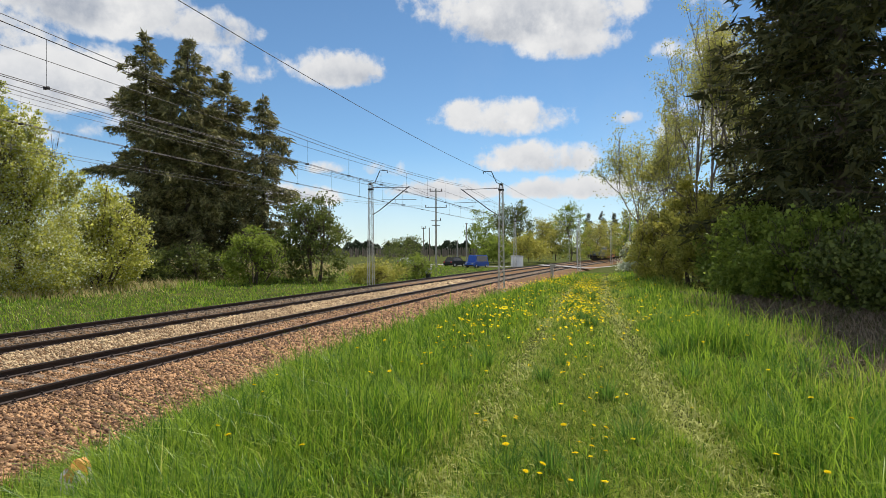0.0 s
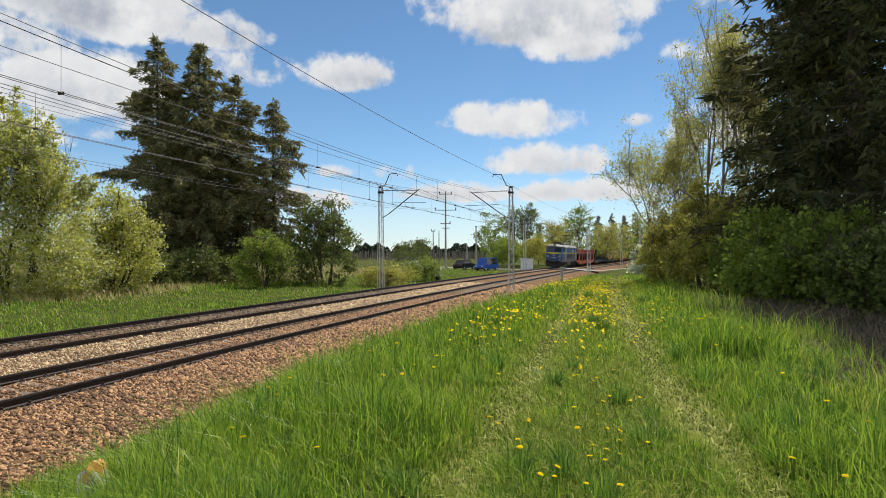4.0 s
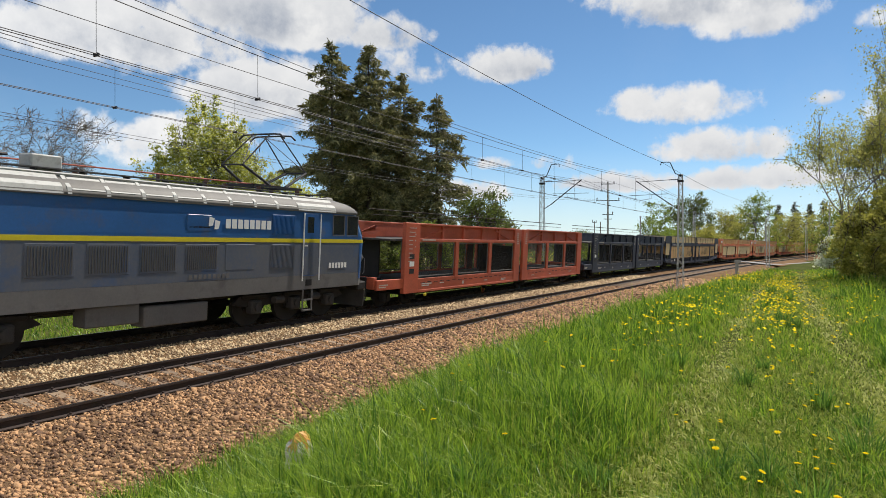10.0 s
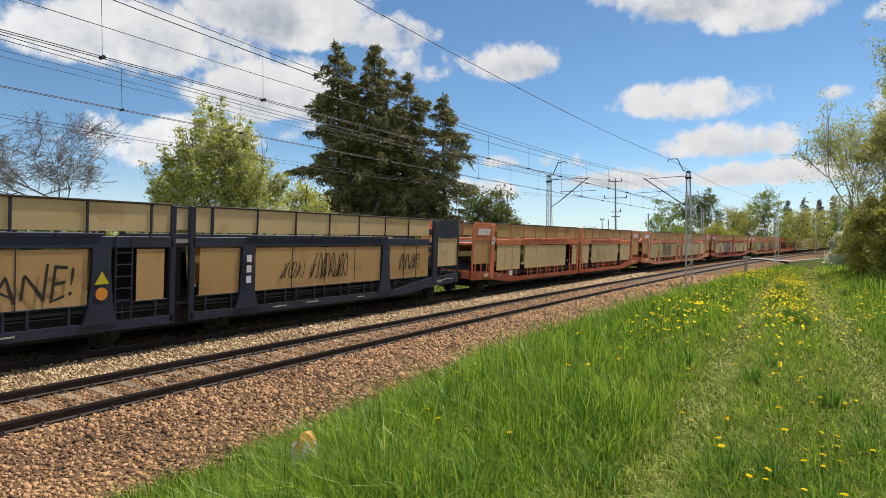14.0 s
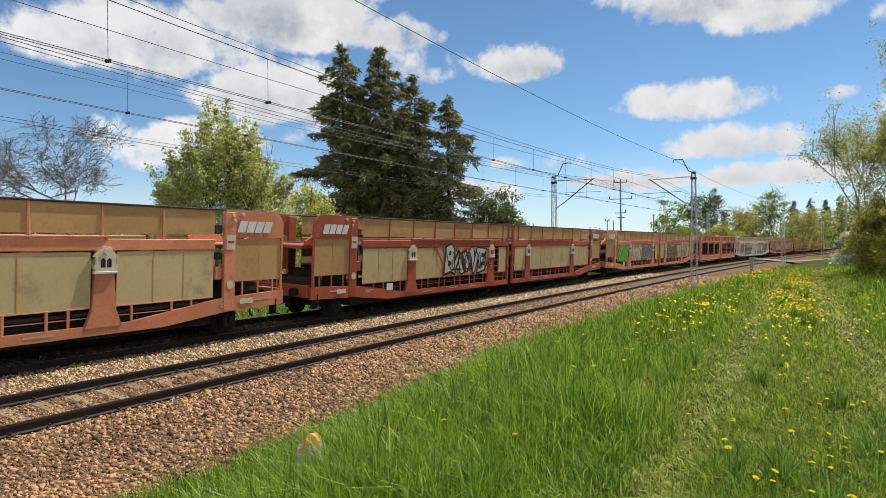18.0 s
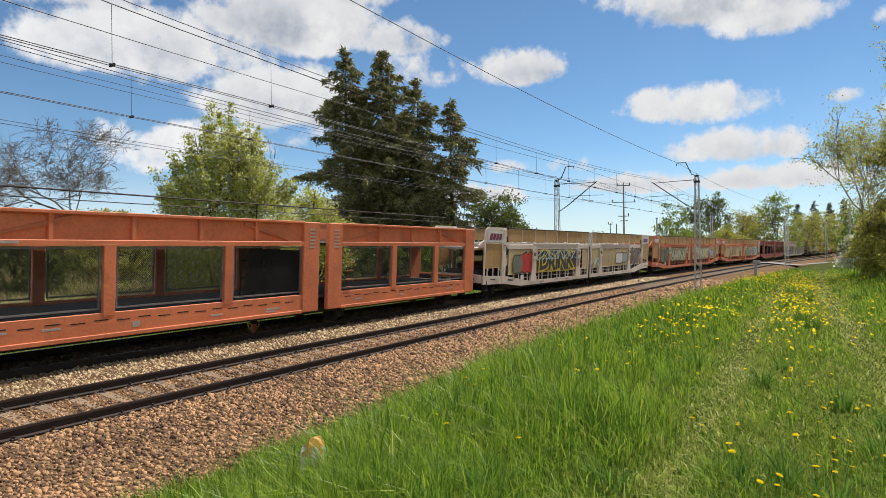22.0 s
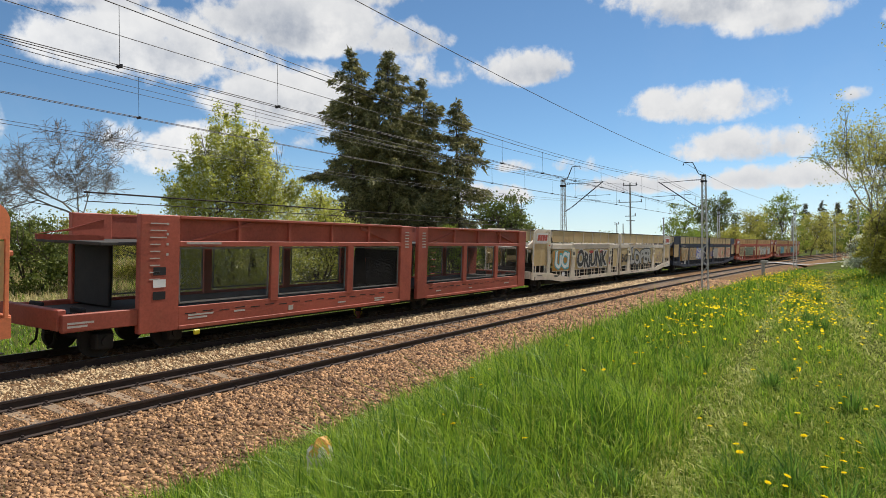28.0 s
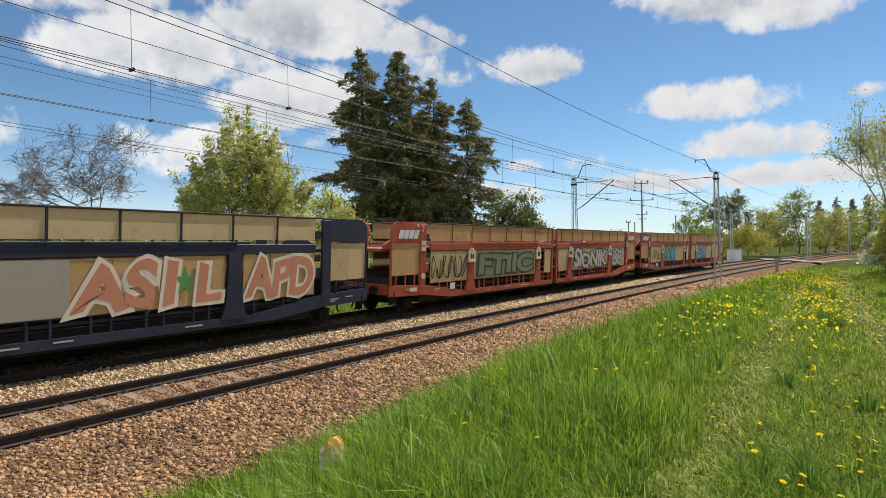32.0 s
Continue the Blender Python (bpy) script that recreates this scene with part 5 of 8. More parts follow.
def art_red_a(w, y):
    end_logos(w, y, M_WHITE)
    scrawl(w, -12.2, -9.7, 1.2, 2.1, y, (0.05, 0.04, 0.03), 101, 6, 0.03)
    bx("spray_field", (-8.7, -2.7, y - 0.005, y - 0.002, 1.1, 2.25), spray((0.20, 0.24, 0.15)), w, 0)
    word("FTIIC", -8.5, -2.9, 1.2, 2.1, y - 0.006, (0.22, 0.26, 0.16), w, (0.05, 0.08, 0.05), 0.03)
    word("SIONIK", 2.9, 8.6, 1.15, 2.15, y, (0.55, 0.54, 0.50), w, (0.04, 0.035, 0.03), 0.06)
    word("BB", 9.8, 11.8, 1.15, 2.1, y, (0.5, 0.5, 0.47), w, (0.05, 0.04, 0.04))


def art_red_b(w, y):
    end_logos(w, y, M_WHITE)
    scrawl(w, -12.0, -9.8, 1.3, 2.0, y, (0.06, 0.05, 0.04), 111, 4, 0.03)
    word("RUM", -8.4, -5.2, 1.1, 2.15, y, (0.10, 0.42, 0.55), w, (0.05, 0.06, 0.07), 0.05)
    word("EAN", 3.2, 6.4, 1.1, 2.15, y, (0.10, 0.45, 0.58), w, (0.05, 0.06, 0.07), 0.05)


# -- open wagon with deep top beams --
def open_wagon(label, paint, seed=0):
    """A two-deck car carrier with open sides, wire screens and a deep stiffened top beam."""
    w = thing("open_car_carrier", label, "wagon", group="car carrier wagons")
    C = PAINT[paint]
    Y = 1.50
    bx("lower_deck", (-11.9, 12.1, -1.4, 1.4, 0.82, 0.90), M_DECK, w)
    bx("upper_deck", (-11.2, 12.1, -1.36, 1.36, 2.52, 2.60), M_DECK, w)
    halves = ((-10.3, 1.3), (1.75, 12.0))
    for s in (-1, 1):
        def side(a, b, z0, z1, c=0.01, name="side_plate", d0=0.0, d1=0.1, material=None):
            return bx(name, (a, b, s * (Y - d0), s * (Y - d1), z0, z1), material or C, w, c)
        side(-10.3, -9.2, 0.40, 3.28, 0.02, "end_pillar", -0.02, 0.16)
        side(0.55, 1.3, 0.42, 3.26, 0.02, "joint_pillar", -0.02, 0.14)
        side(1.75, 2.45, 0.42, 3.26, 0.02, "joint_pillar", -0.02, 0.14)
        side(11.15, 12.0, 0.42, 3.26, 0.02, "end_pillar", -0.02, 0.14)
        for a, b in ((-9.2, 0.55), (2.45, 11.15)):
            side(a, b, 0.40, 0.98, 0.01, "side_sill", 0.0, 0.06)
            side(a, b, 0.40, 0.50, 0.01, "sill_flange", -0.03, 0.06)
            side(a, b, 2.50, 2.64, 0.012, "waist_beam", -0.01, 0.08)
            side(a, b, 2.64, 3.22, 0, "beam_web", 0.10, 0.12)
            side(a, b, 3.20, 3.28, 0.012, "top_flange", -0.03, 0.14)
            n = max(3, int((b - a) / 1.75))
            for k in range(1, n):
                x = a + (b - a) * k / n
                side(x - 0.05, x + 0.05, 2.64, 3.21, 0.006, "stiffener", 0.0, 0.10)
            for k in (0, 1):
                xa, xb = (a + 0.4, a + 2.4) if k == 0 else (b - 0.4, b - 2.4)
                m = Mesh().extrude([(xa, 2.66), (xa + (0.22 if k == 0 else -0.22), 2.66), (xb, 3.08), (xb, 3.18)], "y", s * (Y - 0.03), s * (Y - 0.09))
                part("brace", m, C, w)
            # dark slots along the sill
            for k in range(int((b - a) / 0.55) if s < 0 else 0):
                x = a + 0.2 + 0.55 * k
                side(x, x + 0.34, 0.775 + 0.03 * (k % 2), 0.800 + 0.03 * (k % 2), 0.0, "sill_slot", -0.004, 0.0, M_UNDER)
        for a, b in ((-9.2, -6.05), (-5.75, -2.55), (-2.25, 0.55), (2.45, 5.43), (5.73, 8.52), (8.82, 11.15)):
            m = Mesh()
            y0 = s * (Y - 0.07)
            m.poly([(a + 0.06, y0, 1.08), (b - 0.06, y0, 1.08), (b - 0.06, y0, 2.48), (a + 0.06, y0, 2.48)])
            part("wire_screen", m.data("wire_screen", fix=False), M_SCREEN, w, "woven wire screen")
            for q in ((a + 0.05, b - 0.05, 1.05, 1.09), (a + 0.05, b - 0.05, 2.44, 2.48), (a + 0.05, a + 0.085, 1.05, 2.48), (b - 0.085, b - 0.05, 1.05, 2.48)):
                side(q[0], q[1], q[2], q[3], 0, "screen_frame", 0.05, 0.09, M_FRAME)
        for x in (-5.9, -2.4, 5.58, 8.67):
            side(x - 0.15, x + 0.15, 0.9, 2.55, 0.012, "window_post", -0.012, 0.10)
        # top railing
        for k in range(13):
            x = -10.6 + 1.87 * k
            P("rail_post", lambda: Mesh().tube([(0, 0, 3.25), (0, 0, 3.78)], 0.02, 5), M_RAIL, w, at=pose(x, s * 1.38, 0))
        P("top_railing", lambda: Mesh().tube([(-10.8, 0, 3.77), (11.9, 0, 3.77)], 0.022, 5).tube([(-10.8, 0, 3.55), (11.9, 0, 3.55)], 0.012, 4), M_RAIL, w, at=pose(0, s * 1.38, 0))
        # overhang at the leading end
        P("drawn_beam", lambda: Mesh().extrude([(-11.9, 2.62), (-10.3, 2.56), (-10.3, 2.72), (-11.9, 2.74)], "y", -0.06, 0.06), C, w, at=pose(0, s * 1.38, 0))
        P("overhang_brace", lambda: Mesh().extrude([(-11.95, 2.74), (-10.3, 2.9), (-10.3, 3.12), (-11.2, 2.86)], "y", -0.03, 0.03), C, w, at=pose(0, s * 1.4, 0))
        side(-12.1, -10.3, 0.62, 1.02, 0.02, "platform_side", 0.02, 0.14)
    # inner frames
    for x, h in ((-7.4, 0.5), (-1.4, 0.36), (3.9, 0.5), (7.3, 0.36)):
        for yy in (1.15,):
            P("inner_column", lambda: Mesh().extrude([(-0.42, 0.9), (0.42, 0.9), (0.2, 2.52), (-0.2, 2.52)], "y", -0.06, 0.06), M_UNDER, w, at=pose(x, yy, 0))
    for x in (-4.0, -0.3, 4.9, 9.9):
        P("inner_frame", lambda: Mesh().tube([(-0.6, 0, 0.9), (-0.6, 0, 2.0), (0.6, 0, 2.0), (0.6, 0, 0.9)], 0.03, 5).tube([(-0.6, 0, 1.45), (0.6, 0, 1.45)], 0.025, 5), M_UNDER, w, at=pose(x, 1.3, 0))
    for x in (-8.2, -4.6, -1.0, 3.3, 6.6, 9.8):
        P("wheel_chock", lambda: Mesh().extrude([(-0.3, 0.9), (0.3, 0.9), (0.1, 1.03), (-0.1, 1.03)], "y", -0.2, 0.2), M_UNDER, w, at=pose(x, -1.0, 0.0))
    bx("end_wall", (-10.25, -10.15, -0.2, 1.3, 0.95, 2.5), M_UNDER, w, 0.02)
    bx("headstock", (-12.15, -11.95, -1.36, 1.36, 0.66, 1.12), C, w, 0.02)
    bx("headstock", (12.0, 12.15, -1.36, 1.36, 0.66, 1.12), C, w, 0.02)
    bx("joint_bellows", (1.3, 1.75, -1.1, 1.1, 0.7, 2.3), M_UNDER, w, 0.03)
    end_gear(w, -11.9, -1, C)
    end_gear(w, 12.1, 1, C, wheel=True)
    running_gear(w, (-10.9, -9.0, 2.9, 10.4), 0.42, 12)
    # deepened likewise, so little daylight passes below the wagon
    bx("underframe", (-9.0, 10.0, -1.15, 1.15, 0.28, 0.80), M_UNDER, w, 0.03)
    y = -Y - 0.024
    for k in range(9):
        bx("stencilled_marking", (-10.05, -10.05 + (0.45 if k < 3 else 0.28), y - 0.004, y - 0.001, 3.05 - 0.17 * k, 3.08 - 0.17 * k), M_STENCIL, w, 0)
        if k < 4:
            bx("stencilled_marking", (-9.6, -9.54, y - 0.004, y - 0.001, 3.03 - 0.25 * k, 3.09 - 0.25 * k), M_STENCIL, w, 0)
    for k in range(3):
        bx("data_plate", (-9.95, -9.6, y - 0.004, y - 0.001, 1.8 - 0.3 * k, 2.0 - 0.3 * k), M_WHITE if k == 1 else M_BLACK, w, 0)
    for x, z, ww in ((-8.9, 0.72, 0.8), (-7.4, 0.7, 0.4), (-3.0, 0.62, 0.4), (-1.0, 0.62, 0.6), (3.2, 0.64, 0.4), (6.0, 0.62, 0.3), (9.6, 0.66, 0.5), (-12.0, 0.8, 0.6)):
        bars(w, x, z, -Y - 0.034 if z < 0.5 else -Y, 2 if ww > 0.5 else 1, ww, 0.06, M_WHITE)
    bars(w, -9.0, 2.56, -Y - 0.012, 1, 1.1, 0.07, M_WHITE)
    bx("data_plate", (-5.3, -5.1, -Y - 0.005, -Y - 0.001, 0.58, 0.72), M_STENCIL, w, 0)
    for k in range(6):
        for xx in (0.8, 2.0):
            bx("stencilled_marking", (xx, xx + 0.26, y - 0.004, y - 0.001, 3.0 - 0.11 * k, 3.04 - 0.11 * k), M_STENCIL, w, 0)
    for k in range(5):
        bx("rung", (2.7, 3.05, -Y - 0.03, -Y + 0.0, 1.1 + 0.28 * k, 1.12 + 0.28 * k), C, w, 0)
    raise_body(w, 0.14)
    bx("hand_valve", (-8.75, -8.55, -Y - 0.06, -Y, 0.36, 0.5), M_YELLOW, w, 0.03)
    return w


# -- locomotive --
def build_loco():
    w = thing("locomotive", "blue electric locomotive with yellow stripe and dusty grey lower body", "locomotive")

    def ring(z, n, c, wd):
        return [(-n, 0, z), (-n + 0.06, -wd * 0.55, z), (-c, -wd * 0.93, z), (-c + 0.22, -wd, z), (c - 0.22, -wd, z), (c, -wd * 0.93, z), (n - 0.06, -wd * 0.55, z), (n, 0, z),
                (n - 0.06, wd * 0.55, z), (c, wd * 0.93, z), (c - 0.22, wd, z), (-c + 0.22, wd, z), (-c, wd * 0.93, z), (-n + 0.06, wd * 0.55, z)]
    part("lower_body", Mesh().loft([ring(1.06, 8.80, 8.55, 1.47), ring(1.52, 8.84, 8.58, 1.48)]), M_SKIRT, w, "dusty grey lower body")
    part("middle_body", Mesh().loft([ring(1.525, 8.84, 8.58, 1.475), ring(2.60, 8.92, 8.62, 1.475)]), M_BLUEGREY, w, "blue paint under grey dust")
    part("stripe", Mesh().loft([ring(2.58, 8.93, 8.63, 1.485), ring(2.70, 8.93, 8.63, 1.485)]), M_YELLOW, w, "yellow waist stripe")
    part("upper_body", Mesh().loft([ring(2.70, 8.92, 8.62, 1.475), ring(2.78, 8.90, 8.60, 1.475), ring(3.60, 8.42, 8.18, 1.44)]), M_BLUE, w)
    part("roof", Mesh().loft([ring(3.60, 8.50, 8.26, 1.47), ring(3.66, 8.50, 8.26, 1.46), ring(3.78, 8.40, 8.14, 1.40), ring(3.92, 8.15, 7.85, 1.26), ring(4.03, 7.7, 7.4, 1.02), ring(4.10, 7.0, 6.8, 0.7), ring(4.13, 6.2, 6.1, 0.35)]), M_ROOFEND, w, "sooty grey domed roof end", smooth=True)
    # pale roof panels with grilles
    for s in (-1, 1):
        prof = [(s * 1.475, 3.60), (s * 1.43, 3.76), (s * 1.14, 4.02), (s * 1.08, 4.00), (s * 1.38, 3.72), (s * 1.43, 3.60)]
        for x0, x1 in ((-5.9, -2.6), (5.0, 6.9)):
            part("roof_panel", Mesh().extrude(prof, "x", x0, x1), M_ROOF, w, "pale weathered roof panel")
        for k in range(8):
            x0 = -2.5 + 0.93 * k
            part("roof_grille", Mesh().extrude(prof, "x", x0, x0 + 0.10), M_ROOF, w)
            dark = [(s * 1.46, 3.63), (s * 1.412, 3.755), (s * 1.14, 4.0), (s * 1.08, 3.97), (s * 1.36, 3.70), (s * 1.42, 3.61)]
            part("grille_insert", Mesh().extrude(dark, "x", x0 + 0.1, x0 + 0.93), M_ROOFDARK, w)
            for j in range(4):
                f = (j + 0.5) / 4
                yy, zz = 1.455 - 0.31 * f, 3.67 + 0.31 * f
                part("louvre", Mesh().extrude([(s * (yy + 0.03), zz), (s * (yy - 0.01), zz + 0.045), (s * (yy - 0.03), zz + 0.04), (s * (yy + 0.01), zz - 0.005)], "x", x0 + 0.12, x0 + 0.91), M_ROOF, w)
        part("roof_rail", Mesh().extrude([(s * 1.12, 4.0), (s * 1.15, 4.05), (s * 1.05, 4.08), (s * 1.03, 4.03)], "x", -5.9, 6.9), M_ROOF, w)
        part("gutter", Mesh().box(-8.1, 8.1, s * 1.44, s * 1.49, 3.57, 3.605), M_ROOFDARK, w)
    # blue faces of the cabs
    for e in (-1, 1):
        turn = pose(0, 0, 0) if e < 0 else pose(0, 0, 0, 0, 0, 180)
        face = Mesh().loft([[(-8.83, 0, 1.30), (-8.77, -0.8, 1.30), (-8.57, -1.37, 1.30), (-8.35, -1.485, 1.30), (-8.3, -1.486, 1.30)],
                            [(-8.935, 0, 2.58), (-8.87, -0.82, 2.58), (-8.632, -1.38, 2.58), (-8.4, -1.482, 2.58), (-8.3, -1.482, 2.58)]], closed=False, caps=False)
        face.loft([[(-8.83, 0, 1.30), (-8.77, 0.8, 1.30), (-8.57, 1.37, 1.30), (-8.35, 1.485, 1.30), (-8.3, 1.486, 1.30)],
                   [(-8.935, 0, 2.58), (-8.87, 0.82, 2.58), (-8.632, 1.38, 2.58), (-8.4, 1.482, 2.58), (-8.3, 1.482, 2.58)]], closed=False, caps=False)
        f = P("cab_face", lambda: face, M_BLUE, w, "deep blue cab front", at=turn, key=("cab_face", 1))
        wedge = Mesh().extrude([(-1.25, 2.60), (1.25, 2.60), (0.0, 2.36)], "x", -8.93, -8.90)
        P("stripe_wedge", lambda: wedge, M_YELLOW, w, "yellow pointed stripe", at=turn, key=("wedge", 1))

        def on_front(y, z):
            # the slanted windscreen plane
            t = (z - 2.78) / 0.82
            return -(8.90 - 0.48 * t) + 0.10 * abs(y) / 1.3 - 0.022
        for y0, y1 in ((-1.22, -0.10), (0.10, 1.22)):
            m = Mesh()
            q = [(y0, 2.84), (y1, 2.84), (y1 * 0.97, 3.54), (y0 * 0.97, 3.54)]
            m.loft([[(on_front(y, z) - 0.0, y, z) for y, z in q], [(on_front(y, z) + 0.03, y, z) for y, z in q]])
            pane = P("windscreen", lambda: m, M_GLASS, w, "dark windscreen", at=turn, key=("screen", y0))
            fr = Mesh()
            for (a, b), (c, d) in zip(q, q[1:] + q[:1]):
                fr.tube([(on_front(a, b) - 0.005, a, b), (on_front(c, d) - 0.005, c, d)], 0.025, 5)
            P("screen_frame", lambda: fr, M_ROOFDARK, pane, key=("sframe", y0))
            P("wiper", lambda: Mesh().tube([(on_front(y0 + 0.5, 3.52) - 0.05, y0 + 0.5, 3.52), (on_front(y0 + 0.7, 3.05) - 0.05, y0 + 0.7, 3.0)], 0.012, 4), M_BLACK, pane, key=("wiper", y0))
        for y, z, r, x in ((-1.02, 2.02, 0.20, -8.74), (1.02, 2.02, 0.20, -8.74), (0.0, 3.98, 0.21, -8.18)):
            lamp = P("headlamp", lambda: Mesh().disc((0, 0, 0), "x", 0.21, 0.30, 24), M_ROOFEND, w, "grey headlamp housing", at=turn @ pose(x, y, z))
            P("lens", lambda: Mesh().disc((-0.135, 0, 0), "x", 0.15, 0.02, 24), M_LAMP, lamp, "clear glass lens")
            P("lamp_rim", lambda: Mesh().tube([(-0.14, 0.17 * math.cos(t), 0.17 * math.sin(t)) for t in [2 * math.pi * i / 24 for i in range(25)]], 0.02, 5), M_WHITE, lamp)
        for yy in (-0.2, 0.2):
            P("horn", lambda: Mesh().tube([(0, 0, 0), (-0.25, 0, 0)], 0.04, 8, r1=0.08), M_ROOF, w, at=turn @ pose(-8.25, yy * 2, 3.80))
        # mark and bars on the front
        for k, (ya, yb, za, zb) in enumerate(((-0.16, -0.02, 2.10, 2.28), (0.02, 0.16, 2.04, 2.22))):
            P("logo_bar", lambda: Mesh().extrude([(ya, za), (yb, za + 0.04), (yb - 0.02, zb), (ya + 0.03, zb - 0.03)], "x", -8.925, -8.91), M_WHITE, w, at=turn, key=("flogo", k))
        for k in range(7):
            P("logo_bar", lambda: Mesh().box(-8.915, -8.895, -0.44 + 0.13 * k, -0.35 + 0.13 * k, 1.80, 1.90), M_WHITE, w, at=turn, key=("fbar", k))
        for k in range(4):
            P("number_bar", lambda: Mesh().box(-8.88, -8.83, -1.3 + 0.1 * k, -1.23 + 0.1 * k, 2.42, 2.5), M_WHITE, w, at=turn, key=("nbar", k))
        # front beam, buffers, plough
        P("buffer_beam", lambda: Mesh().box(-9.05, -8.55, -1.30, 1.30, 0.84, 1.16, 0.05), M_UNDER, w, at=turn)
        P("front_step", lambda: Mesh().box(-9.0, -8.7, -1.1, 1.1, 1.62, 1.66, 0.01).tube([(-9.0, -1.1, 1.66), (-9.0, 1.1, 1.66)], 0.02, 5), M_SKIRT, w, at=turn)
        P("plough", lambda: Mesh().extrude([(-1.3, 0.22), (1.3, 0.22), (1.36, 0.85), (-1.36, 0.85)], "x", -8.95, -8.88), M_GEAR, w, "dark grimy plough plate", at=turn)
        for y in (-0.875, 0.875):
            b = P("buffer", lambda: Mesh().tube([(0.2, 0, 0), (-0.2, 0, 0)], 0.14, 14).tube([(-0.18, 0, 0), (-0.46, 0, 0)], 0.10, 14), M_UNDER, w, at=turn @ pose(-8.78, y, 1.08))
            P("buffer_head", lambda: Mesh().box(-0.53, -0.46, -0.30, 0.30, -0.21, 0.21, 0.06), M_UNDER, b)
        P("coupling", lambda: Mesh().tube([(0, 0, 0.05), (-0.3, 0, 0.03), (-0.42, 0, -0.2), (-0.36, 0, -0.42), (-0.2, 0, -0.45)], 0.055, 6).box(-0.25, 0.1, -0.14, 0.14, -0.14, 0.14, 0.03), M_UNDER, w, at=turn @ pose(-9.1, 0, 1.05))
        for y in (-1.15, -0.62, -0.42, 0.4, 0.62, 1.15):
            P("brake_hose", lambda: Mesh().tube([(0, 0, 0.1), (-0.18, 0, 0.12), (-0.28, 0, -0.15), (-0.22, 0.05, -0.45), (-0.05, 0.12, -0.55)], 0.03, 6), M_RUBBER, w, at=turn @ pose(-9.0, y, 0.98))
        P("cable_loop", lambda: Mesh().tube([(-0.1, 0.26 * math.cos(t), -0.3 + 0.26 * math.sin(t)) for t in [math.pi / 2 + 5.0 * i / 18 for i in range(19)]], 0.022, 6), M_RUBBER, w, at=turn @ pose(-9.0, -1.02, 0.95))
        P("side_steps", lambda: Mesh().box(-0.25, 0.25, -0.02, 0.02, 0, 0.03).box(-0.25, 0.25, -0.02, 0.02, 0.32, 0.35).box(-0.27, -0.23, -0.02, 0.02, -0.05, 0.75).box(0.23, 0.27, -0.02, 0.02, -0.05, 0.75), M_GEAR, w, at=turn @ pose(-8.3, -1.42, 0.4))
        for y in (-1.43, 1.43):
            P("grab_handle", lambda: Mesh().tube([(-8.78, 0, 1.45), (-8.86, 0, 1.5), (-8.86, 0, 2.0), (-8.76, 0, 2.05)], 0.02, 5), M_SKIRT, w, at=turn @ pose(0, y * 0.93, 0))
        P("front_label", lambda: Mesh().box(-8.84, -8.80, -1.16, -0.95, 1.36, 1.56), M_YELLOW, w, at=turn)
    # side windows, doors, rails, grilles
    for s in (-1, 1):
        def at_side(x):
            return pose(x, 0, 0) if s < 0 else pose(x, 0, 0, 0, 0, 180)
        for e in (-1, 1):
            for x0, x1 in ((7.56, 8.16), (6.78, 7.38)):
                a, b = sorted((e * x0, e * x1))
                pane = bx("side_window", (a, b, s * 1.472, s * 1.44, 2.84, 3.50), M_GLASS, w, 0.02, "dark cab window")
                for q in ((a - 0.03, b + 0.03, 2.81, 2.84), (a - 0.03, b + 0.03, 3.50, 3.53), (a - 0.03, a, 2.81, 3.53), (b, b + 0.03, 2.81, 3.53)):
                    bx("window_frame", (q[0], q[1], s * 1.482, s * 1.45, q[2], q[3]), M_SKIRT, pane, 0)
            a, b = sorted((e * 5.25, e * 5.95))
            door = bx("cab_door", (a, b, s * 1.487, s * 1.45, 1.50, 3.52), M_BLUE, w, 0.008, "blue cab door")
            bx("door_window", ((a + b) / 2 - 0.17, (a + b) / 2 + 0.17, s * 1.492, s * 1.45, 2.88, 3.42), M_GLASS, door, 0.03)
            bx("door_stripe", (a, b, s * 1.492, s * 1.45, 2.58, 2.70), M_YELLOW, door, 0)
            bx("door_lower", (a, b, s * 1.490, s * 1.45, 1.52, 2.56), M_BLUEGREY, door, 0)
            bx("door_handle", (a + 0.08, a + 0.2, s * 1.52, s * 1.48, 2.46, 2.49), M_WHITE, door, 0)
            for x in (a - 0.06, b + 0.06):
                P("door_rail", lambda: Mesh().tube([(0, 0, 1.35), (0, 0, 3.52)], 0.022, 6), M_WHITE, w, "pale upright handrail", at=pose(x, s * 1.56, 0))
            P("door_steps", lambda: Mesh().box(-0.24, -0.2, -0.02, 0.02, 0.35, 1.1).box(0.2, 0.24, -0.02, 0.02, 0.35, 1.1).box(-0.22, 0.22, -0.05, 0.05, 0.36, 0.4).box(-0.22, 0.22, -0.05, 0.05, 0.7, 0.74), M_SKIRT, w, at=pose((a + b) / 2, s * 1.44, 0))
            bx("step_recess", ((a + b) / 2 - 0.15, (a + b) / 2 + 0.15, s * 1.482, s * 1.45, 1.18, 1.38), M_BLACK, w, 0)
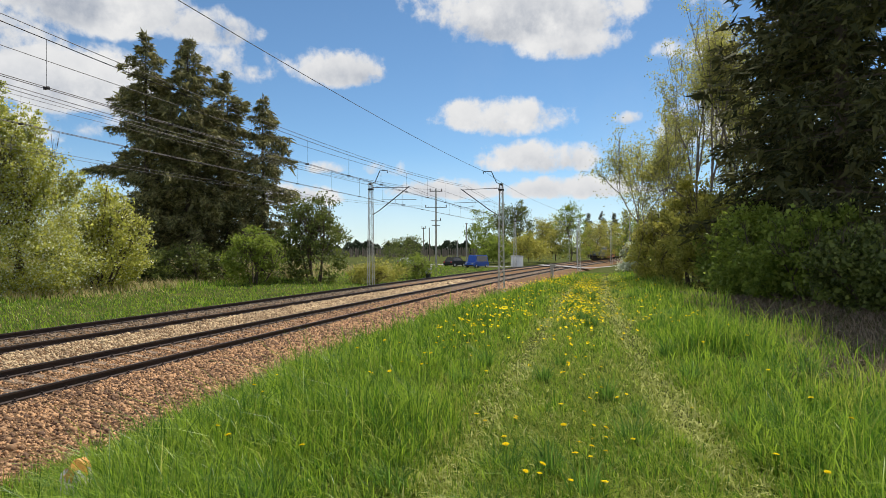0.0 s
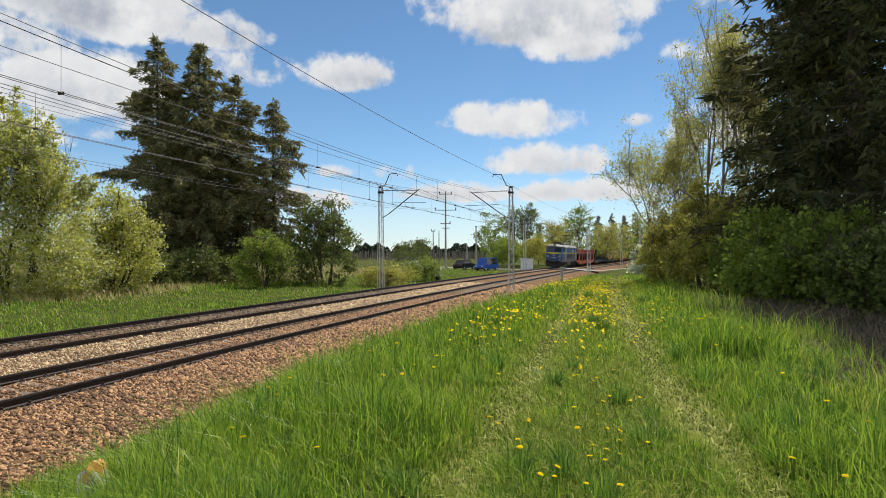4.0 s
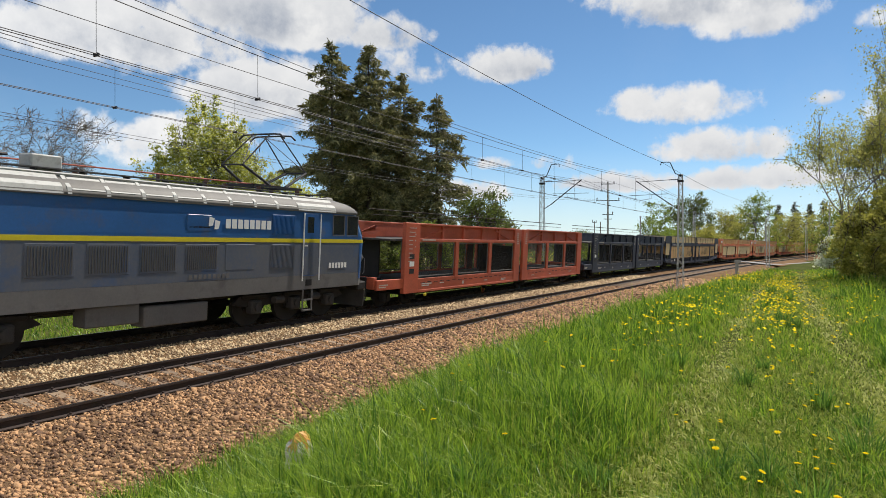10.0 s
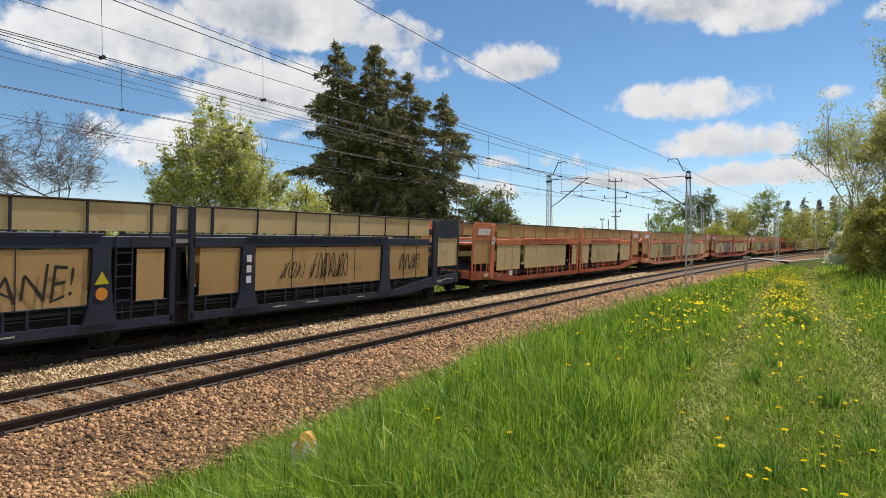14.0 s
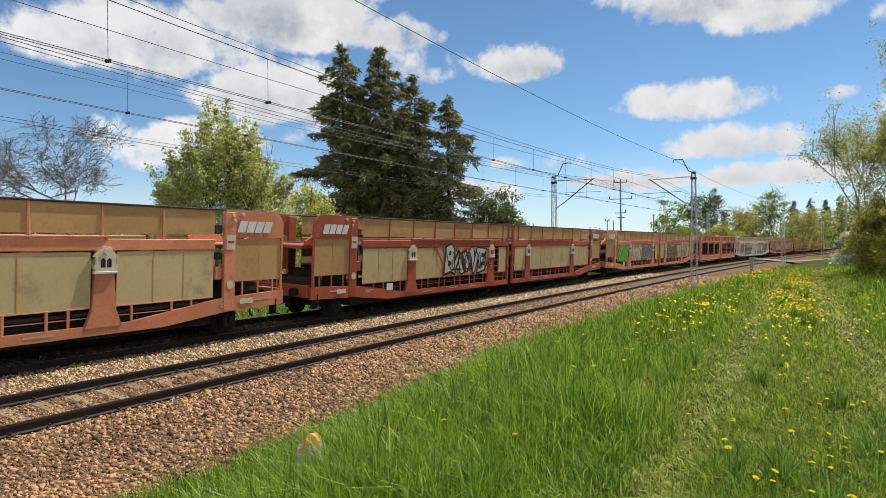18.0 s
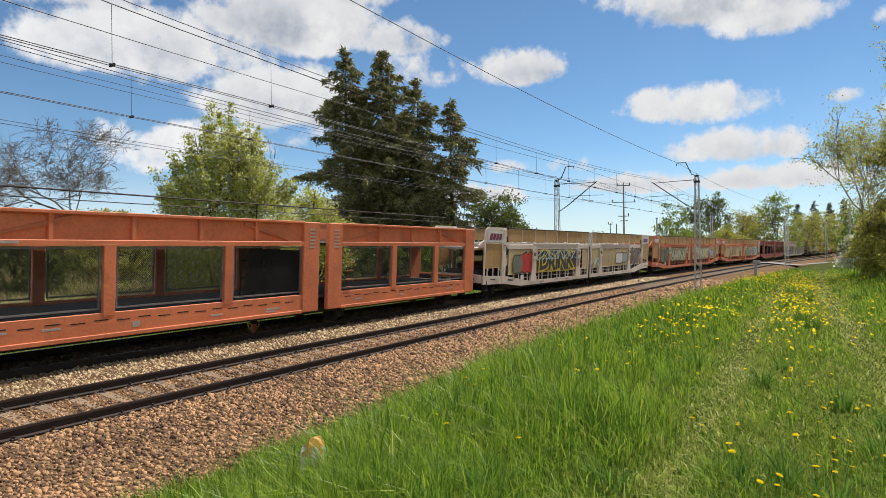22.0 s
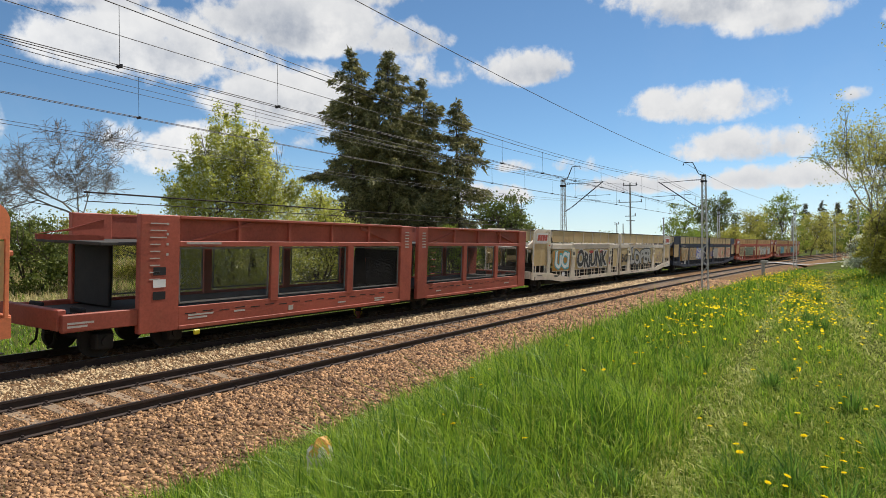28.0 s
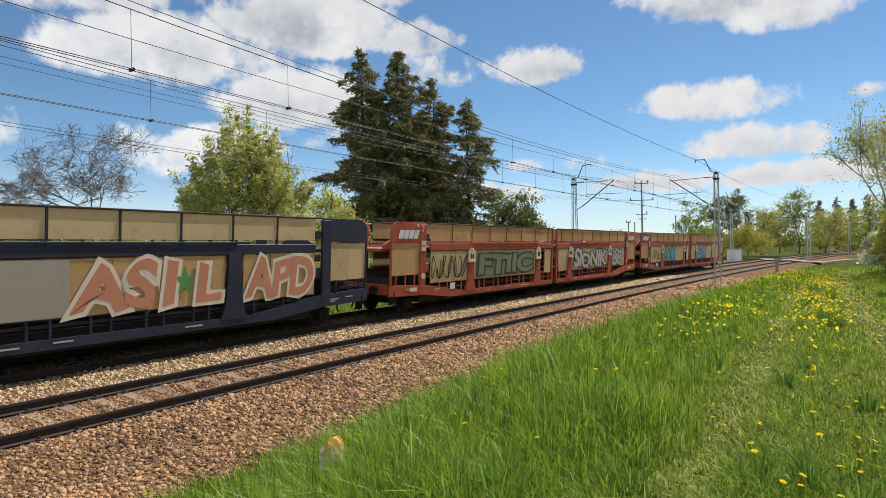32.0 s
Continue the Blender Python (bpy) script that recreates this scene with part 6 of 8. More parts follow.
        for x in (-4.85, 3.85):
            for z0, z1, m in ((1.76, 2.52, M_BLUEGREY), (2.80, 3.42, M_BLUE)):
                if x < 0 and z0 > 2:
                    continue
                g = bx("side_grille", (x, x + 1.0, s * 1.484, s * 1.44, z0, z1), m, w, 0.008, "ribbed ventilation grille")
                for j in range(17):
                    bx("grille_slat", (x + 0.03 + 0.056 * j, x + 0.056 + 0.056 * j, s * 1.498, s * 1.46, z0 + 0.04, z1 - 0.04), m, g, 0)
        for k in range(5):
            x = -3.4 + 1.36 * k
            hatch = bx("body_hatch", (x, x + 1.1, s * 1.482, s * 1.44, 1.78, 2.52), M_BLUEGREY, w, 0.01)
            for j in range(15 if s < 0 and k < 4 else 0):
                bx("hatch_slat", (x + 0.06 + 0.068 * j, x + 0.085 + 0.068 * j, s * 1.494, s * 1.47, 1.84, 2.46), M_ROOFDARK, hatch, 0)
        bx("body_hatch", (0.7, 1.5, s * 1.482, s * 1.44, 2.86, 3.3), M_BLUE, w, 0.01)
        for x in (0.75,):
            bx("vent_slot", (x, x + 0.7, s * 1.482, s * 1.45, 2.95, 2.99), M_BLACK, w, 0)
        y = s * 1.484
        # mark: two hooks and a row of bars
        for xa, za in ((1.40, 3.0), (1.60, 2.92)):
            part("logo_bar", Mesh().extrude([(xa, za), (xa + 0.14, za + 0.02), (xa + 0.20, za + 0.22), (xa + 0.02, za + 0.26)], "y", y, y + s * 0.006), M_WHITE, w)
        for k in range(8):
            bx("logo_bar", (2.0 + 0.228 * k, 2.0 + 0.228 * k + 0.175, y, y + s * 0.006, 2.96, 3.22), M_WHITE, w, 0)
        for k in range(9):
            bx("number_bar", (0.8 + 0.16 * k, 0.9 + 0.16 * k, y, y + s * 0.006, 1.58, 1.70), M_SKIRT, w, 0)
            if k < 6:
                bx("number_bar", (6.6 + 0.17 * k, 6.71 + 0.17 * k, y, y + s * 0.006, 1.72, 1.90), M_WHITE, w, 0)
    # bogies and boxes
    for e in (-1, 1):
        for k in range(3):
            x = e * 5.35 + (k - 1) * 1.75
            ws = P("wheelset", lambda: Mesh().tube([(0, -0.9, 0), (0, 0.9, 0)], 0.1, 8), M_UNDER, w, at=pose(x, 0, 0.625), key=("loco_axle", 1))
            WHEELS.append((ws, x))
            for s in (-1, 1):
                P("wheel", lambda: Mesh().disc((0, 0, 0), "y", 0.625, 0.14, 28).disc((0, 0, 0), "y", 0.25, 0.24, 12), M_UNDER, ws, at=pose(0, s * 0.75, 0), key=("loco_wheel", 1))
                P("axle_box", lambda: Mesh().box(-0.22, 0.22, -0.14, 0.14, -0.2, 0.2, 0.04).disc((0, -0.15, 0), "y", 0.12, 0.08, 12), M_GEAR, w, at=pose(x, s * 1.08, 0.6))
                P("spring", lambda: Mesh().box(-0.5, 0.5, -0.06, 0.06, 0.0, 0.12, 0.02), M_UNDER, w, at=pose(x, s * 1.1, 0.86))
        for s in (-1, 1):
            P("bogie_frame", lambda: Mesh().extrude([(-2.6, 0.72), (-2.3, 0.95), (2.3, 0.95), (2.6, 0.72), (2.2, 0.62), (-2.2, 0.62)], "y", -0.06, 0.06), M_UNDER, w, at=pose(e * 5.35, s * 1.0, 0))
            for k in (-1, 1):
                P("brake_cylinder", lambda: Mesh().tube([(-0.2, 0, 0), (0.2, 0, 0)], 0.11, 12), M_GEAR, w, at=pose(e * 5.35 + k * 0.87, s * 1.22, 0.78))
    for s in (-1, 1):
        bx("equipment_box", (-1.9, -0.5, s * 1.32, s * 0.8, 0.55, 1.05), M_SKIRT, w, 0.03, "dusty equipment box")
        bx("equipment_box", (-0.4, 1.6, s * 1.36, s * 0.8, 0.42, 0.95), M_SKIRT, w, 0.03, "dusty equipment box")
    bx("main_frame", (-8.4, 8.4, -0.9, 0.9, 0.9, 1.1), M_UNDER, w, 0.02)
    # roof gear
    for x in (-5.6, -4.4, -1.2, 0.6, 2.2, 3.6):
        ins = P("roof_insulator", lambda: Mesh().tube([(0, 0, 0), (0, 0, 0.3)], 0.05, 8).disc((0, 0, 0.08), "z", 0.09, 0.03, 10).disc((0, 0, 0.16), "z", 0.09, 0.03, 10).disc((0, 0, 0.24), "z", 0.09, 0.03, 10), M_PORCELAIN, w, at=pose(x, 0.35 if int(x) % 2 else -0.4, 4.02))
    P("bus_bar", lambda: Mesh().tube([(-5.8, 0.3, 4.34), (-2.5, 0.25, 4.36), (0.6, -0.3, 4.34), (6.0, -0.3, 4.36)], 0.022, 6), PAINT["brown"], w, "red roof busbar")
    bx("roof_box", (-2.9, -2.2, -0.75, -0.25, 4.0, 4.46), M_ROOF, w, 0.03, "pale roof box")
    P("roof_walkway", lambda: Mesh().box(-6.6, 6.6, 0.55, 0.85, 4.14, 4.18).box(-6.6, 6.6, -0.95, -0.7, 4.14, 4.17), M_ROOFDARK, w)
    for k in range(12):
        bx("walkway_foot", (-6.3 + 1.13 * k, -6.25 + 1.13 * k, -0.93, -0.72, 3.98, 4.14), M_ROOFDARK, w, 0)
    for e, up in ((-1, 0.0), (1, 1.0)):
        z0 = 4.28
        pan = P("pantograph_frame", lambda: Mesh().box(-1.1, 1.1, -0.62, -0.54, z0, z0 + 0.07).box(-1.1, 1.1, 0.54, 0.62, z0, z0 + 0.07).box(-1.1, -1.02, -0.6, 0.6, z0, z0 + 0.07).box(1.02, 1.1, -0.6, 0.6, z0, z0 + 0.07), M_DARKSTEEL, w, at=pose(e * 5.0, 0, 0))
        h = 1.72 if up else 0.20
        knee, zk = (1.45, z0 + 0.62) if up else (1.75, z0 + 0.12)
        for s in (-1, 1):
            for x in (-0.9, 0.9):
                P("frame_insulator", lambda: Mesh().tube([(0, 0, 4.0), (0, 0, z0)], 0.07, 8), M_PORCELAIN, pan, at=pose(x, s * 0.58, 0), key=("pins", 1))
            for a in (-1, 1):
                P("lower_arm", lambda: Mesh().tube([(a * 0.35, s * 0.55, z0 + 0.06), (a * knee, s * 0.45, zk)], 0.045, 6), M_DARKSTEEL, pan, key=("larm", s, a, up))
                P("upper_arm", lambda: Mesh().tube([(a * knee, s * 0.45, zk), (a * 0.25, s * 0.36, z0 + h)], 0.022, 6), M_DARKSTEEL, pan, key=("uarm", s, a, up))
        for a in (-1, 1):
            P("arm_tie", lambda: Mesh().tube([(a * knee, -0.45, zk), (a * knee, 0.45, zk)], 0.028, 5).tube([(a * knee, -0.45, zk), (a * 0.25, 0.36, z0 + h)], 0.012, 4), M_DARKSTEEL, pan, key=("tie", a, up))
            P("collector", lambda: Mesh().tube([(a * 0.25, -0.98, z0 + h - 0.15), (a * 0.25, -0.8, z0 + h - 0.02), (a * 0.25, -0.5, z0 + h), (a * 0.25, 0.5, z0 + h), (a * 0.25, 0.8, z0 + h - 0.02), (a * 0.25, 0.98, z0 + h - 0.15)], 0.03, 6), M_DARKSTEEL, pan, key=("bow", a, up))
    return w


WHEELS = []


# -- the train in order --
PANEL_L, OPEN_L = 31.3, 24.9
SPEED = 18.96
LAG = [(0, 0), (12.5, 0.0), (13, 0.5), (14, 1.6), (17, 3.3), (21, 3.6), (25, 3.6), (29, 3.5), (32, 3.0)]
FAR_MID = SPACING + GAUGE / 2


def shift_at(t):
    """How far the train has come since 11 s."""
    return SPEED * (t - 11) - float(np.interp(t, [a for a, b in LAG], [b for a, b in LAG]))


def rail_pose(x):
    """A vehicle's pose with its middle abreast of x on the far track."""
    p = beside(x, FAR_MID, FAR_RISE + CANT / 2)
    return Matrix.Translation(p) @ Matrix.Rotation(math.atan(float(line_slope(x))), 4, "Z") @ Matrix.Rotation(math.atan(0.08 / GAUGE), 4, "X")


TRAIN = []   # each vehicle and the place of its middle at 11 s


def build_train():
    TRAIN.append((build_loco(), 1.6 - 9.15))
    order = [
        ("o", lambda: open_wagon("orange-red open two-deck car carrier with wire screens", "red")),
        ("o", lambda: open_wagon("navy open two-deck car carrier with white lettering", "navy")),
        ("s", lambda: sheet_wagon("navy car carrier with tan side sheets and black tags", "navy", M_PALE, art_navy_a, M_TAN, False, 3)),
        ("s", lambda: sheet_wagon("orange-red car carrier with tan side sheets", "orange", M_TAN, art_salmon, M_OLIVE, True, 4)),
        ("s", lambda: sheet_wagon("bleached salmon car carrier with tan sheets and a faint tag", "salmon", M_TAN, art_salmon_b, M_OLIVE, True, 5)),
        ("s", lambda: sheet_wagon("red car carrier with olive sheets and silver graffiti", "red", M_TAN, art_silver, M_OLIVE, True, 6)),
        ("s", lambda: sheet_wagon("salmon car carrier with bright green graffiti", "salmon", M_TAN, art_green, M_OLIVE, True, 7)),
        ("o", lambda: open_wagon("orange open two-deck car carrier with wire screens", "orange")),
        ("s", lambda: sheet_wagon("greyish-white car carrier with red and black graffiti", "white", M_TAN, art_white, M_OLIVE, True, 9)),
        ("s", lambda: sheet_wagon("orange-red car carrier with pale yellow graffiti", "orange", M_TAN, art_silver_b, M_OLIVE, True, 10)),
        ("s", lambda: sheet_wagon("orange car carrier with blue and dark graffiti", "orange", M_TAN, art_orange, M_OLIVE, True, 11)),
        ("o", lambda: open_wagon("brown-red open two-deck car carrier with wire screens", "brown")),
        ("s", lambda: sheet_wagon("rusty cream car carrier with turquoise and silver graffiti", "cream", M_PALE, art_cream, M_OLIVE, True, 13)),
        ("s", lambda: sheet_wagon("navy car carrier with tan sheets and large sprayed letters", "navy", M_PALE, art_navy_b, M_TAN, False, 14)),
        ("s", lambda: sheet_wagon("red car carrier with green and black graffiti", "red", M_TAN, art_red_a, M_OLIVE, True, 15)),
        ("s", lambda: sheet_wagon("brown-red car carrier with blue graffiti, last of the train", "brown", M_TAN, art_red_b, M_OLIVE, True, 16)),
    ]
    x = 1.6
    for kind, build in order:
        L = OPEN_L if kind == "o" else PANEL_L
        TRAIN.append((build(), x + L / 2))
        x += L


build_train()

# ---- plants ----
def leaf_cloud(name, centres, normals, size, rng, material, parent, tri=False, aspect=1.0, label=""):
    """Many small leaves, one face each, about the given points."""
    n = len(centres)
    a = rng.normal(size=(n, 3))
    a /= np.linalg.norm(a, axis=1)[:, None]
    b = rng.normal(size=(n, 3))
    b -= (b * a).sum(1)[:, None] * a
    b /= np.linalg.norm(b, axis=1)[:, None]
    s = (size * np.exp(rng.normal(0, 0.3, n)))[:, None]
    if tri:
        v = np.stack([centres - a * s, centres + b * s * aspect, centres + a * s], 1)
    else:
        v = np.stack([centres - a * s, centres - b * s * aspect, centres + a * s, centres + b * s * aspect], 1)
    k = v.shape[1]
    f = np.arange(n * k).reshape(n, k)
    ob = new(name, np_mesh(name, v.reshape(-1, 3), f, material))
    ob.parent = parent
    return tagged(ob, label)


def limb_mesh(segs, n=5):
    m = Mesh()
    for p, q, r0, r1 in segs:
        m.tube([p, q], r0, n, caps=False, r1=r1)
    return m


def grow(rng, p, d, length, r, depth, segs, tips, spread=0.6, up=0.15, kids=3, shrink=0.68):
    """Limbs that fork; gathers segments and twig tips."""
    q = p
    steps = 3 if depth > 1 else 2
    for i in range(steps):
        d = (d + Vector(rng.normal(0, 0.12, 3)) + Vector((0, 0, up * 0.3))).normalized()
        q2 = q + d * (length / steps)
        r2 = r * (1 - 0.32 / steps * (i + 1))
        segs.append((q, q2, r * (1 - 0.32 / steps * i), r2))
        if depth > 0 and i > 0 or depth == 1:
            tips.append((q2, depth))
        if depth > 0 and i >= 1 - (depth < 3):
            nd = (d + Vector(rng.normal(0, spread, 3)) + Vector((0, 0, up))).normalized()
            grow(rng, q2, nd, length * shrink * rng.uniform(0.8, 1.15), r2 * 0.6, depth - 1, segs, tips, spread, up, kids, shrink)
        q = q2
    if depth > 0:
        for _ in range(kids - 1):
            nd = (d + Vector(rng.normal(0, spread, 3)) + Vector((0, 0, up))).normalized()
            grow(rng, q, nd, length * shrink * rng.uniform(0.75, 1.1), r * 0.6, depth - 1, segs, tips, spread, up, kids, shrink)
    else:
        tips.append((q, 0))


def broadleaf(name, label, az, d, z, height, width, leaves, leaf, material, seed, bark=None, trunks=1, spread=0.6, depth=4, low=0.05, category="tree", blossom=0.0, clump=0.34,
              clumps=150, peak=0.42, shell=0.75, twigs=1.0, shoots=0, bulk=1.5, first=0.36, up=0.15):
    """A tree or bush of forking limbs; its leaves stand in many small clumps with gaps between them."""
    rng = np.random.default_rng(seed)
    x, y = polar(az, d)
    t = thing(name, label, category, Matrix.Translation((x, y, z)))
    segs, tips = [], []
    for k in range(trunks):
        a = rng.uniform(0, 2 * math.pi)
        lean = 0.0 if trunks == 1 else rng.uniform(0.2, 0.8)
        base = Vector((math.cos(a), math.sin(a), 0)) * (0 if trunks == 1 else rng.uniform(0, width * 0.2))
        dirn = Vector((math.cos(a) * lean * width / height, math.sin(a) * lean * width / height, 1)).normalized()
        grow(rng, base - Vector((0, 0, 0.2)), dirn, height * first, height * 0.011 + 0.02, depth, segs, tips, spread, up)
    Q = np.array([tuple(p) for p, _ in tips])
    lo, hi = Q.min(0), Q.max(0)
    sz = height * 0.97 / max(hi[2], 0.1)
    sx = width * 0.96 / max(hi[0] - lo[0], hi[1] - lo[1], 0.1)
    off = Vector((-(lo[0] + hi[0]) / 2 * sx * 0.7, -(lo[1] + hi[1]) / 2 * sx * 0.7, 0))

    def fit(p):
        k = min(max(p.z / hi[2], 0), 1)
        return Vector((p.x * sx + off.x * k, p.y * sx + off.y * k, p.z * sz))
    thin = 0.0002 * min(d, 80)   # the finest twigs
    wood = [(fit(a), fit(b), max(r0 * twigs, thin), max(r1 * twigs, thin)) for a, b, r0, r1 in segs]
    if leaves:
        part("trunk", limb_mesh(wood[:3 * trunks]).data("trunk", fix=False), bark or M_BARK, t, "rough bark")
        tagged(part("branchwork", limb_mesh(wood[3 * trunks:], 3).data("branchwork", fix=False), bark or M_BARK, t, "fine twigs"), kind="stuff")
        F = np.array([tuple(fit(p)) for p, _ in tips])
        F = F[F[:, 2] > low * height]
        n1 = int(clumps * shell)
        h = rng.beta(bulk, 1.9, n1) * (1 - low) + low
        prof = np.where(h < peak, np.sqrt(np.clip(1 - ((peak - h) / (peak + 0.12)) ** 2, 0, 1)), np.clip(1 - np.clip((h - peak) / (1.02 - peak), 0, 1) ** 1.7, 0, 1))
        a = rng.uniform(0, 2 * math.pi, n1)
        lump = 1 + 0.16 * np.sin(3 * a + seed) + 0.10 * np.sin(7 * h * 3 + 2 * a)
        rr = width / 2 * prof * lump * np.sqrt(rng.uniform(0.35, 1.0, n1))
        E = np.stack([rr * np.cos(a), rr * np.sin(a), h * height], -1)
        C0 = np.concatenate([E, F[rng.integers(0, len(F), clumps - n1)]])
        if shoots:
            # upright young shoots above the crown
            top = E[rng.permutation(np.nonzero(E[:, 2] > 0.45 * height)[0])[:shoots]]
            rise = rng.uniform(0.5, 1.5, len(top))
            C0 = np.concatenate([C0] + [np.stack([top[:, 0] * (1 + 0.05 * k), top[:, 1] * (1 + 0.05 * k), top[:, 2] + rise * k / 3], -1) for k in range(1, 5)])
        size = rng.uniform(0.5, 1.5, len(C0)) * clump * (width / 8) ** 0.5
        size[clumps:] *= 0.45
        pick = rng.integers(0, len(C0), leaves)
        C = C0[pick] + rng.normal(0, 1, (leaves, 3)) * size[pick][:, None] * np.array([1, 1, 0.75])
        C = C[C[:, 2] > 0.03]
        k = int(len(C) * blossom)
        rng.shuffle(C)
        leaf_cloud("crown", C[k:], None, leaf * (1.3 if d > 100 else 1), rng, material, t, tri=d > 100, label="many small leaves")
        if k:
            leaf_cloud("blossom", C[:k], None, leaf * 0.8, rng, M_BLOSSOM, t, label="white blossom")
    else:
        part("trunk", limb_mesh(wood[:3 * trunks]).data("trunk", fix=False), bark or M_BARK, t, "bare grey trunk")
        tagged(part("branchwork", limb_mesh(wood[3 * trunks:], 3).data("branchwork", fix=False), bark or M_BARK, t, "fine bare twigs"), kind="stuff")
    return t


def spruce(label, az, d, z, height, width, seed, material, density=1.0, low=0.08, ragged=0.25, sprig=0.38, step=1.0, full=1.2, dead=0.0):
    """A spruce: trunk, drooping boughs in rough whorls, hanging needle sprays."""
    rng = np.random.default_rng(seed)
    x, y = polar(az, d)
    t = thing("spruce_tree", label, "tree", Matrix.Translation((x, y, z)), "spruces")
    part("trunk", Mesh().tube([(0, 0, -0.3), (0.05, 0, height * 0.4), (0, 0.05, height * 0.98)], height * 0.014 + 0.05, 8, r1=0.03), M_BARK, t, "straight brown trunk")
    boughs, C = [], []
    zz = height * low
    while zz < height * 0.985:
        f = 1 - (zz - height * low) / (height * (1 - low))
        reach = width / 2 * min(1.0, full * f ** 0.78) * (0.9 + 0.1 * math.sin(zz * 1.3 + seed)) + 0.25
        for k in range(int(rng.integers(1, 4))):
            a = rng.uniform(0, 2 * math.pi)
            L = reach * (1.12 - 2 * ragged * rng.random() ** 1.5)
            if rng.random() < 0.07:
                L *= 0.4
            rise = rng.uniform(-0.1, 0.25)
            pts = []
            for j in range(5):
                s = j / 4
                r = L * s
                pts.append(Vector((math.cos(a) * r, math.sin(a) * r, zz + L * (rise * s - 0.42 * s * s + 0.22 * s ** 3))))
            for j in range(4):
                boughs.append((pts[j], pts[j + 1], 0.035 * (1 - j / 5) * (0.4 + f), 0.035 * (1 - (j + 1) / 5) * (0.4 + f)))
            n = int(density * (16 + 52 * L))
            s = rng.random(n) ** 0.6
            idx = np.clip((s * 4).astype(int), 0, 3)
            fr = s * 4 - idx
            Pn = np.array([tuple(p) for p in pts])
            base = Pn[idx] * (1 - fr)[:, None] + Pn[idx + 1] * fr[:, None]
            side = np.array([-math.sin(a), math.cos(a), 0])
            w = 0.26 * L * (1 - s) + 0.10
            base = base + side * (rng.normal(0, 0.5, n) * w)[:, None]
            base[:, 2] -= rng.exponential(0.30, n) * (0.5 + 0.5 * f) - 0.08
            base[:, :2] += rng.normal(0, 0.10, (n, 2))
            C.append(base)
        zz += step * rng.uniform(0.08, 0.26) * (0.6 + height / 40)
    # bare dead boughs below the green crown
    for k in range(int(dead)):
        a, z0, L = rng.uniform(0, 2 * math.pi), height * rng.uniform(0.03, low + 0.14), width * rng.uniform(0.18, 0.45)
        p = Vector((0, 0, z0))
        for j in range(4):
            q = p + Vector((math.cos(a), math.sin(a), rng.uniform(-0.35, 0.15))) * (L / 4)
            boughs.append((p, q, 0.03 * (1 - j / 5), 0.03 * (1 - (j + 1) / 5)))
            for _ in range(4):
                b = a + rng.normal(0, 0.9)
                boughs.append((q, q + Vector((math.cos(b), math.sin(b), rng.uniform(-0.7, 0.3))) * rng.uniform(0.4, 1.3), 0.012, 0.006))
            p = q
    tagged(part("bough_wood", limb_mesh(boughs, 3).data("bough_wood", fix=False), M_BARK, t, "drooping boughs"), kind="stuff")
    C = np.concatenate(C)
    n = len(C)
    # needle sprays: slim pointed sprigs that hang outwards and down
    out = C * np.array([1, 1, 0])
    out /= np.linalg.norm(out, axis=1)[:, None] + 1e-6
    d1 = out * rng.uniform(0.1, 1.1, (n, 1)) + rng.normal(0, 0.5, (n, 3)) + np.array([0, 0, -0.35])
    d1 /= np.linalg.norm(d1, axis=1)[:, None]
    sd = rng.normal(size=(n, 3))
    sd -= (sd * d1).sum(1)[:, None] * d1
    sd /= np.linalg.norm(sd, axis=1)[:, None]
    L = (sprig * np.exp(rng.normal(0, 0.35, n)))[:, None]
    v = np.stack([C - sd * L * 0.17, C + d1 * L, C + sd * L * 0.17], 1)
    ob = new("needles", np_mesh("needles", v.reshape(-1, 3), np.arange(n * 3).reshape(n, 3), material))
    ob.parent = t
    tagged(ob, "hanging needle sprays", kind="stuff")
    return t


def gz(az, d):
    x, y = polar(az, d)
    return float(ground_z(x, y))


# spruces across the track
for az, d, h, w, seed in ((52.2, 67, 22.8, 9.6, 1), (55.3, 66, 22.6, 10.0, 2), (58.3, 68, 20.4, 7.8, 3), (61.1, 66, 17.6, 7.4, 4), (53.7, 71, 18.5, 9.0, 5), (57.0, 70, 17.6, 8.4, 6)):
    spruce("old ragged spruce with brownish-green drooping boughs on a bank", az, d, gz(az, d), h, w, seed, M_SPRUCE, 1.4, 0.17, 0.34, 0.32, 1.25, 1.55, 34)


def bush(label, az, d, h, w, leaves, leaf, material, seed, **more):
    return broadleaf("shrub", label, az, d, gz(az, d) - 0.1, h, w, leaves, leaf, material, seed, trunks=6, low=0.0, category="shrub", depth=3, **more)


broadleaf("pear_tree", "broad wild pear in white blossom and young leaves", 42.3, 46, gz(42.3, 46), 11.2, 9.0, 105000, 0.054, M_LEAF_PEAR, 11, trunks=6, depth=4, blossom=0.32, low=0.0, clumps=900, peak=0.24, clump=0.32, shoots=90, bulk=1.0, shell=0.9, first=0.2)
bush("pale blossoming shrub beside the spruces", 48.9, 50, 7.4, 5.8, 24000, 0.060, M_LEAF_PEAR, 12, blossom=0.15, clumps=300)
broadleaf("bare_tree", "bare grey tree with fine twigs", 31.4, 62, gz(31.4, 62), 13.0, 13.5, 0, 0.1, M_LEAF, 13, bark=M_BARK_GREY, trunks=1, depth=6, spread=0.72, twigs=1.0, first=0.24, up=0.04)
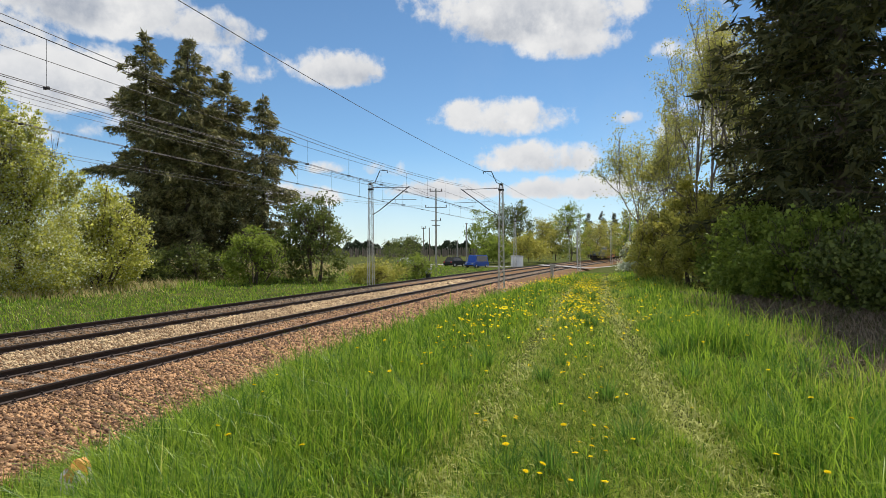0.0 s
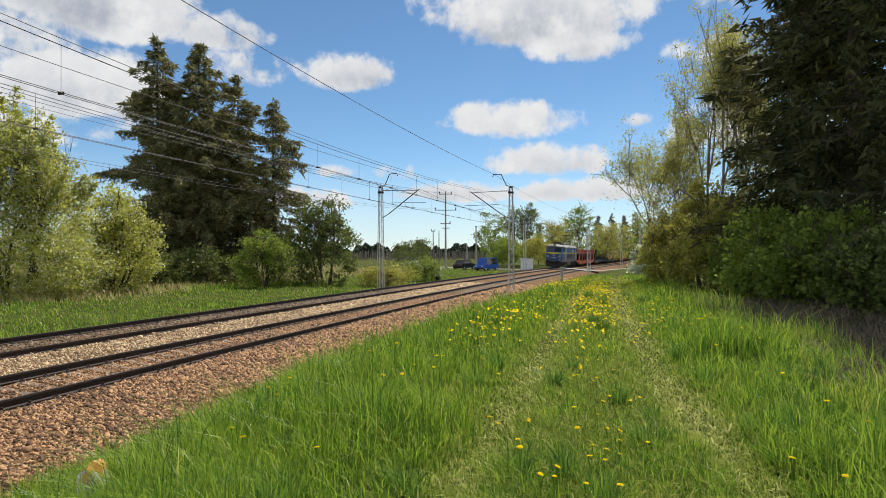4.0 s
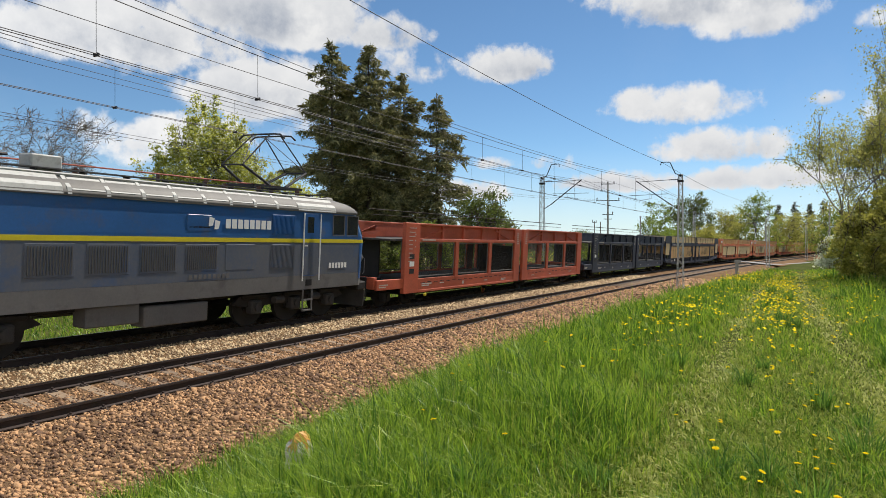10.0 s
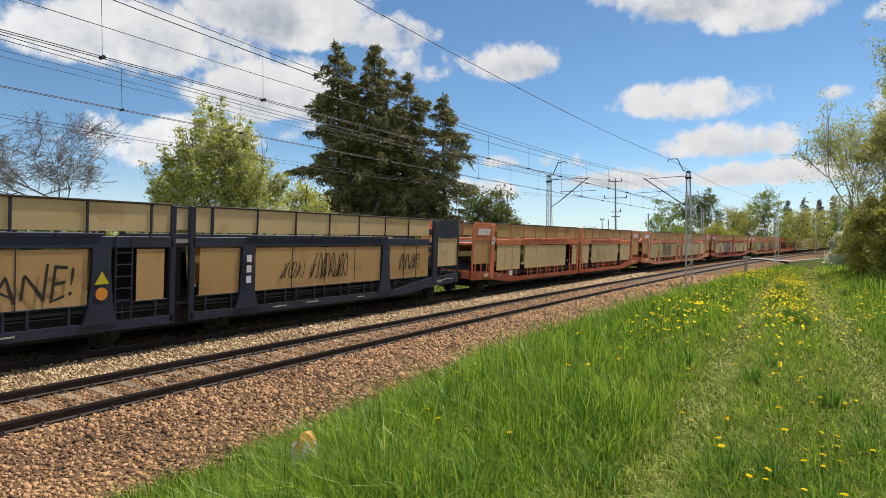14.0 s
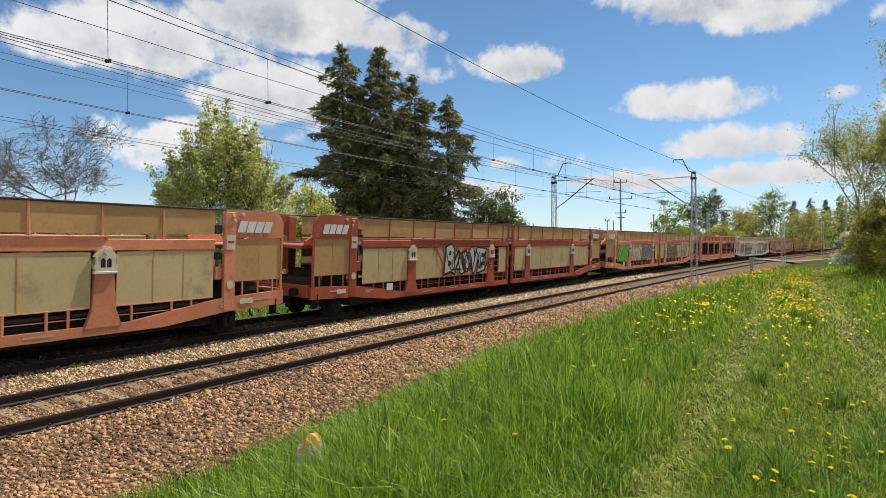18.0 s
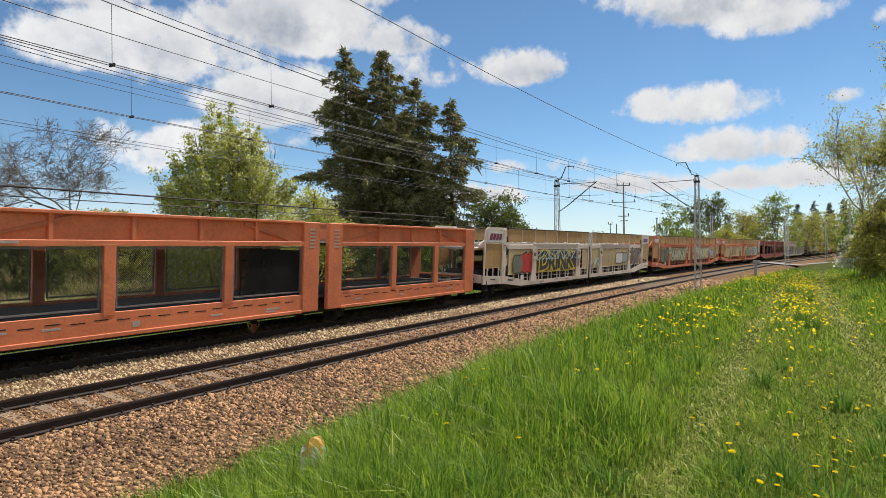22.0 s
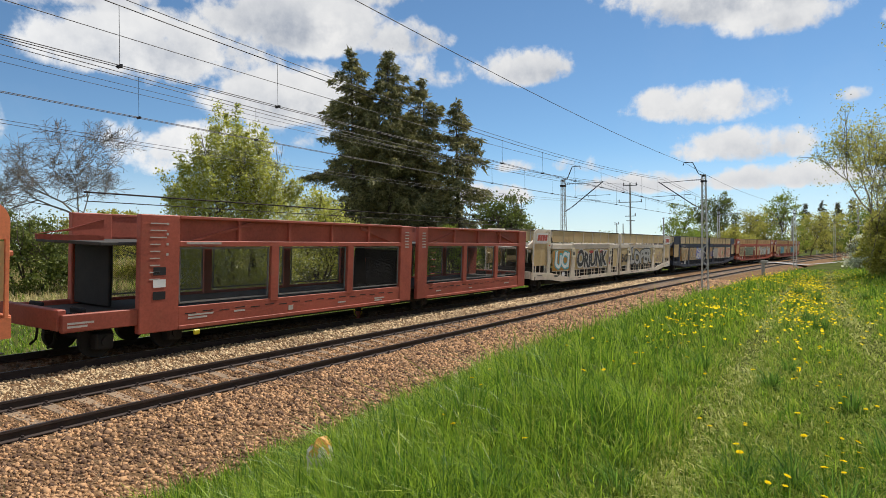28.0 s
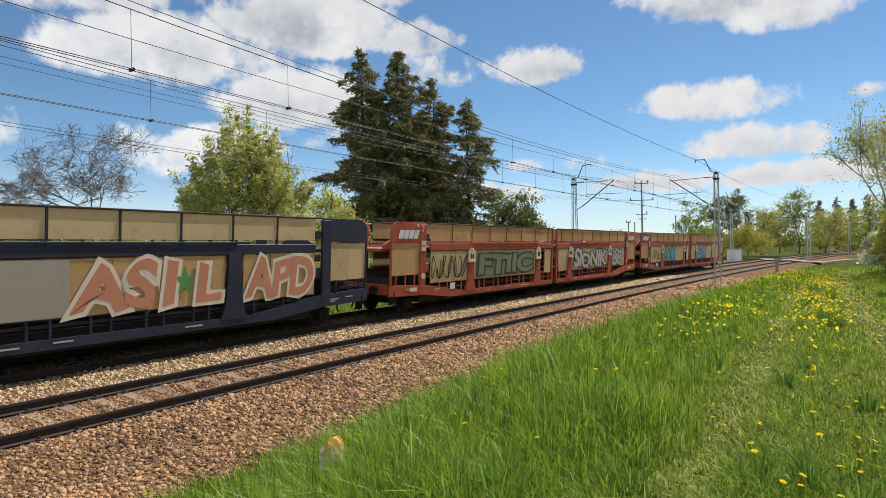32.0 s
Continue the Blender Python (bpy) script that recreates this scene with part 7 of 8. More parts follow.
bush("round deep green bush at the end of the spruces", 65.2, 60, 8.0, 6.6, 15000, 0.07, M_LEAF_DEEP, 14, clumps=200)
bush("small bright green bush under the spruces", 60.4, 55, 4.8, 4.4, 10000, 0.06, M_LEAF, 15, clumps=120)
bush("green hedge bush on the bank", 27.5, 47, 5.4, 6.5, 17000, 0.065, M_LEAF_DEEP, 16, clumps=140)
bush("olive hedge behind the bank", 34.0, 58, 5.6, 9.0, 20000, 0.065, M_LEAF_YELLOW, 17, clumps=140)
bush("olive hedge behind the bank", 22.0, 60, 6.5, 10.0, 18000, 0.07, M_LEAF_YELLOW, 18, clumps=140)
bush("dark undergrowth below the spruces", 55.5, 60, 3.4, 8.0, 8000, 0.07, M_LEAF_DEEP, 19, clumps=110)
bush("dark undergrowth below the spruces", 51.0, 60, 3.2, 7.0, 7000, 0.07, M_LEAF_DEEP, 20, clumps=100)
bush("low olive bush on the bank", 70.5, 60, 2.4, 4.5, 5000, 0.06, M_LEAF_YELLOW, 44, clumps=70)
bush("low olive bush on the bank", 73.6, 72, 2.6, 4.5, 5000, 0.06, M_LEAF, 45, clumps=70)

# trees on the near side
broadleaf("young_leafed_tree", "tall tree with thin young leaves over grey limbs", 97.6, 44, gz(97.6, 44), 16.8, 12.5, 56000, 0.038, M_LEAF_YOUNG, 21, bark=M_BARK_GREY, trunks=5, depth=4, low=0.10, clumps=2200, shell=0.02, clump=0.20, spread=0.5, twigs=0.6, peak=0.5, first=0.3)
broadleaf("young_leafed_tree", "tall tree with thin young leaves over grey limbs", 94.9, 50, gz(94.9, 50), 12.8, 9.6, 26000, 0.040, M_LEAF_YOUNG, 25, bark=M_BARK_GREY, trunks=3, depth=4, low=0.10, clumps=1200, shell=0.02, clump=0.20, spread=0.5, twigs=0.6, peak=0.5, first=0.3)
spruce("tall dark spruce above the path", 104.3, 33, gz(104.3, 33), 25, 8.4, 22, M_SPRUCE_DARK, 0.62, 0.14, 0.34, 0.34, 1.15)
spruce("tall dark spruce above the path", 107.2, 29, gz(107.2, 29), 24, 7.6, 23, M_SPRUCE_DARK, 0.62, 0.12, 0.34, 0.32, 1.1)
spruce("tall dark spruce above the path", 110.8, 27, gz(110.8, 27), 24, 7.8, 24, M_SPRUCE_DARK, 0.62, 0.12, 0.34, 0.32, 1.2)
spruce("tall dark spruce above the path", 105.0, 42, gz(105.0, 42), 25, 9.0, 26, M_SPRUCE_DARK, 0.7, 0.06, 0.3, 0.4, 1.2)
for az, d, h, w, n, seed, m in ((94.4, 50, 5.2, 5.0, 14000, 31, M_LEAF_YELLOW), (96.9, 43, 6.6, 5.6, 22000, 32, M_LEAF_YELLOW), (99.6, 37, 5.4, 5.2, 20000, 33, M_LEAF_YELLOW), (102.6, 28, 3.6, 4.2, 18000, 34, M_LEAF),
                                (106.2, 25, 3.2, 4.2, 16000, 35, M_LEAF), (110.4, 22, 2.6, 4.0, 14000, 36, M_LEAF_DEEP), (101.0, 33, 4.2, 4.4, 14000, 37, M_LEAF), (114.5, 20, 2.6, 4.5, 10000, 38, M_LEAF_DEEP)):
    bush("leafy bush along the edge of the path", az, d, h, w, n, 0.04 + d * 0.0005, m, seed, clumps=190, clump=0.24)
bush("thin bush with pale new leaves by the crossing", 91.7, 82, 3.6, 2.6, 4000, 0.07, M_BLOSSOM, 39, clumps=90)
bush("olive bush by the crossing", 94.2, 70, 5.0, 5.0, 7000, 0.07, M_LEAF, 40, clumps=110)

# woods beyond the crossing
rngw = random.Random(5)
for az, d, h, w, m in ((79.6, 150, 11.5, 8, M_LEAF), (81.3, 158, 13.0, 9, M_LEAF_DEEP), (82.6, 150, 13.6, 7, M_LEAF_DEEP), (84.3, 160, 10.0, 9, M_LEAF_YELLOW), (85.6, 170, 11.0, 8, M_LEAF_YELLOW),
                       (86.9, 165, 14.5, 10, M_LEAF), (88.6, 180, 10.5, 9, M_LEAF_YELLOW), (90.2, 190, 11.0, 10, M_LEAF_YELLOW), (83.4, 140, 6.0, 8, M_LEAF_YELLOW), (80.4, 135, 5.0, 7, M_LEAF),
                       (92.0, 170, 10.0, 9, M_LEAF), (94.0, 150, 10.0, 9, M_LEAF_YELLOW), (72.6, 190, 6.5, 11, M_LEAF_DEEP)):
    broadleaf("roadside_tree", "spring-green tree beyond the level crossing", az, d, 0.6, h, w, 5000, 0.13, m, int(az * 10), depth=3, low=0.05, clumps=110, clump=0.5)
for az, d, h in ((88.3, 260, 17), (89.4, 265, 18), (90.4, 255, 16.5), (91.3, 262, 18), (92.4, 250, 16)):
    spruce("distant dark spruce beyond the crossing", az, d, 0.6, h, 6.5, int(az * 7), M_SPRUCE_DARK, 0.35, 0.05)


def far_wood():
    """The line of woods on the horizon: heaps of leaves, uneven along the top."""
    rng = np.random.default_rng(77)
    C = []
    for az0, az1, d, h, n in ((20, 100, 520, 11, 12000), (55, 84, 430, 9.5, 6000), (98, 130, 260, 14, 6000), (0, 45, 300, 10, 6000)):
        az = np.radians(rng.uniform(az0, az1, n))
        top = h * (0.72 + 0.18 * np.sin(az * 90) + 0.12 * np.sin(az * 217 + 1) + 0.1 * np.sin(az * 431))
        r = d + rng.normal(0, 6, n)
        C.append(np.stack([r * np.sin(az), r * np.cos(az), 0.3 + top * rng.random(n) ** 0.8], -1))
    C = np.concatenate(C)
    rng2 = np.random.default_rng(78)
    t = thing("distant_wood", "dark line of woods along the horizon", "wood", kind="stuff")
    ob = leaf_cloud("wood_canopy", C, None, 1.4, rng2, M_FARWOOD, t, tri=True)
    tagged(ob, kind="stuff")


far_wood()


# ---- grass and flowers ----
STONE_AT = (5.05, 4.28)   # the painted stone


def patch_noise(x, y, s, k):
    return 0.5 + 0.25 * np.sin(x / s + 1.7 * k + 1.3 * np.sin(y / s * 0.8 + k)) + 0.25 * np.sin(y / s * 1.13 - 0.9 * k + 1.1 * np.sin(x / s * 0.7 + 2 * k))


def grass_height(x, y):
    """How tall the grass stands: long on the bank, short on the path, bare in the ruts."""
    o = y - line_y(x)
    rut = rut_at(x, y, 0.26)
    on_path = np.exp(-((y - 0.15) / 1.45) ** 4)
    h = 0.34 - 0.19 * on_path
    tuft = patch_noise(x, y, 0.45, 1) * patch_noise(x, y, 1.3, 2)
    h = h * (0.55 + 1.1 * tuft)
    h = h * (1 - 0.75 * rut * (0.5 + 0.5 * patch_noise(x, y, 1.1, 5)))
    h = np.where(o > 7, 0.12 + 0.08 * patch_noise(x, y, 2.0, 3) + 0.22 * smooth01((o - 16) / 5), h)
    edge = np.clip((bed_edge(x) + 0.25 - o) / 0.6, 0.35, 1)
    return np.where(o < 0, h * edge, h)


def blades(name, label, x, y, h, width, material, rng, lean=0.45, away=None):
    """Grass blades: a bent, tapering strip each; away: the heading in which each leans."""
    n = len(x)
    z = ground_z(x, y) - 0.02
    a = rng.uniform(0, 2 * math.pi, n)
    s = np.stack([np.cos(a), np.sin(a), np.zeros(n)], -1)
    b = a + rng.normal(math.pi / 2, 0.5, n) if away is None else away + rng.normal(0, 0.6, n)
    d = np.stack([np.cos(b), np.sin(b), np.zeros(n)], -1)
    # a common wind-blown lean
    d = d + np.array([-0.25, 0.15, 0])
    P0 = np.stack([x, y, z], -1)
    k = np.abs(rng.normal(lean, 0.32, n))[:, None]
    h = h[:, None]
    w = width[:, None]
    up = np.array([0, 0, 1.0])
    M1 = P0 + up * h * 0.55 + d * h * k * 0.25
    T = P0 + up * h * (1.0 - 0.25 * k) + d * h * k * 0.95
    v = np.stack([P0 - s * w, P0 + s * w, M1 - s * w * 0.8, M1 + s * w * 0.8, T], 1)
    f = (np.array([(0, 1, 3), (0, 3, 2), (2, 3, 4)])[None] + (np.arange(n) * 5)[:, None, None]).reshape(-1, 3)
    tagged(new(name, np_mesh(name, v.reshape(-1, 3), f, material)), label, "grass", kind="stuff")


def tufts(x, y, r, rng, share=0.7, each=16):
    """Gather a share of the blades into tufts; gives places, leaning headings and a height factor."""
    n = len(x)
    m = int(n * share)
    c = rng.integers(m, n, max(m // each, 1)) if m < n else rng.integers(0, n, m // each)
    pick = c[rng.integers(0, len(c), m)]
    rad = (0.03 + 0.010 * r[pick]) * np.sqrt(rng.random(m)) * rng.uniform(0.6, 1.6, n)[pick]
    a = rng.uniform(0, 2 * math.pi, n)
    x, y, r = x.copy(), y.copy(), r.copy()
    x[:m], y[:m], r[:m] = x[pick] + rad * np.cos(a[:m]), y[pick] + rad * np.sin(a[:m]), r[pick]
    tall = np.full(n, 0.8)
    tall[:m] = rng.uniform(0.75, 1.45, n)[pick]
    return x, y, r, a, tall


def build_grass():
    rng = np.random.default_rng(3)

    def wedge(n, r0, r1, a0, a1):
        r = r0 * (r1 / r0) ** rng.random(n)
        a = np.radians(rng.uniform(a0, a1, n))
        return r * np.sin(a), r * np.cos(a), r
    x, y, r = wedge(310000, 2.6, 75, 20, 122)
    x, y, r, away, tall = tufts(x, y, r, rng)
    o = y - line_y(x)
    keep = (o < bed_edge(x) + 0.34 + 0.22 * rng.normal(size=len(x))) & (y > -3.25 - 0.012 * x + 0.35 * np.sin(x * 0.8) + 0.35 * rng.normal(size=len(x))) & (np.hypot(x - STONE_AT[0] + 0.16, y - STONE_AT[1] + 0.16) > 0.42)
    x, y, r, away, tall = x[keep], y[keep], r[keep], away[keep], tall[keep]
    h = grass_height(x, y) * np.exp(rng.normal(0, 0.25, len(x))) * tall
    w = 0.0030 + r * 0.00042
    rut = rut_at(x, y, 0.26)
    dry = rng.random(len(x)) < 0.05 + 0.34 * rut * patch_noise(x, y, 2.3, 6) + 0.6 * smooth01((-2.2 - y + 0.5 * np.sin(x * 0.9)) / 1.2) * patch_noise(x, y, 0.9, 8)
    blades("meadow_grass", "long fresh green grass on the bank and path", x[~dry], y[~dry], h[~dry], w[~dry], M_GRASS, rng, 0.5, away[~dry])
    blades("withered_grass", "pale withered grass in the ruts and under the bushes", x[dry], y[dry], np.maximum(h[dry], 0.06), w[dry], M_GRASS_DRY, rng, 0.7)
    # dark tussocks that stand out of the sward
    m, each = 150, 70
    tx = 3.6 * (30 / 3.6) ** rng.random(m)
    ty = np.where(rng.random(m) < 0.6, rng.uniform(-2.9, 1.6, m), rng.uniform(1.6, 5.5, m))
    ok = (rut_at(tx, ty, 0.3) < 0.45) & (ty - line_y(tx) < bed_edge(tx) - 0.6)
    tx, ty = np.repeat(tx[ok], each), np.repeat(ty[ok], each)
    a = rng.uniform(0, 2 * math.pi, len(tx))
    rad = np.repeat(rng.uniform(0.05, 0.14, ok.sum()), each) * np.sqrt(rng.random(len(tx)))
    size = np.repeat(rng.uniform(0.18, 0.32, ok.sum()), each) * np.exp(rng.normal(0, 0.22, len(tx)))
    blades("grass_tussocks", "dark green tussocks of coarse grass on the path", tx + rad * np.cos(a), ty + rad * np.sin(a), size, 0.0032 + 0.00035 * tx, M_GRASS_DEEP, rng, 0.55, a)
    # short trodden sward of the path
    x, y, r = wedge(210000, 2.8, 60, 70, 122)
    keep = (y > -1.9) & (y < 2.2)
    x, y, r = x[keep], y[keep], r[keep]
    rut = rut_at(x, y, 0.26)
    h = (0.10 - 0.02 * rut) * np.exp(rng.normal(0, 0.3, len(x)))
    w = 0.0026 + r * 0.00055
    pale = rng.random(len(x)) < 0.05 + 0.80 * rut ** 2.0 * (0.35 + 0.65 * patch_noise(x, y, 1.1, 4))
    blades("path_sward", "short trodden yellow-green grass on the path", x[~pale], y[~pale], h[~pale], w[~pale], M_SWARD, rng, 0.9)
    blades("trodden_grass", "pale trodden grass in the two wheel ruts", x[pale], y[pale], h[pale], w[pale] * 1.5, M_TRODDEN, rng, 0.9)
    # the meadow on the other sides of the camera's stand
    x, y, r = wedge(42000, 1.2, 22, 122, 380)
    keep = (y - line_y(x) < bed_edge(x) + 0.3) & ((r > 2.6) | (x < 0))
    x, y, r = x[keep], y[keep], r[keep]
    blades("meadow_grass", "green grass round the end of the path", x, y, grass_height(x, y) * np.exp(rng.normal(0, 0.25, len(x))), 0.006 + r * 0.0009, M_GRASS, rng, 0.5)
    # across the track
    x, y, r = wedge(110000, 17, 110, 12, 88)
    o = y - line_y(x)
    keep = o > 8.0
    x, y, r, o = x[keep], y[keep], r[keep], o[keep]
    h = grass_height(x, y) * np.exp(rng.normal(0, 0.25, len(x))) * (1 + 0.6 * smooth01((o - 26) / 14))
    w = 0.004 + r * 0.00045
    dry = rng.random(len(x)) < 0.02 + 0.76 * smooth01((o - 17.5 + 2 * np.sin(x * 0.23)) / 4) * (1 - smooth01((o - 52) / 10))
    blades("far_meadow_grass", "green grass beyond the track", x[~dry], y[~dry], h[~dry], w[~dry], M_GRASS, rng)
    blades("dry_bank_grass", "tall dry grass on the far bank", x[dry], y[dry], h[dry] * 1.3, w[dry], M_STRAW, rng, 0.6)


build_grass()


def dandelion(x, y, h, size, seed):
    rng = random.Random(seed)
    z = float(ground_z(x, y))
    d = thing("dandelion", "yellow dandelion in the grass", "flower", Matrix.Translation((x, y, z)), "dandelions")
    P("stem", lambda: Mesh().tube([(0, 0, -0.02), (0.01, 0, 0.5), (0, 0.01, 1.0)], 0.004, 5), M_GRASS, d, at=Matrix.Diagonal((1, 1, h, 1)))

    def head():
        m = Mesh()
        for ring, n, zz in ((1.0, 16, 0.0), (0.7, 12, 0.12), (0.4, 8, 0.2)):
            for k in range(n):
                a = 2 * math.pi * (k + 0.3 * ring) / n
                c, s = math.cos(a), math.sin(a)
                m.poly([(0.1 * c, 0.1 * s, zz), (0.6 * ring * c - 0.16 * s, 0.6 * ring * s + 0.16 * c, zz + 0.1), (ring * c, ring * s, zz + 0.12), (0.6 * ring * c + 0.16 * s, 0.6 * ring * s - 0.16 * c, zz + 0.1)])
        return m
    P("flower_head", head, M_DANDELION, d, at=pose(0, 0, h, rng.uniform(-20, 20), rng.uniform(-20, 20), rng.uniform(0, 360)) @ Matrix.Diagonal((size, size, size, 1)))


def build_flowers():
    rng = random.Random(9)
    near = [(11.0, 3.9), (10.0, 2.1), (9.9, 2.2), (12.5, 2.3), (12.3, 2.4), (11.9, 2.1), (9.3, 1.7), (9.2, 1.5), (7.9, 1.9), (8.0, 1.2), (6.4, 1.0), (6.3, 0.9), (6.2, 0.6), (8.3, 0.3), (9.9, 0.3),
            (9.8, 0.1), (8.1, 0.1), (8.3, -0.1), (7.2, -0.1), (7.2, -0.3), (7.5, -0.4), (6.4, 0.0), (5.9, -0.1), (5.8, -0.2), (5.5, -0.1), (5.4, 0.0), (5.6, -0.2), (5.2, -0.1), (5.1, -0.2), (4.9, -0.1),
            (5.4, -0.4), (4.6, 0.2), (4.5, 0.3), (4.4, 0.2), (4.5, -0.2), (4.3, 0.0), (5.8, 3.0), (5.6, 2.8), (6.8, 3.3)]
    for i, (x, y) in enumerate(near):
        dandelion(x, y, 1.15 * float(grass_height(x, y)) + rng.uniform(0.04, 0.10), rng.uniform(0.019, 0.027), i)
    for i in range(60):
        x = rng.uniform(4.5, 16)
        y = rng.choice((rng.uniform(-0.2, 1.0), rng.uniform(-2.2, -1.0), rng.uniform(1.4, 2.8)))
        dandelion(x, y, 1.1 * float(grass_height(x, y)) + rng.uniform(0.03, 0.10), rng.uniform(0.022, 0.030), 100 + i)
    g = np.random.default_rng(12)
    # drifts further along the path
    cx = np.concatenate([g.uniform(12, 60, 500), g.normal(17, 3.0, 170), g.normal(14.5, 2.0, 110), g.normal(31, 8, 420), g.normal(40, 7, 420)])
    cy = np.concatenate([g.uniform(-2.0, 3.0, 500), g.normal(0.35, 0.35, 170), g.normal(2.2, 0.35, 110), g.normal(0.8, 0.4, 420), g.normal(3.0, 0.8, 420)])
    n = len(cx)
    cz = ground_z(cx, cy) + 1.05 * grass_height(cx, cy) + g.uniform(0.0, 0.08, n)
    a = g.uniform(0, 2 * math.pi, n)
    s = g.uniform(0.022, 0.034, n)
    ring = np.stack([[np.cos(a + 2 * math.pi * k / 6) * s, np.sin(a + 2 * math.pi * k / 6) * s, np.full(n, 0.0) + 0.012 * g.normal(size=n)] for k in range(6)], 0)
    v = np.stack([cx, cy, cz], -1)[:, None, :] + np.transpose(ring, (2, 0, 1))
    tagged(new("dandelion_drift", np_mesh("dandelion_drift", v.reshape(-1, 3), np.arange(n * 6).reshape(n, 6), M_DANDELION)), "drifts of yellow dandelions along the path", "flower", kind="stuff")


build_flowers()


def twig_heap():
    """Dead stalks and brushwood at the foot of the bushes."""
    g = np.random.default_rng(31)
    n = 26000
    az = np.radians(g.uniform(94.5, 120, n))
    r = 9 + 20 * g.random(n) ** 0.8
    r = np.clip(r, None, 9 + np.degrees(118 * np.pi / 180 - az) * 1.2 + 7)
    x, y = r * np.sin(az), r * np.cos(az)
    ok = y < -2.75 + 0.3 * np.sin(x * 0.9)
    x, y = x[ok], y[ok]
    blades("brushwood", "brown dead stalks and brushwood under the bushes", x, y, g.uniform(0.08, 0.36, len(x)), 0.003 + 0.00022 * np.hypot(x, y), M_TWIG, g, 1.3)


twig_heap()


# ---- level crossing, poles, vehicles and other small things ----
def build_crossing():
    road = Mesh()
    pts = []
    for o in (-90, -40, -16, -8, -3, -1.2, 0, GAUGE, SPACING, SPACING + GAUGE, 8.5, 12, 30, 70, 130):
        a, b = beside(113.0 + o * 0.25, o), beside(118.5 + o * 0.25, o)
        if o < -1 or o > 7:
            za, zb = [max(float(ground_z(p.x, p.y)) + 0.06, -0.12 if abs(o) < 14 else -9) for p in (a, b)]
        else:
            za = zb = float(np.interp(o, [-1, 0, GAUGE, SPACING, SPACING + GAUGE, 7], [-0.02, 0.012, CANT + 0.012, FAR_RISE + 0.012, FAR_RISE + CANT + 0.012, 0.2]))
        pts.append([(a.x, a.y, za), (b.x, b.y, zb)])
    road.loft(pts, closed=False, caps=False)
    tagged(part("crossing_road", road.data("crossing_road", fix=False), M_ROAD), "pale concrete road over the level crossing", "road", kind="structure")


build_crossing()


def on_ground(az, d):
    x, y = polar(az, d)
    return x, y, float(ground_z(x, y))


def utility_pole(label, az, d, height, arms, wood=False, lean=0.0):
    x, y, z = on_ground(az, d)
    p = thing("utility_pole", label, "pole", Matrix.Translation((x, y, z)) @ pose(0, 0, 0, 0, lean, 90 - az), "poles")
    m = M_WOOD if wood else M_CONCRETE
    part("shaft", Mesh().tube([(0, 0, -0.3), (0, 0, height)], 0.17 if not wood else 0.12, 10, r1=0.10 if not wood else 0.08), m, p)
    for h, w, n in arms:
        part("crossarm", Mesh().box(-0.05, 0.05, -w / 2, w / 2, h - 0.05, h + 0.05, 0.01), M_DARKSTEEL, p)
        for k in range(n):
            yy = -w / 2 + 0.1 + (w - 0.2) * k / max(n - 1, 1)
            part("insulator", Mesh().tube([(0, yy, h + 0.05), (0, yy, h + 0.42)], 0.06, 8).disc((0, yy, h + 0.28), "z", 0.10, 0.06, 10), M_PORCELAIN, p)
    return p


utility_pole("tall concrete pole with two crossarms and insulators", 75.5, 104, 12.2, ((11.9, 2.0, 3), (9.4, 3.4, 2), (7.3, 1.6, 1), (6.6, 1.2, 0)))
utility_pole("old leaning wooden pole", 74.4, 135, 7.4, ((7.2, 0.9, 2),), True, 3.0)
utility_pole("old leaning wooden pole", 74.9, 135, 7.3, (), True, -5.0)
utility_pole("slim street lamp post by the crossing", 78.1, 118, 7.6, ((7.5, 0.4, 0),))
utility_pole("slim sign post by the crossing", 77.3, 122, 4.6, ())
utility_pole("concrete pole beside the far woods", 87.4, 150, 9.0, ((8.6, 1.2, 2),))
utility_pole("pale concrete pole behind the bushes", 91.7, 120, 9.0, ((8.7, 1.0, 2),))


def pole_line():
    """Thin wires that run beyond the track to the concrete pole."""
    x1, y1, z1 = on_ground(75.5, 104)
    line = thing("power_line", "thin dark power lines strung to a concrete pole", "overhead wire")
    for dy, h, sag in ((-0.9, 11.9, 2.5), (0.0, 12.1, 2.7), (0.9, 9.6, 2.1), (-0.9, 9.4, 2.4)):
        pts = []
        for i in range(29):
            t = i / 28
            pts.append((x1 - 141 * (1 - t), y1 + dy, z1 + h - 4 * sag * t * (1 - t)))
        part("wire", Mesh().tube(pts, 0.010, 4), M_WIRE, line)


pole_line()


def relay_cabinet():
    x, y, z = on_ground(82.4, 121)
    c = thing("relay_cabinet", "white metal trackside relay cabinet on a concrete plinth", "cabinet", Matrix.Translation((x, y, z)) @ pose(0, 0, 0, 0, 0, -75))
    part("plinth", Mesh().box(-1.15, 1.15, -0.55, 0.55, -0.2, 0.12, 0.02), M_CONCRETE, c)
    part("cabinet_body", Mesh().box(-1.05, 1.05, -0.48, 0.48, 0.12, 2.0, 0.03), M_WHITE, c)
    for s in (-1, 1):
        d = part("cabinet_door", Mesh().box(s * 0.03, s * 1.0, -0.51, -0.475, 0.2, 1.92, 0.01), M_WHITE, c)
        part("door_handle", Mesh().box(s * 0.08, s * 0.13, -0.54, -0.51, 1.0, 1.2, 0.005), M_DARKSTEEL, d)
    part("cabinet_roof", Mesh().extrude([(-1.2, 2.0), (1.2, 2.0), (1.15, 2.12), (0, 2.2), (-1.15, 2.12)], "y", -0.6, 0.6), M_STEEL, c)


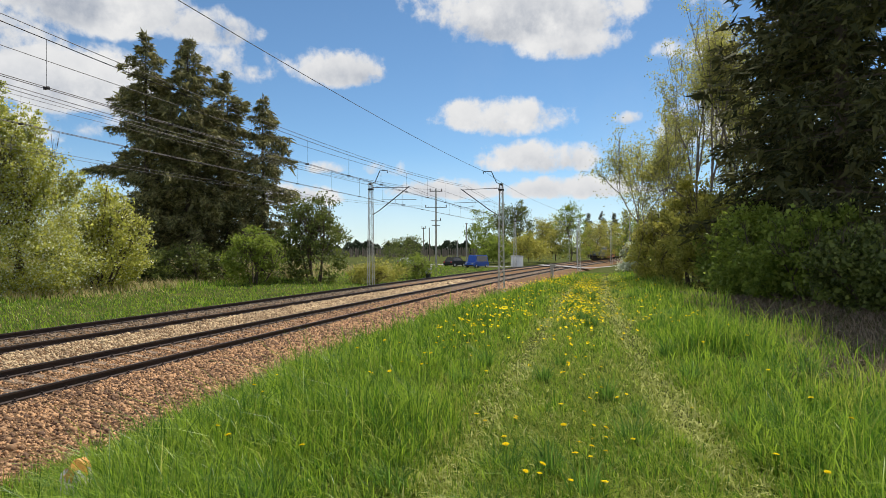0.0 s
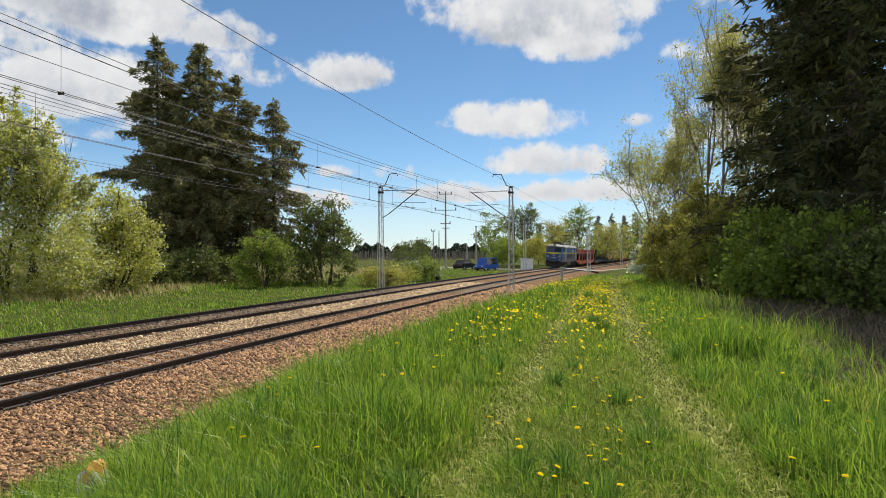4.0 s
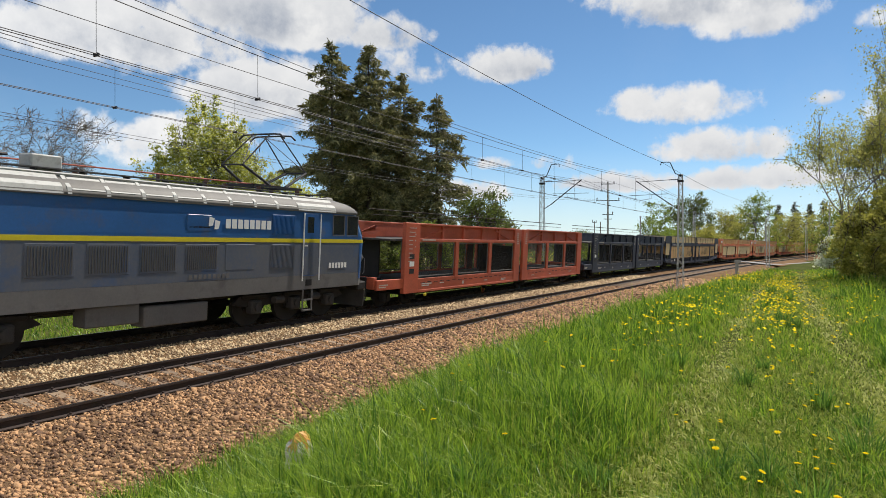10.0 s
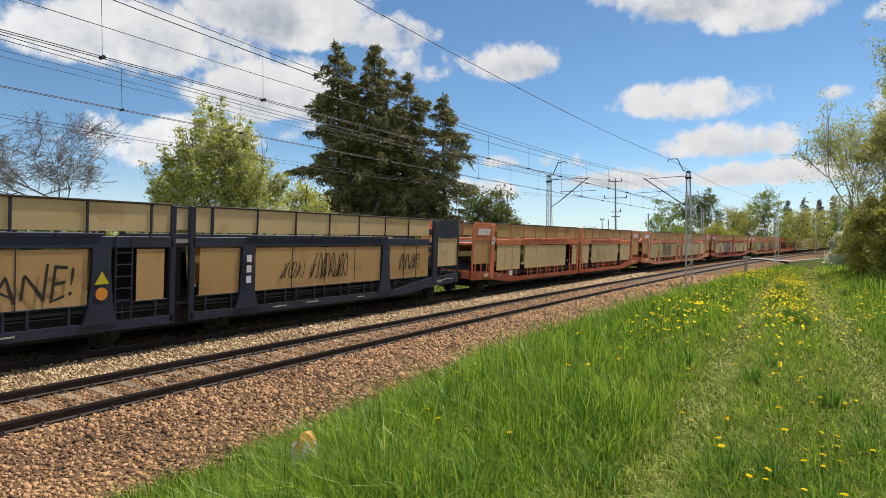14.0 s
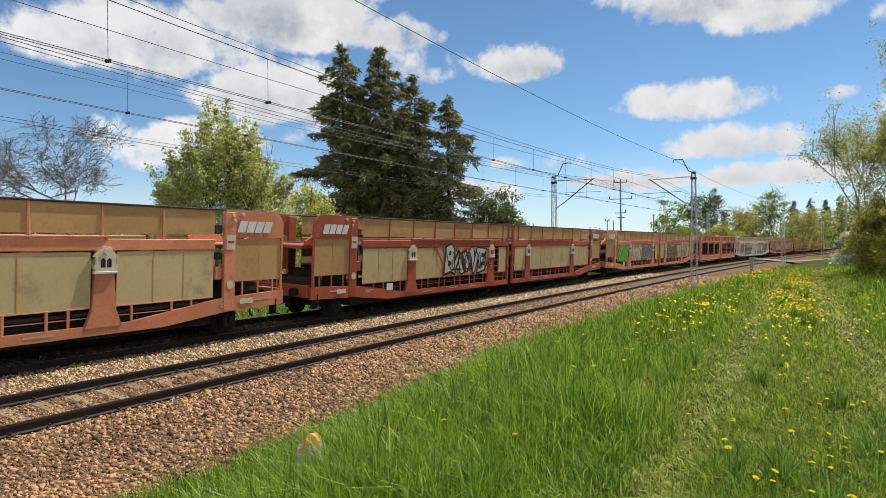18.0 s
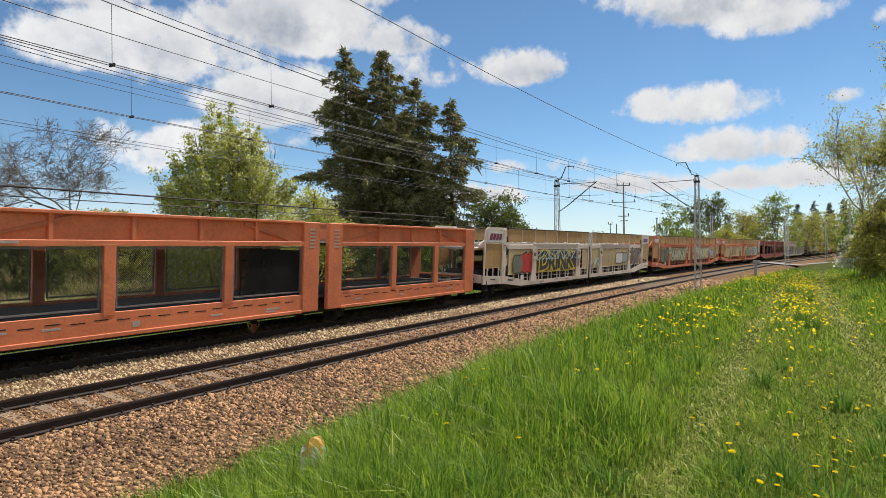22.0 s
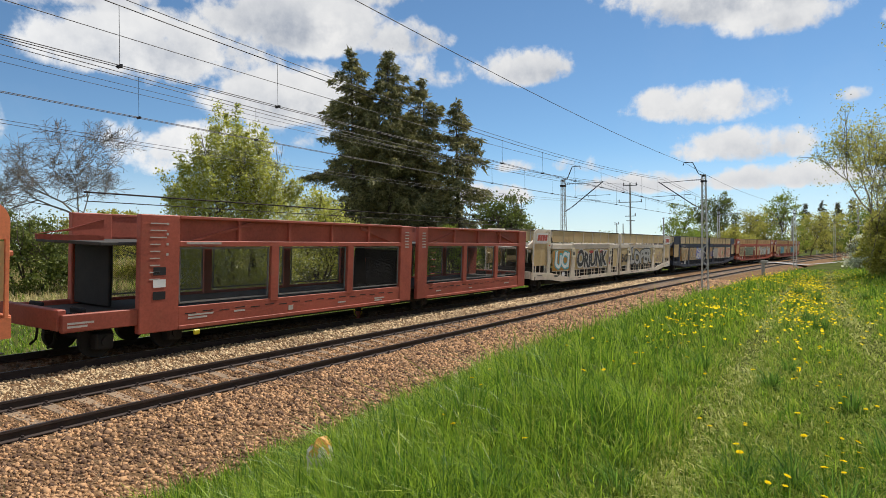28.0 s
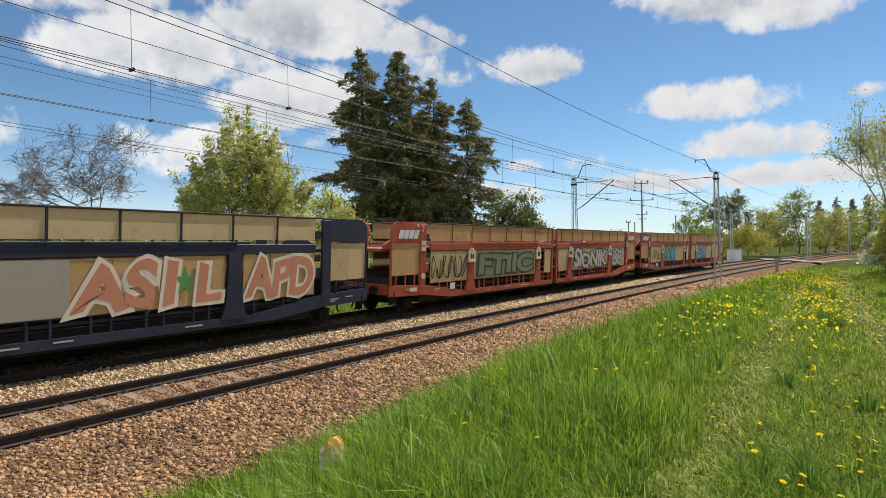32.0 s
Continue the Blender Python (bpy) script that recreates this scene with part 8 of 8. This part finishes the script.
relay_cabinet()


def trackside():
    # concrete marker on the near side, short of the crossing
    p = beside(78.0, -2.3, 0.0)
    z = float(ground_z(p.x, p.y))
    m = thing("track_marker", "grey concrete marker post beside the near track", "post", Matrix.Translation((p.x, p.y, z)))
    part("post", Mesh().box(-0.18, 0.18, -0.16, 0.16, -0.3, 0.85 - z, 0.02), M_CONCRETE, m)
    part("post_cap", Mesh().box(-0.22, 0.22, -0.42, 0.24, 0.85 - z, 1.18 - z, 0.02), M_CONCRETE, m)
    # signal box with a white plate beyond the far track
    p = beside(68.0, 9.4, 0.0)
    z = float(ground_z(p.x, p.y))
    m = thing("trackside_box", "white trackside box on a dark foot", "signal box", Matrix.Translation((p.x, p.y, z)))
    part("foot", Mesh().box(-0.2, 0.2, -0.2, 0.2, -0.2, 0.55, 0.02), M_DARKSTEEL, m)
    part("box", Mesh().box(-0.3, 0.3, -0.3, 0.3, 0.55, 1.15, 0.03), M_WHITE, m)
    part("plate", Mesh().box(-0.36, 0.36, -0.34, -0.31, 1.2, 1.55, 0.01), M_WHITE, m)
    # cable on the ballast by the mast
    p = [beside(50.0 - 6 * t, -1.6 - 1.2 * t, -0.28 - 0.1 * t + 0.25 * math.sin(math.pi * t)) for t in [i / 10 for i in range(11)]]
    c = part("ground_cable", Mesh().tube(p, 0.03, 6), M_RUBBER)
    tagged(c, "black cable lying in an arc on ballast", "cable")
    # painted stone in the grass
    x, y = STONE_AT
    z = float(ground_z(x, y)) + 0.05
    s = thing("marker_stone", "white stone with an orange painted top in grass", "stone", Matrix.Translation((x, y, z)))
    rng = np.random.default_rng(4)
    bm = bmesh.new()
    bmesh.ops.create_icosphere(bm, subdivisions=3, radius=1)
    for v in bm.verts:
        v.co *= 1 + 0.22 * noise.noise(v.co * 1.7) + 0.06 * noise.noise(v.co * 6)
        v.co = Vector((v.co.x * 0.15, v.co.y * 0.13, v.co.z * 0.24 + 0.14))
    top = bm.copy()
    me = bpy.data.meshes.new("stone_body")
    bm.to_mesh(me)
    bm.free()
    part("stone_body", me, mat("white_stone", (0.66, 0.62, 0.54), (0.42, 0.39, 0.33), 0.9, s1=9, s2=60, bump=0.5), s)
    for f in [f for f in top.faces if f.calc_center_median().z < 0.275 + 0.04 * math.sin(f.calc_center_median().x * 60)]:
        top.faces.remove(f)
    for v in top.verts:
        v.co += Vector((v.co.x, v.co.y, v.co.z - 0.12)).normalized() * 0.003
    me = bpy.data.meshes.new("paint_cap")
    top.to_mesh(me)
    top.free()
    part("paint_cap", me, spray((0.62, 0.30, 0.05)), s, "orange paint")


trackside()


def motor_car(label, az, d, heading, paint, length=4.3, height=1.5, van=False):
    """A parked car: shell, glasshouse, windows, wheels, lamps, bumpers."""
    x, y, z = on_ground(az, d)
    c = thing("car", label, "car", Matrix.Translation((x, y, z + 0.02)) @ pose(0, 0, 0, 0, 0, heading), "parked cars")
    h, L = height, length / 2
    body = [(-L, 0.45), (-L + 0.05, 0.85), (-L + 0.75, 0.98), (L - 0.5, 1.0), (L - 0.05, 0.92), (L, 0.5), (L - 0.1, 0.28), (-L + 0.1, 0.28)]
    part("body", Mesh().extrude(body, "y", -0.86, 0.86), paint, c)
    cab = [(-L + 0.75, 0.97), (-L + (1.0 if van else 1.5), h - 0.03), (-L + (1.3 if van else 1.9), h), (L - (0.25 if van else 0.9), h), (L - 0.3, 0.98)]
    part("cabin", Mesh().loft([[(a, -0.80, b) if b < 1.1 else (a, -0.66, b) for a, b in cab], [(a, 0.80, b) if b < 1.1 else (a, 0.66, b) for a, b in cab]]), paint, c)
    for s in (-1, 1):
        win = [(-L + 1.2, 1.03), (-L + (1.2 if van else 1.72), h - 0.12), (L - (0.4 if van else 1.0), h - 0.12), (L - 0.55, 1.03)]
        part("side_window", Mesh().loft([[(a, s * (0.805 if b < 1.1 else 0.70), b) for a, b in win], [(a, s * (0.815 if b < 1.1 else 0.71), b) for a, b in win]]), M_GLASS, c)
        for xx in (-L + 0.8, L - 0.85):
            wl = part("wheel", Mesh().disc((xx, s * 0.78, 0.31), "y", 0.31, 0.2, 18), M_RUBBER, c)
            part("rim", Mesh().disc((xx, s * 0.89, 0.31), "y", 0.19, 0.02, 14), M_STEEL, wl)
        part("headlight", Mesh().box(-L - 0.01, -L + 0.12, s * 0.45, s * 0.8, 0.62, 0.8, 0.02), M_LAMP, c)
        part("tail_light", Mesh().box(L - 0.1, L + 0.01, s * 0.55, s * 0.82, 0.65, 0.9, 0.02), spray((0.35, 0.02, 0.02)), c)
    part("windscreen", Mesh().poly([(-L + 0.80, -0.74, 1.02), (-L + 0.80, 0.74, 1.02), (-L + (1.02 if van else 1.48), 0.62, h - 0.08), (-L + (1.02 if van else 1.48), -0.62, h - 0.08)]).data("windscreen", fix=False), M_GLASS, c)
    part("bumper", Mesh().box(-L - 0.06, -L + 0.1, -0.82, 0.82, 0.3, 0.5, 0.03), M_BLACK, c)


motor_car("black car waiting near the level crossing", 77.1, 112, 160, M_BLACK, 4.4, 1.6)
motor_car("bright blue van waiting near the level crossing", 79.0, 110, 340, mat("bright_blue_paint", (0.02, 0.10, 0.48), (0.015, 0.08, 0.40), 0.3, bump=0), 4.9, 2.1, True)
motor_car("pale grey car behind the grass", 73.1, 112, 165, mat("pale_grey_paint", (0.55, 0.55, 0.54), (0.47, 0.47, 0.46), 0.35, bump=0), 4.3, 1.45)


def orchard():
    """Pale stakes of an orchard in the far field."""
    g = np.random.default_rng(8)
    m = Mesh()
    for i in range(260):
        az, d = g.uniform(66, 80), g.uniform(230, 300)
        x, y = polar(az, d)
        m.box(x - 0.12, x + 0.12, y - 0.12, y + 0.12, 0.2, 0.6 + g.uniform(2.6, 3.8))
    tagged(part("orchard_stakes", m.data("orchard_stakes", fix=False), M_WOOD), "pale stakes of a distant orchard", "stake", kind="stuff")


orchard()


# ---- movement ----
def motions():
    for ob, mid in TRAIN:
        walk(ob, [(t, rail_pose(mid - shift_at(t))) for t in range(33)])
    # the locomotive's wheels roll: less than a quarter turn from row to row
    for ws, x in WHEELS:
        walk(ws, [(i / 30, pose(x, 0, 0.625, 0, -math.degrees(shift_at(i / 30) / 0.625), 0)) for i in range(961)])


motions()
